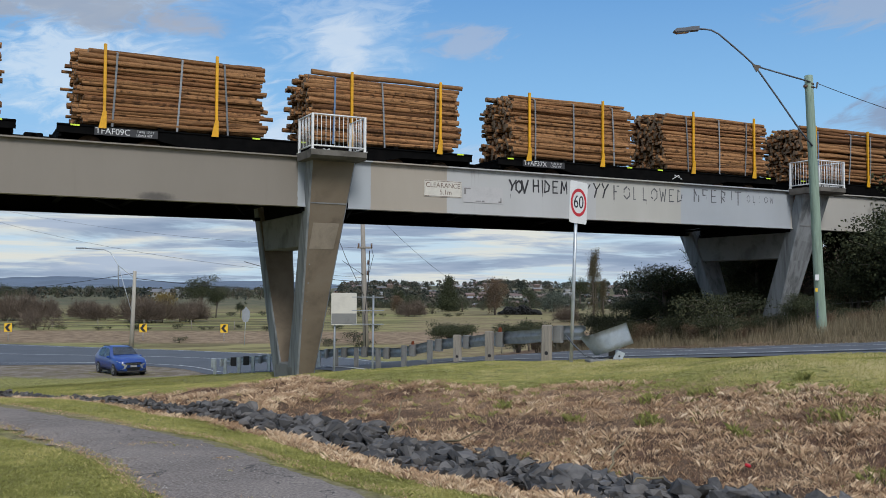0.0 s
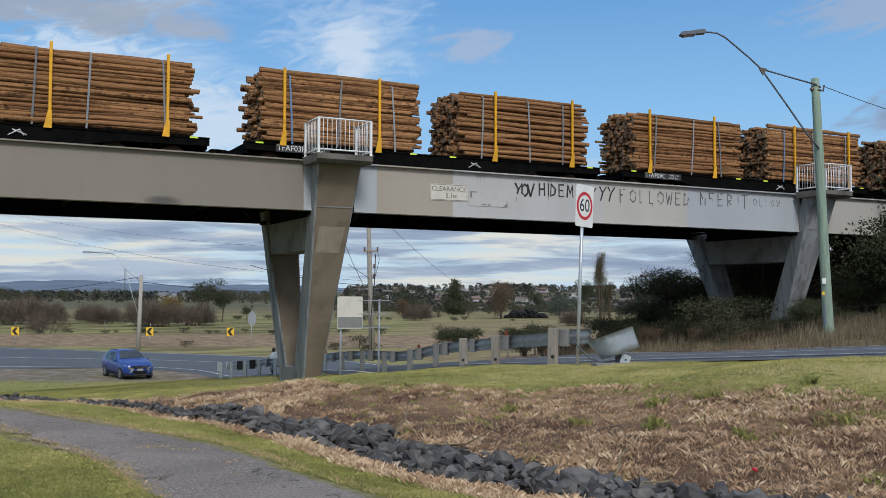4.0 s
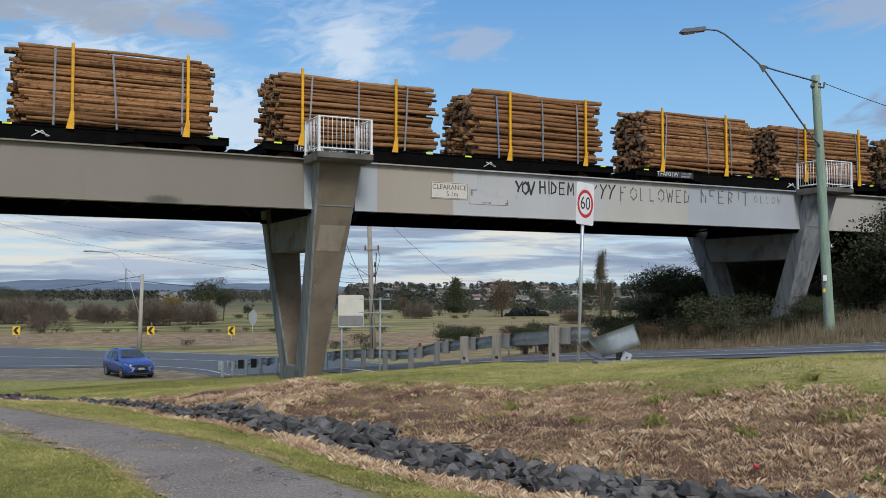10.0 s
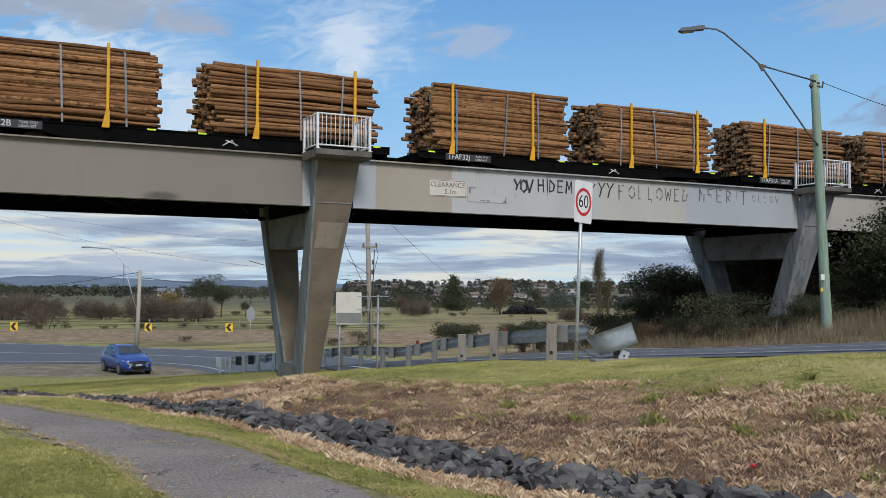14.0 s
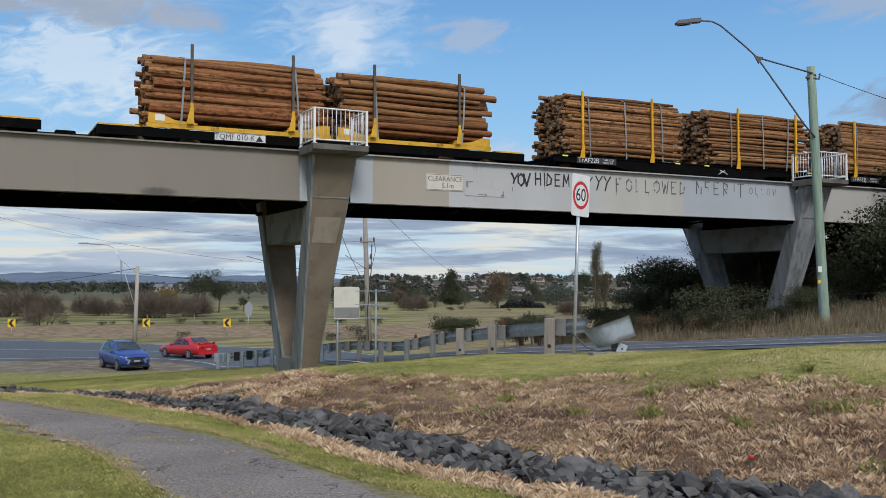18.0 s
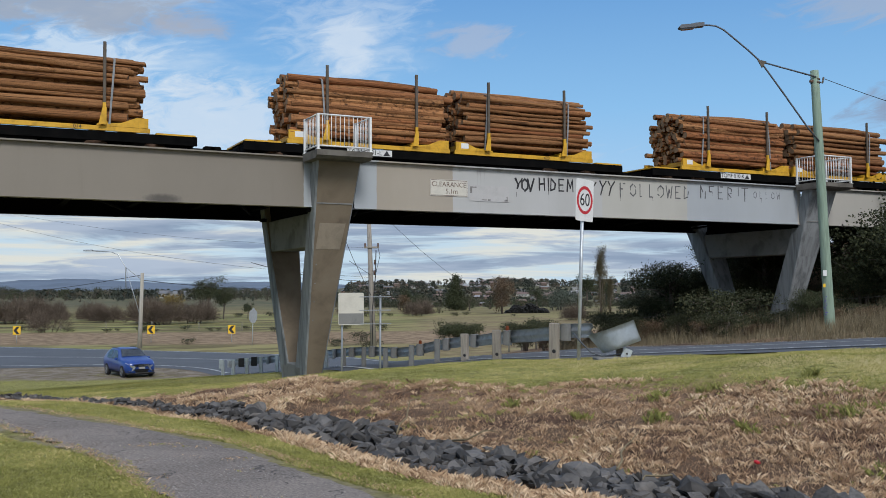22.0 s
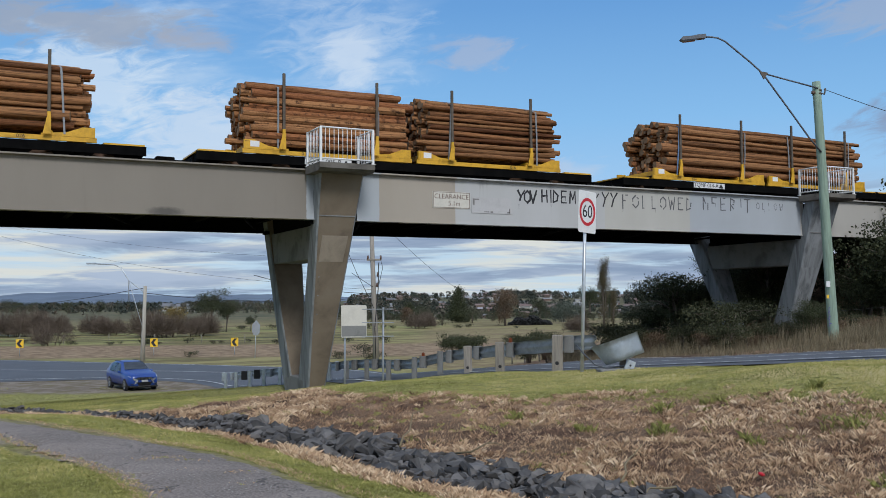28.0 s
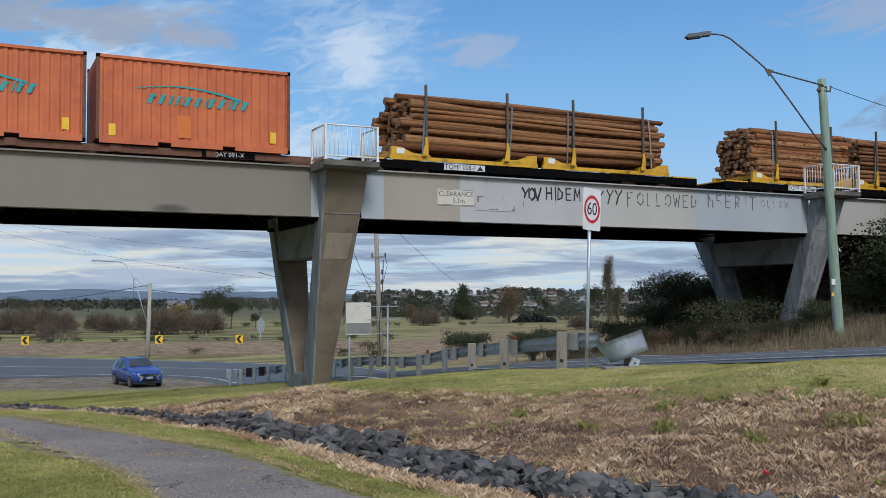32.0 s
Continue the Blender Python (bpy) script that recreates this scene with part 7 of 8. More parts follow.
def toned_material(name, stops, rough=0.85):
    """Leaves or blades whose colour follows their clump's tone, each a little different."""
    m, nt, b = nodes(name)
    geo, at = nt.nodes.new("ShaderNodeNewGeometry"), nt.nodes.new("ShaderNodeAttribute")
    at.attribute_name = "tone"
    k = calc(nt, "ADD", calc(nt, "MULTIPLY", at.outputs["Fac"], 0.75), calc(nt, "MULTIPLY", geo.outputs["Random Per Island"], 0.25))
    nt.links.new(ramp(nt, k, stops), b.inputs["Base Color"])
    b.inputs["Roughness"].default_value = rough
    b.inputs["Specular IOR Level"].default_value = 0.2
    return m


M["leaf_dark"] = leaf_material("leaf_dark", (0.042, 0.052, 0.024), (0.1, 0.108, 0.048))
M["leaf_poplar"] = leaf_material("leaf_poplar", (0.1, 0.085, 0.045), (0.17, 0.14, 0.075))
M["leaf_olive"] = leaf_material("leaf_olive", (0.045, 0.052, 0.024), (0.085, 0.086, 0.042))
M["leaf_grey"] = leaf_material("leaf_grey", (0.09, 0.11, 0.085), (0.15, 0.17, 0.13))
M["leaf_gold"] = leaf_material("leaf_gold", (0.2, 0.14, 0.04), (0.26, 0.2, 0.07))
M["leaf_brown"] = leaf_material("leaf_brown", (0.13, 0.085, 0.05), (0.2, 0.14, 0.085))
M["twig"] = leaf_material("twig", (0.12, 0.092, 0.07), (0.2, 0.155, 0.115), 0.6)
M["bark"] = surface("bark", (0.13, 0.105, 0.085), 0.6, 3, 0.95, relief=0.4, grain=10, stretch=(4, 4, 0.6))
M["dry_stalk"] = leaf_material("dry_stalk", (0.2, 0.16, 0.095), (0.32, 0.27, 0.175), 0.5)


def leaf_cloud(blobs, count, size, rnd, upright=0.0):
    """Small bent leaves in uneven clumps: blobs of (centre, radii)."""
    verts, faces = [], []
    vol = [r[0] * r[1] * r[2] for _, r in blobs]
    tot = sum(vol)
    for (c, r), v in zip(blobs, vol):
        n = int(count * v / tot)
        # twiglet centres near the surface of the clump
        for _ in range(max(1, n // 6)):
            d = Vector((rnd.gauss(0, 1), rnd.gauss(0, 1), rnd.gauss(0, 1))).normalized()
            k = rnd.random() ** 0.4
            p = Vector((c[0] + d.x * r[0] * k, c[1] + d.y * r[1] * k, c[2] + d.z * r[2] * k))
            for _ in range(6):
                q = p + Vector((rnd.gauss(0, 1), rnd.gauss(0, 1), rnd.gauss(0, 0.8))) * size * 1.5
                a = Vector((rnd.gauss(0, 1), rnd.gauss(0, 1), rnd.gauss(0, 1) + upright)).normalized() * size * rnd.uniform(0.6, 1.4)
                s = a.orthogonal().normalized()
                s = (Matrix.Rotation(rnd.uniform(0, 6.3), 3, a) @ s) * a.length * 0.33
                b = len(verts)
                verts += [q, q + a * 0.5 + s, q + a, q + a * 0.5 - s]
                faces.append((b, b + 1, b + 2, b + 3))
    return verts, faces


def raw(name, verts, faces, mat, parent=None):
    me = bpy.data.meshes.new(name)
    me.from_pydata(verts, [], faces)
    me.materials.append(mat)
    ob = new(name, me)
    ob.parent = parent
    return ob


def limbs(bm, height, spread_r, rnd, stems=1, r0=0.16, forks=6, droop=0.0):
    """Trunk and limbs; gives back the tips."""
    tips = []
    for s in range(stems):
        a0 = rnd.uniform(0, math.tau)
        lean = Vector((math.cos(a0), math.sin(a0), 0)) * (0.0 if stems == 1 else spread_r * 0.35)
        top = Vector((0, 0, height * 0.7)) + lean
        mid = top * 0.5 + Vector((rnd.uniform(-0.1, 0.1), rnd.uniform(-0.1, 0.1), 0)) * height * 0.3
        tube(bm, [Vector((0, 0, -0.3)) + lean * 0.15, mid, top], [r0, r0 * 0.7, r0 * 0.3], 7)
        for f in range(forks):
            k = rnd.uniform(0.35, 1.0)
            p = mid.lerp(top, (k - 0.35) / 0.65) if k > 0.35 else mid
            a = rnd.uniform(0, math.tau)
            q = p + Vector((math.cos(a) * spread_r * rnd.uniform(0.5, 1), math.sin(a) * spread_r * rnd.uniform(0.5, 1), height * rnd.uniform(0.08, 0.3)))
            tube(bm, [p, p.lerp(q, 0.5) + Vector((0, 0, 0.06 * height)), q], [r0 * 0.35, r0 * 0.22, r0 * 0.08], 5)
            tips.append(q)
        tips.append(top)
    return tips


def leafy(name, label, category, height, width, mat, seed, leaves=2500, leaf=0.16, stems=1, group="", clumps=9, low=0.25, trunk=None):
    """A tree or bush with its foot at the origin."""
    rnd = random.Random(seed)
    t = thing(name, pose(0, 0, 0), label, category, group)
    bm = bmesh.new()
    tips = limbs(bm, height, width * 0.4, rnd, stems, trunk or 0.035 * height, 5)
    part("trunk", bm, M["bark"], t)
    blobs = []
    for q in tips:
        blobs.append(((q.x, q.y, q.z), (width * rnd.uniform(0.13, 0.24), width * rnd.uniform(0.13, 0.24), height * rnd.uniform(0.07, 0.15))))
    for _ in range(clumps):
        a, k = rnd.uniform(0, math.tau), rnd.uniform(0.2, 0.95)
        z = height * rnd.uniform(low, 0.86)
        w = width * 0.5 * (1 - 0.55 * abs(z / height - 0.5))
        blobs.append(((math.cos(a) * w * k * 0.75, math.sin(a) * w * k * 0.75, z), (width * rnd.uniform(0.12, 0.24), width * rnd.uniform(0.12, 0.24), height * rnd.uniform(0.08, 0.16))))
    v, f = leaf_cloud(blobs, leaves, leaf, rnd)
    raw("crown", v, f, mat, t)
    return t


def bare(name, label, category, height, width, seed, twigs=420, mat=None, group="", stems=5):
    """A leafless dome of fine twigs that fan out from the foot."""
    rnd = random.Random(seed)
    t = thing(name, pose(0, 0, 0), label, category, group)
    verts, faces = [], []

    def twig(p, q, w):
        m = p.lerp(q, 0.5) + Vector((rnd.gauss(0, 1), rnd.gauss(0, 1), rnd.gauss(0, 0.5))) * 0.06 * (q - p).length
        s = (q - p).cross(Vector((rnd.gauss(0, 1), rnd.gauss(0, 1), 0.3))).normalized() * w
        b = len(verts)
        verts.extend([p - s, p + s, m + s * 0.7, m - s * 0.7, q])
        faces.extend([(b, b + 1, b + 2, b + 3), (b + 3, b + 2, b + 4)])
        return m

    lobes = []
    for k in range(stems):
        bm = bmesh.new()
        a, r = rnd.uniform(0, math.tau), rnd.uniform(0.1, 0.34) * width
        foot = Vector((math.cos(a) * r * 0.5, math.sin(a) * r * 0.5, -0.1))
        top = Vector((math.cos(a) * r, math.sin(a) * r, height * rnd.uniform(0.25, 0.45)))
        tube(bm, [foot, foot.lerp(top, 0.5) + Vector((0, 0, 0.05 * height)), top], [0.014 * height, 0.01 * height, 0.005 * height], 5)
        part("stem", bm, mat or M["twig"], t)
        lobes.append((foot, Vector((top.x, top.y, height * rnd.uniform(0.1, 0.2))), width * rnd.uniform(0.18, 0.3), height * rnd.uniform(0.6, 0.85)))
    for i in range(twigs):
        foot, c, rx, rz = rnd.choice(lobes)
        d = Vector((rnd.gauss(0, 1), rnd.gauss(0, 1), abs(rnd.gauss(0, 1)) * 0.9 - 0.1)).normalized()
        k0, k1 = rnd.uniform(0.1, 0.7), rnd.uniform(0.75, 1.05)
        p = c + Vector((d.x * rx * k0, d.y * rx * k0, max(-c.z, d.z * rz * k0)))
        q = c + Vector((d.x * rx * k1, d.y * rx * k1, max(-c.z * 0.6, d.z * rz * k1)))
        m = twig(p, q, 0.006 * height * rnd.uniform(0.5, 1.2))
        for _ in range(2):
            e = m + (q - p) * rnd.uniform(0.3, 0.6) + Vector((rnd.gauss(0, 1), rnd.gauss(0, 1), rnd.gauss(0, 0.6))) * 0.05 * width
            twig(m, e, 0.003 * height)
    tagged(raw("twig_mass", verts, faces, mat or M["twig"], t), kind="stuff")
    return t


def conifer(height, width, seed):
    """One dense uneven cone of needles round a straight trunk."""
    rnd = random.Random(seed)
    t = thing("conifer_tree", pose(0, 0, 0), "dark green conifer standing alone in the field", "tree")
    bm = bmesh.new()
    tube(bm, [(0, 0, -0.3), (0.05, 0, height * 0.5), (0, 0, height * 0.95)], [0.03 * height, 0.02 * height, 0.004 * height], 8)
    part("trunk", bm, M["bark"], t)
    blobs = []
    for i in range(60):
        k = rnd.random() ** 1.3
        z = height * (0.08 + 0.88 * k)
        r = width * 0.5 * (1 - k) ** 0.7 * rnd.uniform(0.2, 0.8)
        a = rnd.uniform(0, math.tau)
        s = width * rnd.uniform(0.1, 0.2) * (1.15 - 0.75 * k)
        blobs.append(((math.cos(a) * r, math.sin(a) * r, z), (s, s, height * 0.07)))
    v, f = leaf_cloud(blobs, 9000, 0.2, rnd)
    raw("crown", v, f, M["leaf_dark"], t)
    return t


def copies(first, spots, rnd, lo=0.8, hi=1.25):
    """The thing at the first spot and copies at the rest, each with its own turn and size."""
    for i, (u, d, *k) in enumerate(spots):
        s = (k[0] if k else 1.0) * rnd.uniform(lo, hi)
        ob = first if i == 0 else copy_thing(first, Matrix.Identity(4))
        ob.matrix_basis = Matrix.Translation(G(u, d)) @ Matrix.Rotation(rnd.uniform(0, 6.3), 4, "Z") @ Matrix.Diagonal((s, s, s * rnd.uniform(0.9, 1.1), 1))


rnd = random.Random(77)
# the scrub along the railway bank and the road's far side
big = leafy("bramble_bush", "large dark green bush on the railway bank", "bush", 4.2, 5.0, M["leaf_dark"], 11, 20000, 0.09, 4, "bushes on the bank", 24, 0.08)
copies(big, [(10.5, 47.8, 0.55), (11.5, 47, 0.86), (12.7, 47.4, 0.8), (9.4, 50, 0.32), (13.0, 52, 0.5), (13.5, 35.2, 0.36), (16.9, 55, 0.75), (18.7, 58, 1.1), (18.0, 60, 0.9), (17.5, 50.5, 1.15), (19.5, 46, 1.05), (18.2, 41.5, 0.62), (20.1, 40.3, 1.42), (21.3, 39.5, 1.3), (23.6, 38.0, 1.6), (22.5, 43.5, 1.6), (26, 41, 1.9), (18.6, 54, 1.2), (14.4, 50, 0.5), (14.3, 46.6, 0.55), (15.2, 47.8, 0.8), (16.0, 46.8, 0.85), (16.8, 48.5, 1.0), (21.0, 38.6, 1.25)], rnd, 0.94, 1.06)
scrub = leafy("scrub_bush", "low tangled olive green bush by the fence", "bush", 1.7, 2.6, M["leaf_olive"], 12, 7000, 0.065, 4, "scrub by the fence", 12, 0.08)
copies(scrub, [(9.5, 38.0, 0.7), (10.7, 36.6, 0.95), (11.5, 38.5, 0.6), (7.9, 42, 0.8), (13.4, 37.0, 0.5), (14.8, 38.0, 0.6), (16.4, 37.4, 0.55), (17.9, 37.2, 0.7), (6.3, 49, 0.95), (8.4, 46, 0.95), (19.2, 36.6, 0.7), (12.6, 39.8, 0.6), (4.9, 56, 1.0), (6.2, 60, 1.1), (9.2, 44, 0.95), (16.6, 40.5, 0.8), (12.3, 35.4, 0.6), (10.2, 34.6, 0.5)], rnd)
straw = leafy("dead_shrub", "brown half-dead shrub in dry grass", "shrub", 1.2, 2.1, M["leaf_brown"], 13, 4000, 0.055, 4, "dead shrubs by the road", 12, 0.05)
copies(straw, [(9.7, 35.6, 0.6), (11.2, 35.4, 0.5), (12.6, 36.0, 0.6), (14.6, 36.0, 0.6), (15.8, 35.6, 0.6), (17.2, 35.4, 0.6), (8.6, 38.6, 0.7), (13.9, 35.4, 0.4), (18.4, 35.2, 0.6), (19.8, 36.5, 0.9), (7.2, 45, 0.7), (15.4, 38.8, 0.8), (11.9, 34.9, 0.4), (5.5, 52, 0.8), (13.2, 40, 0.7)], rnd)
gorse = leafy("gorse_bush", "rounded dark green gorse bush in the field", "bush", 2.1, 4.4, M["leaf_dark"], 14, 9000, 0.12, 6, "", 26, 0.08)
copies(gorse, [(1.55, 86)], rnd, 1, 1)
pine = conifer(5.9, 4.9, 15)
copies(pine, [(3.05, 220, 1.3)], rnd, 1, 1)
gum = leafy("gum_tree", "tall open-crowned gum tree at the edge of the fields", "tree", 10, 7, M["leaf_dark"], 16, 5200, 0.24, 3, "gum trees across the plain", 7, 0.55, 0.2)
copies(gum, [(-39.5, 160, 0.8), (-37.4, 163, 0.5), (-33.8, 166, 0.3), (40, 262, 0.8), (30, 300, 0.7), (-12, 330, 0.6), (56, 330, 0.8)], rnd, 0.97, 1.05)
gold = leafy("willow_tree", "autumn gold willow at the field's edge", "tree", 4.6, 6.4, M["leaf_gold"], 17, 3400, 0.2, 3, "autumn trees", 20, 0.1)
copies(gold, [(-47.5, 168, 0.9), (-62, 200, 0.6)], rnd, 1, 1.05)
rust_tree = leafy("autumn_tree", "round brown autumn tree near the town", "tree", 7.4, 6.2, M["leaf_brown"], 18, 5200, 0.22, 2, "autumn trees", 30, 0.08)
copies(rust_tree, [(12.0, 190, 0.95), (-8.5, 210, 0.5)], rnd, 1, 1)
grey = leafy("willow_tree", "pale grey-green willow beside a yard", "tree", 5.2, 9, M["leaf_grey"], 19, 5200, 0.24, 3, "", 26, 0.06)
copies(grey, [(26.4, 215)], rnd, 0.95, 0.96)
poplar = leafy("poplar_tree", "tall narrow poplar with thin brown leaves", "tree", 11.2, 2.2, M["leaf_poplar"], 20, 8000, 0.15, 4, "poplars", 26, 0.12, 0.1)
copies(poplar, [(26.5, 160, 1.0), (28.3, 161, 0.62)], rnd, 0.97, 1.0)
thicket = bare("bare_willow", "leafless brown willow thicket on the plain", "tree", 3.9, 7.5, 21, 1900, M["twig"], "bare willows", 9)
copies(thicket, [(-72, 150, 0.95), (-66, 146, 1.05), (-61, 150, 0.85), (-82, 155, 1.0), (-52, 150, 0.8), (-44.5, 143, 0.95), (-40.5, 140, 0.95), (-37.5, 143, 0.9), (-92, 160, 1.1), (-57, 158, 0.85), (20.5, 150, 0.6), (24, 120, 0.45), (-17, 180, 0.6), (-5, 175, 0.7)], rnd, 1.15, 1.45)
lone = bare("bare_shrub", "leafless spreading shrub in the near field", "shrub", 2.7, 4.6, 22, 700, M["twig"], "bare willows", 9)
copies(lone, [(-47.4, 115, 1.25)], rnd, 1, 1)
reed = leafy("field_bush", "small dark bush in the rough field", "bush", 1.2, 3.0, M["leaf_olive"], 23, 900, 0.12, 4, "bushes in the fields", 10, 0.08)
spots = [(-15, 90, 0.4), (-23.5, 88, 0.5), (-6.2, 80, 0.75), (-9.4, 84, 0.5), (-7.8, 92, 0.8)]
for i in range(70):
    d = rnd.choice((115, 117, 119, 121, 172, 176, 180))
    spots.append((rnd.uniform(-0.5, 0.16) * d, d + rnd.uniform(-1, 1), rnd.uniform(0.25, 0.6) * (1 if d < 150 else 1.5)))
copies(reed, spots, rnd)
hedge = leafy("hedge_tree", "dark tree in the distant belt of woodland", "tree", 5, 8, M["leaf_olive"], 24, 900, 0.32, 3, "distant trees", 16, 0.06)
hedge2 = leafy("hedge_tree", "dark green tree in the distant belt of woodland", "tree", 5.6, 7, M["leaf_dark"], 25, 900, 0.32, 2, "distant trees", 16, 0.06)
spots = []
for i in range(130):
    d = rnd.uniform(430, 850)
    spots.append((rnd.uniform(-0.52, -0.02) * d, d, rnd.uniform(0.75, 1.3)))
copies(hedge, spots[:65], rnd)
copies(hedge2, spots[65:], rnd)
spots = []
for i in range(160):
    d = rnd.choice((rnd.uniform(190, 420), rnd.uniform(420, 950)))
    spots.append((rnd.uniform(-0.12, 0.3) * d, d, rnd.uniform(0.5, 0.95) if d > 420 else rnd.uniform(0.25, 0.5)))
copies(copy_thing(hedge, Matrix.Identity(4)), spots[:80], rnd)
copies(copy_thing(hedge2, Matrix.Identity(4)), spots[80:], rnd)

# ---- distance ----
# the haze of distance is put into the hills' blue-grey
M["hill"] = surface("hazy_hill", (0.13, 0.165, 0.215), 0.72, 0.006, 1.0, relief=0.0, grain=0.03, tint=(0.17, 0.205, 0.25))
M["house_white"] = surface("house_white", (0.42, 0.41, 0.38), 0.8, 0.5, 0.8, relief=0.0, vary=0.35)
M["house_brick"] = surface("house_brick", (0.2, 0.14, 0.11), 0.8, 0.5, 0.8, relief=0.0, vary=0.25)
M["roof_grey"] = surface("roof_grey", (0.2, 0.2, 0.205), 0.8, 0.5, 0.7, relief=0.0, vary=0.4)
M["roof_red"] = surface("roof_red", (0.16, 0.115, 0.1), 0.8, 0.5, 0.7, relief=0.0, vary=0.3)


def make_hills():
    bm = bmesh.new()
    cols = []
    for i in range(161):
        a = -0.62 + 1.24 * i / 160
        h = 14 + 30 * smooth(0.05, -0.42, a) + 14 * noise.noise(Vector((a * 9, 3, 0))) + 6 * noise.noise(Vector((a * 40, 1, 0))) + 2 * noise.noise(Vector((a * 160, 7, 0)))
        for_row = []
        for d, z in ((3900, h), (3700, h * 0.75), (3400, h * 0.3), (3100, -4)):
            x, y = W(a * d, d)
            for_row.append(bm.verts.new((x, y, z)))
        cols.append(for_row)
    for p, q in zip(cols, cols[1:]):
        for k in range(3):
            bm.faces.new((p[k], q[k], q[k + 1], p[k + 1]))
    bmesh.ops.recalc_face_normals(bm, faces=bm.faces)
    tagged(part("backdrop", bm, M["hill"], smooth_faces=True), "low hills on the horizon, blue-grey with painted haze", "hills", kind="structure")


def make_house(wall, roof, label, L=12, B=8, H=3.2, R=2.2):
    h = thing("house", pose(0, 0, 0), label, "house", "houses of the town")
    bm = bmesh.new()
    box(bm, -L / 2, L / 2, -B / 2, B / 2, -3, H)
    part("wall", bm, wall, h)
    bm = bmesh.new()
    prism(bm, [(-B / 2 - 0.5, H), (B / 2 + 0.5, H), (0, H + R)], 0, -L / 2 - 0.5, L / 2 + 0.5)
    part("roof", bm, roof, h)
    for x in (-L * 0.3, 0.0, L * 0.3):
        bm = bmesh.new()
        box(bm, x - 0.9, x + 0.9, -B / 2 - 0.05, -B / 2 + 0.02, 0.9, 2.3)
        part("window", bm, M["glass_dark"], h)
    return h


make_hills()
rnd = random.Random(5)
kinds = [make_house(M["house_white"], M["roof_grey"], "pale weatherboard house with a grey roof on the town hill"), make_house(M["house_white"], M["roof_red"], "white house with a red roof on the town hill", 14, 9, 3, 2.4), make_house(M["house_brick"], M["roof_grey"], "brick house with a grey roof on the town hill", 15, 8, 3, 2), make_house(M["house_brick"], M["roof_red"], "brick house with a red tiled roof on the town hill", 11, 9, 5.6, 2.2)]
spots = [[(-176, 600)], [(-50, 1020)], [(-42, 940)], [(110, 1020)]]
for i in range(170):
    d = rnd.uniform(880, 1500)
    spots[rnd.choice((0, 0, 0, 1, 1, 2, 2, 2, 3, 3))].append((rnd.uniform(-0.1, 0.3) * d, d))
for i in range(10):
    d = rnd.uniform(400, 700)
    spots[0].append((rnd.uniform(-0.45, -0.12) * d, d * 1.4))
for h, sp in zip(kinds, spots):
    for i, (u, d) in enumerate(sp):
        ob = h if i == 0 else copy_thing(h, Matrix.Identity(4))
        k = rnd.uniform(0.65, 1.0)
        ob.matrix_basis = Matrix.Translation(G(u, d)) @ Matrix.Rotation(-PSI + rnd.uniform(-0.5, 0.5), 4, "Z") @ Matrix.Diagonal((k, k, k, 1))


def make_yard():
    """A heap of old tyres by a yard."""
    rnd = random.Random(3)
    t = thing("tyre_heap", Matrix.Translation(G(17.2, 195)), "long heap of old black tyres at a yard", "tyre heap")
    verts, faces = [], []
    for i in range(420):
        x = rnd.uniform(-4.2, 4.2)
        top = 1.9 * (1 - (x / 4.6) ** 2) * (0.8 + 0.2 * math.sin(x * 2))
        c = Vector((*W(x, rnd.uniform(-1.5, 1.5)), rnd.uniform(0, max(0.2, top))))
        m = Euler((rnd.uniform(-1.2, 1.2), rnd.uniform(-1.2, 1.2), rnd.uniform(0, 6))).to_matrix()
        b = len(verts)
        for k in range(10):
            a = k * math.tau / 10
            for r, z in ((0.2, 0), (0.38, -0.11), (0.38, 0.11)):
                verts.append(c + m @ Vector((r * math.cos(a), r * math.sin(a), z)))
        for k in range(10):
            j = (k + 1) % 10
            for p, q in ((0, 1), (1, 2), (2, 0)):
                faces.append((b + 3 * k + p, b + 3 * j + p, b + 3 * j + q, b + 3 * k + q))
    tagged(raw("rubber_mass", verts, faces, M["tyre"], t), kind="stuff")


make_yard()


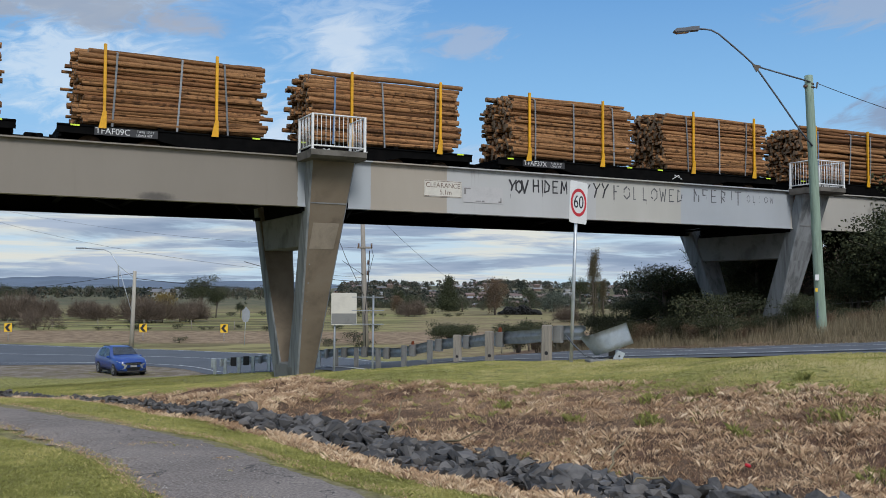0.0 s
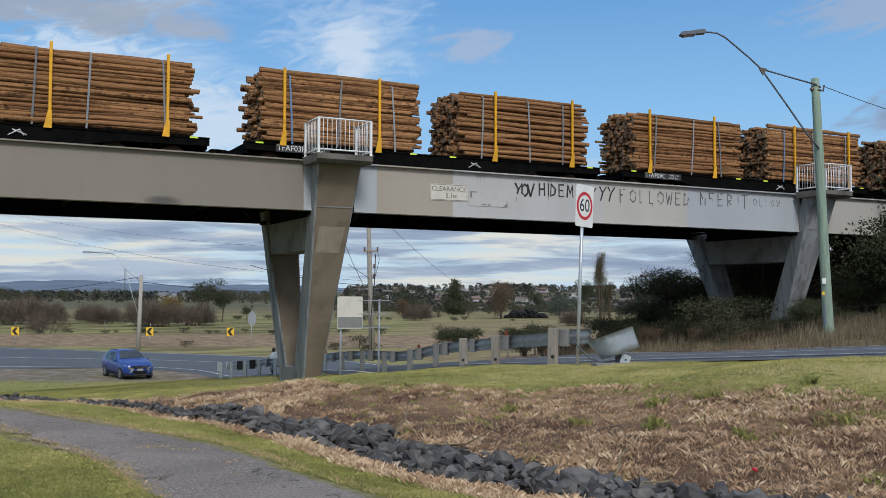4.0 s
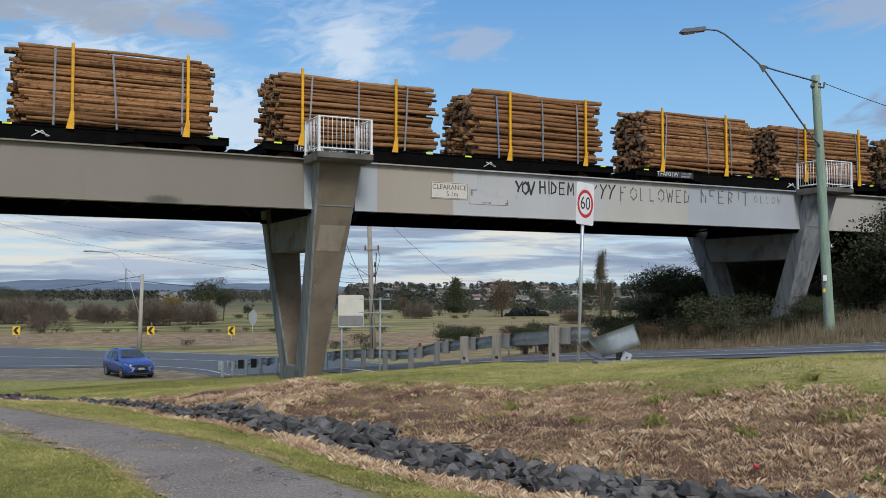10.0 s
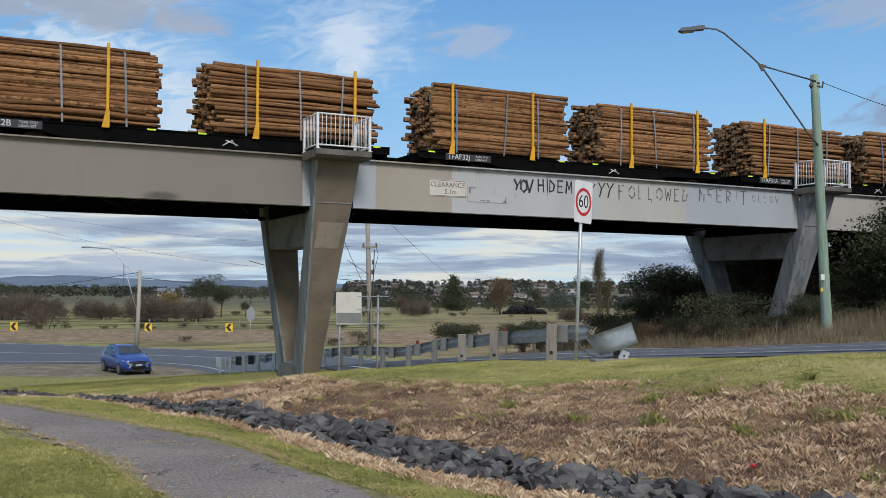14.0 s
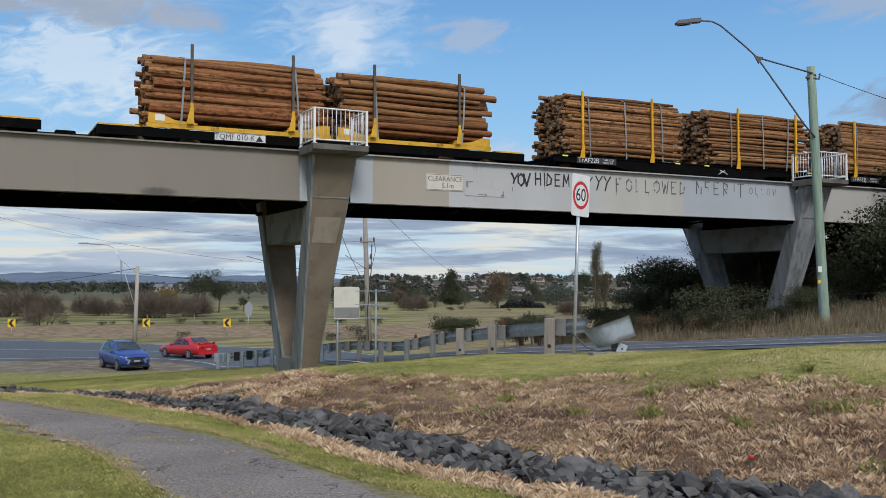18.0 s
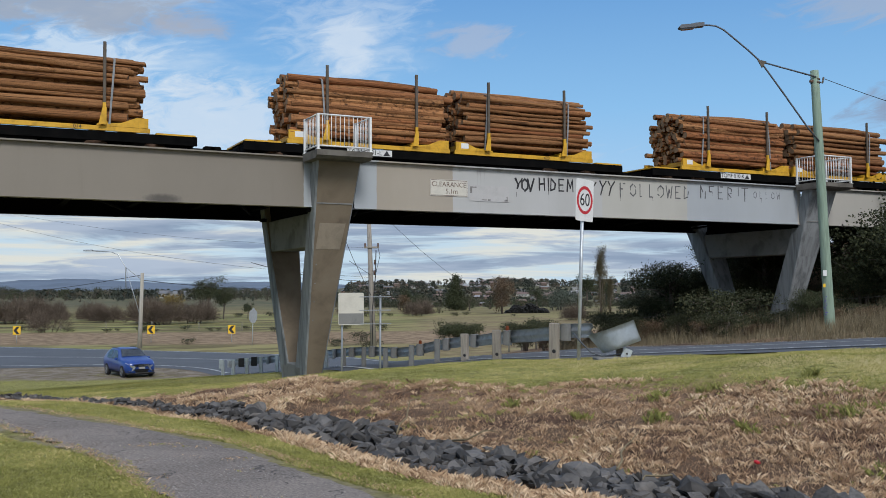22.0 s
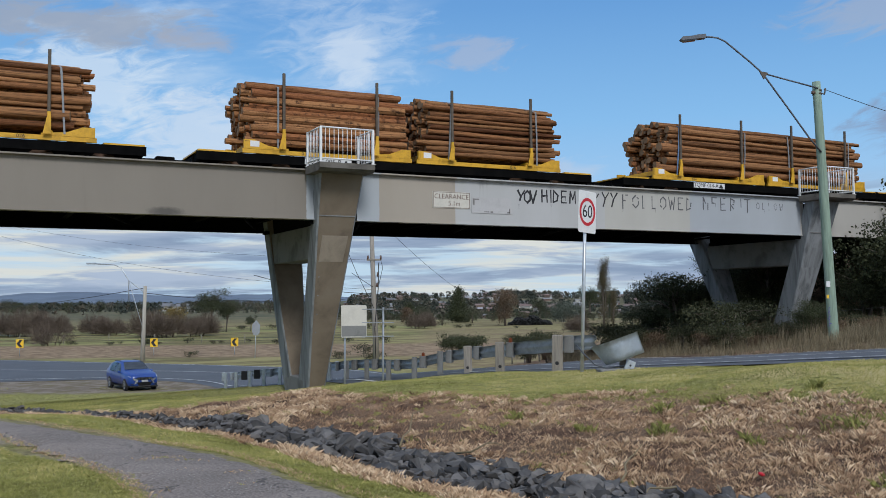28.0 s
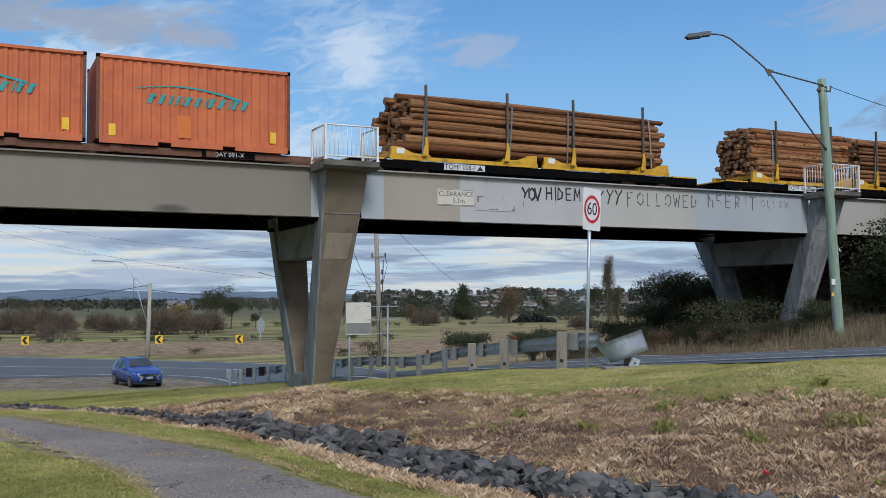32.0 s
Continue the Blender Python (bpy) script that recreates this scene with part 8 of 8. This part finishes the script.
def make_woods():
    """Trees too far off to count: one belt across the plain, one over the town's hillside."""
    rng = np.random.default_rng(31)
    for label, count, a0, a1, d0, d1, low in (("dark belt of trees across the plain", 420, -0.56, -0.07, 420, 950, 2.7), ("dark trees between the houses of the town", 1500, -0.1, 0.34, 830, 1560, 4.5)):
        d = rng.uniform(d0, d1, count)
        u = rng.uniform(a0, a1, count) * d
        keep = patches(u * 0.02, d * 0.02, 8) > -0.35
        u, d = u[keep], d[keep]
        n, m = len(u), 46
        h = rng.uniform(low, low * 2.3, n)
        w = h * rng.uniform(0.35, 0.8, n)
        x, y = W(u, d)
        foot = np.stack([x, y, lie(u, d)], 1)
        # leaves fill each crown, thinner towards the top
        k = rng.random((n, m)) ** 0.7
        a, q = rng.uniform(0, math.tau, (n, m)), rng.random((n, m)) ** 0.6 * np.sqrt(1 - 0.85 * (1.6 * k - 0.6) ** 2)
        c = foot[:, None, :] + np.stack([np.cos(a) * q * w[:, None], np.sin(a) * q * w[:, None], h[:, None] * (0.02 + 0.95 * k)], 2)
        s, t = rng.normal(0, 1, (n, m, 3)), rng.normal(0, 1, (n, m, 3))
        s *= (0.17 * h[:, None] / np.linalg.norm(s, axis=2))[:, :, None]
        t *= (0.12 * h[:, None] / np.linalg.norm(t, axis=2))[:, :, None]
        verts = np.stack([c - s, c - t, c + s, c + t], 2).reshape(-1, 3)
        me = mesh_from("far_woodland", verts, np.arange(len(verts)).reshape(-1, 4))
        me.attributes.new("tone", "FLOAT", "POINT").data.foreach_set("value", np.repeat(rng.random(n), m * 4).astype(np.float32))
        me.materials.append(M["leaf_hazy"])
        tagged(new("far_woodland", me), label, "woodland", kind="stuff")


# greens lightened and greyed: aerial haze mixed into the leaf tones
M["leaf_hazy"] = toned_material("leaf_hazy", ((0.0, (0.03, 0.037, 0.032)), (0.5, (0.052, 0.06, 0.045)), (0.75, (0.085, 0.075, 0.055)), (1.0, (0.1, 0.1, 0.075))))
make_woods()


# fences
def fence(name, pts, label, post_h=1.15, r=0.05, step=3.0, wires=3, mat=None):
    f = thing(name, pose(0, 0, 0), label, "fence", "", "")
    spots = []
    for (a, b), (c, e) in zip(pts, pts[1:]):
        n = max(1, int(math.hypot(c - a, e - b) / step))
        spots += [(a + (c - a) * i / n, b + (e - b) * i / n) for i in range(n)]
    spots.append(pts[-1])
    rnd = random.Random(len(spots))
    me, tops = None, []
    for u, d in spots:
        p = G(u, d)
        if me is None:
            bm = bmesh.new()
            tube(bm, [(0, 0, -0.3), (0, 0, post_h)], [r * 1.05, r * 0.9], 7)
            ob = part("post", bm, mat or M["wood_grey"], f)
            me = ob.data
        else:
            ob = share("post", me, f, Matrix.Identity(4))
        ob.matrix_basis = Matrix.Translation(p) @ pose(0, 0, 0, rnd.uniform(-5, 5), rnd.uniform(-5, 5), 0) @ Matrix.Diagonal((1, 1, rnd.uniform(0.85, 1.1), 1))
        tops.append(p)
    for k in range(wires):
        bm = bmesh.new()
        tube(bm, [p + Vector((0, 0, post_h * (0.35 + 0.3 * k))) for p in tops], 0.006 if step < 5 else 0.02, 3)
        part("wire", bm, M["wire"], f)


fence("wire_fence", [(3.8, 66), (6.0, 52), (8.4, 43), (10.4, 37.3), (13.5, 36.3), (17, 35.8), (21, 35.2)], "old timber and wire fence in the scrub", 1.25, 0.06, 3.2)
fence("field_fence", [(-60, 122), (-30, 118), (-8, 114)], "thin post and wire field fence", 1.1, 0.05, 5.5)

# ---- stones in the ditch ----
def stone_mesh(seed):
    """A broken block with flat faces and sharp edges."""
    rnd = random.Random(seed)
    bm = bmesh.new()
    for _ in range(16):
        p = Vector((rnd.uniform(-1, 1), rnd.uniform(-1, 1), rnd.uniform(-1, 1)))
        k = max(abs(p.x), abs(p.y), abs(p.z))
        p = (p / k).lerp(p.normalized(), 0.35) * rnd.uniform(0.85, 1.0)
        bm.verts.new((p.x, p.y, p.z * 0.68))
    r = bmesh.ops.convex_hull(bm, input=bm.verts[:])
    bmesh.ops.delete(bm, geom=[v for v in r["geom_interior"] if isinstance(v, bmesh.types.BMVert)], context="VERTS")
    bmesh.ops.recalc_face_normals(bm, faces=bm.faces)
    me = bpy.data.meshes.new("stone")
    bm.to_mesh(me)
    bm.free()
    me.materials.append(M["rock"])
    return me


STONES = [stone_mesh(s) for s in range(14)]


def make_stones():
    """Broken stones along the ditch: singly where they lie nearest, the rest as one mass."""
    rnd = random.Random(8)
    bed = thing("stone_bed", pose(0, 0, 0), "bed of broken dark grey stones lining the ditch", "stones", kind="structure")
    single = 0
    verts, faces = [], []
    shapes = [([v.co.copy() for v in me.vertices], [tuple(p.vertices) for p in me.polygons]) for me in STONES]
    for i in range(len(DITCH) - 3, 0, -1):
        a, b = Vector(DITCH[i]), Vector(DITCH[i + 1])
        far = (a.y + b.y) / 2
        ln = (b - a).length
        side = Vector((-(b - a).y, (b - a).x)).normalized()
        if a.x > 3 or far > 27:
            continue
        size = 1.0 if far < 11.6 else 0.8 if far < 14.5 else 0.55
        for k in range(int(ln * (170 if far < 11.6 else 150 if far < 14.5 else 90))):
            p = a.lerp(b, rnd.random())
            if far < 11.6:
                o = max(-0.62, min(0.34, rnd.gauss(-0.14, 0.26)))
            elif far < 14.5:
                o = max(-0.42, min(0.26, rnd.gauss(-0.06, 0.2)))
            else:
                o = rnd.gauss(0.02, 0.13)
            q = p - side * o
            s = rnd.choice((0.03, 0.04, 0.045, 0.05, 0.055, 0.06, 0.07, 0.085, 0.1, 0.125)) * size
            z = (0.03 + 0.13 * rnd.random() * max(0.2, 1 - abs(o + 0.1) * 2)) if far < 14.5 else rnd.uniform(0.0, 0.07)
            m = Matrix.Translation(G(q.x, q.y, z + float(relief(q.x, q.y)[0]))) @ Euler((rnd.uniform(-0.8, 0.8), rnd.uniform(-0.8, 0.8), rnd.uniform(0, 6.3))).to_matrix().to_4x4() @ Matrix.Diagonal((s * rnd.uniform(0.9, 1.6), s * rnd.uniform(0.8, 1.2), s * rnd.uniform(0.5, 1.05), 1))
            j = rnd.randrange(len(STONES))
            if single < 300 and (s > 0.07 or rnd.random() < 0.3):
                share("stone", STONES[j], bed, m)
                single += 1
            else:
                n = len(verts)
                verts += [m @ c for c in shapes[j][0]]
                faces += [tuple(n + e for e in f) for f in shapes[j][1]]
    tagged(raw("stone_rubble", verts, faces, M["rock"], bed), kind="stuff")


make_stones()


# ---- grass ----
M["blade_green"] = toned_material("blade_green", ((0.0, (0.11, 0.112, 0.03)), (0.4, (0.26, 0.262, 0.078)), (0.7, (0.4, 0.365, 0.13)), (1.0, (0.6, 0.49, 0.25))))
M["blade_dry"] = toned_material("blade_dry", ((0.0, (0.09, 0.052, 0.032)), (0.35, (0.27, 0.165, 0.1)), (0.7, (0.52, 0.36, 0.22)), (1.0, (0.82, 0.65, 0.45))))
# bright young tussocks on the bank: right and ahead, in the plan's own axes, and their breadth
TUSSOCKS = ((2.62, 11.7, 0.1), (3.25, 11.75, 0.13), (3.15, 9.9, 0.1), (2.4, 10.7, 0.12), (1.65, 11.3, 0.1), (4.2, 10.1, 0.2), (4.75, 10.2, 0.22), (5.2, 9.1, 0.12), (0.9, 12.6, 0.08), (3.9, 8.3, 0.18), (4.6, 12.0, 0.08))


def make_grass():
    rng = np.random.default_rng(21)
    sets = {"green": [], "dry": []}

    def blades(kind, u, d, h, w, lean, tone, way=None, up=0.0):
        """Bent blades at spots of the plan; way: the direction in which each one leans, where they fan out."""
        n = len(u)
        x, y = W(u, d)
        p = np.stack([x, y, lie(u, d) + relief(u, d)[0] + up], 1)
        a = rng.uniform(0, math.tau, n)
        s = np.stack([np.cos(a), np.sin(a), np.zeros(n)], 1) * np.broadcast_to(w, n)[:, None]
        t = np.stack([rng.normal(0, 1, n), rng.normal(0, 1, n), np.zeros(n)], 1) * 0.6
        if way is not None:
            t[:, 0] += 0.45 * np.cos(way)
            t[:, 1] += 0.45 * np.sin(way)
        t *= (lean * h)[:, None]
        rise = np.zeros((n, 3))
        rise[:, 2] = h
        v = np.stack([p - s, p + s, p + t * 0.4 + s * 0.7 + rise * 0.6, p + t + rise * (1 - 0.35 * min(1, lean))], 1)
        sets[kind].append((v, np.broadcast_to(tone, n)))

    def tufts(kind, u, d, count, wide, tall, w, tone, lean=0.7):
        """Fans of blades about the given spots."""
        n = len(u)
        a, q = rng.uniform(0, math.tau, (n, count)), rng.random((n, count)) ** 0.6
        r = wide[:, None] * q
        h = tall[:, None] * rng.uniform(0.45, 1.1, (n, count))
        tone = np.clip(tone[:, None] + rng.normal(0, 0.08, (n, count)), 0, 1)
        blades(kind, (u[:, None] + np.cos(a) * r).ravel(), (d[:, None] + np.sin(a) * r).ravel(), h.ravel(), np.repeat(w, count), lean, tone.ravel(), (a + rng.normal(0, 0.5, (n, count)) - PSI).ravel())

    def spots(n, d0, deep, power, half=0.5):
        d = d0 + deep * rng.random(n) ** power
        u = rng.uniform(-half, half, n) * d
        p, _ = near_line(TRACK, u, d)
        r, side = near_line(DITCH, u, d)
        k, off = along_road(u, d)
        grows = (p > 0.66) & (r > np.where(d < 16, 0.42, 0.3)) & ((off < -0.1) | (k < -9))
        u, d, r, side, p = u[grows], d[grows], r[grows], side[grows], p[grows]
        return u, d, r, side > 0, relief(u, d)[1], p

    # the mown verge and the thatch of the bank
    u, d, r, beyond, dead, p = spots(470000, 6.4, 20, 1.7)
    broad, fine = patches(u * 0.9, d * 0.9, 12), patches(u * 3.4, d * 3.4, 13)
    dry = dead + 0.35 * fine > 0.5 + 0.15 * broad
    g = ~dry
    tone = np.clip(0.38 + 0.36 * broad + 0.3 * fine + 0.35 * (rng.random(len(u)) < 0.16), 0, 1)
    blades("green", u[g], d[g], rng.uniform(0.014, 0.04, g.sum()) * (1 + 0.35 * fine[g]), 0.0008 + 0.00016 * d[g], 0.7, tone[g])
    g = dry & (rng.random(len(u)) < np.where(beyond, 0.6, 1.0))
    tone = np.clip(np.where(beyond, 0.5, 0.74) + 0.2 * broad + 0.25 * fine + rng.normal(0, 0.12, len(u)), 0, 1)
    blades("dry", u[g], d[g], rng.uniform(0.015, 0.055, g.sum()), 0.0006 + 0.00012 * d[g], 0.7, tone[g])
    # tufts of dead straw over dark soil, thick in some patches and missing in others
    u, d, r, beyond, dead, p = spots(26000, 6.5, 13.5, 1.35)
    thick = patches(u * 0.8, d * 0.8, 14) * 0.7 + patches(u * 2.6, d * 2.6, 15) * 0.5
    g = (dead > 0.4) & (rng.random(len(u)) < 0.24 + 0.95 * thick + 0.4 * ~beyond)
    u, d, thick, beyond = u[g], d[g], thick[g], beyond[g]
    size = rng.uniform(0.5, 1.5, len(u)) * (1 + 0.3 * np.maximum(0, thick))
    tone = np.clip(np.where(beyond, 0.6, 0.76) + 0.2 * thick + rng.normal(0, 0.24, len(u)), 0, 1)
    tufts("dry", u, d, 22, 0.045 * size, 0.07 * size, 0.0005 + 0.00008 * d, tone, 0.6)
    # a few yellow-green tufts among them
    u, d, r, beyond, dead, p = spots(1500, 7.5, 9, 1.2)
    g = (dead > 0.5) & beyond & (patches(u * 0.9, d * 0.9, 16) > 0.1)
    tufts("green", u[g], d[g], 14, np.full(g.sum(), 0.04), rng.uniform(0.03, 0.08, g.sum()), 0.001 + 0.00016 * d[g], rng.uniform(0.15, 0.6, g.sum()))
    # the young tussocks
    for u, d, wide in TUSSOCKS:
        n = int(14 + 110 * wide)
        a, q = rng.uniform(0, math.tau, n), rng.random(n) ** 0.7 * wide
        tufts("green", u + np.cos(a) * q * 1.3, d + np.sin(a) * q, 8, np.full(n, 0.025), rng.uniform(0.07, 0.15, n), np.full(n, 0.0026), rng.uniform(0.05, 0.4, n), 0.45)
    # ragged lawn edge: longer blades where the mower does not reach, and along the path
    u, d, r, beyond, dead, p = spots(30000, 6.5, 14, 1.3)
    g = ((dead > 0.25) & (dead < 0.75)) | (p < 0.85)
    tufts("green", u[g], d[g], 6, np.full(g.sum(), 0.02), rng.uniform(0.025, 0.055, g.sum()), 0.0009 + 0.00015 * d[g], np.clip(rng.normal(0.45, 0.2, g.sum()), 0, 1))
    # the lawn that runs on past the bank to the bridge and the parked car
    d = 24 + 36 * rng.random(60000) ** 1.5
    u = rng.uniform(-0.5, 0.06, len(d)) * d
    k, off = along_road(u, d)
    g = (off < -0.4) & (d < 53 + 6 * patches(u * 0.3, d * 0.3, 18)) & (near_line(TRACK, u, d)[0] > 0.7)
    u, d = u[g], d[g]
    broad, fine = patches(u * 0.45, d * 0.25, 12), patches(u * 1.7, d * 0.9, 13)
    blades("green", u, d, rng.uniform(0.03, 0.075, len(u)) * (1 + 0.4 * fine), 0.0012 + 0.00018 * d, 0.6, np.clip(0.36 + 0.36 * broad + 0.3 * fine, 0, 1))
    # crumbled edges of the path: dead blades and weeds creeping over it
    edge_u, edge_d = [], []
    rnd = random.Random(5)
    for _ in range(6000):
        k = rnd.uniform(3.0, 8.6)
        left = rnd.random() < 0.5
        edge, other = (LEFT_SIDE, RIGHT_SIDE) if left else (RIGHT_SIDE, LEFT_SIDE)
        e, o = line_at(edge, k), line_at(other, k)
        spill = 0.16 * max(0, noise.noise(Vector((k * 3.1, 4 if left else 8, 0)))) + 0.05
        q = e + (o - e).normalized() * rnd.uniform(-0.12, spill)
        edge_u.append(q.x)
        edge_d.append(q.y)
    for _ in range(14):
        k, w = rnd.uniform(5.5, 8.4), rnd.uniform(0.15, 0.85)
        c = line_at(LEFT_SIDE, k).lerp(line_at(RIGHT_SIDE, k), w)
        for _ in range(rnd.randrange(12, 50)):
            edge_u.append(c.x + rnd.gauss(0, 0.09))
            edge_d.append(c.y + rnd.gauss(0, 0.05))
    u, d = np.array(edge_u), np.array(edge_d)
    g = rng.random(len(u)) < 0.72
    blades("dry", u[g], d[g], rng.uniform(0.01, 0.03, g.sum()), 0.0007 + 0.00012 * d[g], 0.9, rng.uniform(0.4, 0.9, g.sum()), up=0.03)
    blades("green", u[~g], d[~g], rng.uniform(0.01, 0.03, (~g).sum()), 0.0007 + 0.00012 * d[~g], 0.9, rng.uniform(0.2, 0.8, (~g).sum()), up=0.03)
    for kind, made in sets.items():
        v = np.concatenate([a for a, _ in made])
        tone = np.concatenate([b for _, b in made])
        b = np.arange(len(v))[:, None] * 4
        me = mesh_from("grass", v.reshape(-1, 3), np.concatenate([b + np.array([0, 1, 2]), b + np.array([0, 2, 3])]))
        me.attributes.new("tone", "FLOAT", "POINT").data.foreach_set("value", np.repeat(tone, 4).astype(np.float32))
        me.materials.append(M["blade_" + kind])
        tagged(new("grass", me), "short green verge grass" if kind == "green" else "dead straw-coloured grass on the bank", "grass", kind="stuff")
    # rough dry grass beyond the road
    n = 80000
    d = 24 + 24 * rng.random(n) ** 1.3
    u = 5 + rng.random(n) * (0.52 * d - 5)
    k, off = along_road(u, d)
    clump = patches(u * 0.9, d * 0.9, 20)
    g = (off > 8.6 + 0.8 * clump) & ((clump > 0.0) | (rng.random(n) < 0.3))
    u, d, off, clump = u[g], d[g], off[g], clump[g]
    n = len(u)
    x, y = W(u, d)
    p = np.stack([x, y, lie(u, d) - 0.02], 1)
    h = rng.uniform(0.12, 0.75, n) * (0.2 + 0.95 * smooth(9, 13, off)) * (0.65 + 0.9 * clump)
    a = rng.uniform(0, math.tau, n)
    s = np.stack([np.cos(a), np.sin(a), np.zeros(n)], 1) * 0.009
    t = np.stack([rng.normal(0, 1, n), rng.normal(0, 1, n), np.zeros(n)], 1) * 0.25 * h[:, None]
    t[:, 2] = h
    v = np.stack([p - s, p + s, p + t], 1)
    me = mesh_from("grass", v.reshape(-1, 3), np.arange(3 * n).reshape(-1, 3))
    me.materials.append(M["dry_stalk"])
    tagged(new("grass", me), "tall dry roadside grass below the railway bank", "grass", kind="stuff")


make_grass()


def make_litter():
    bm = bmesh.new()
    box(bm, -0.035, 0.035, -0.025, 0.025, 0, 0.03, 0.01)
    ob = tagged(part("litter", bm, M["red_sign"]), "small red scrap of litter in the dry grass", "litter")
    ob.matrix_world = Matrix.Translation(G(2.85, 8.75, 0.07)) @ pose(0, 0, 0, 20, 10, 30)
    rnd = random.Random(4)
    for i, (u, d) in enumerate(((0.1, 9.9), (-0.5, 10.4), (1.5, 8.3), (1.9, 8.0))):
        bm = bmesh.new()
        pts = [(0, 0, 0)]
        for k in range(5):
            x, y, z = pts[-1]
            pts.append((x + rnd.uniform(0.05, 0.18), y + rnd.uniform(-0.1, 0.1), max(0.02, z + rnd.uniform(-0.05, 0.12))))
        tube(bm, pts, [0.012, 0.011, 0.009, 0.008, 0.006, 0.004], 5)
        st = tagged(part("dead_branch", bm, M["dry_stalk"]), "bleached dead stick lying on the stones", "branch", "dead sticks")
        st.matrix_world = Matrix.Translation(G(u, d, 0.22)) @ pose(0, 0, 0, 0, 0, rnd.uniform(0, 360))


make_litter()


# ---- what moves ----
def motions():
    walk(white_ute, lane_rows(UTE_RUN))
    walk(red_car, lane_rows(RED_RUN))
    for ob, s, z in MOVING:
        walk(ob, [(t, pose(s + run, 31.3, z)) for t, run in RUN])


motions()
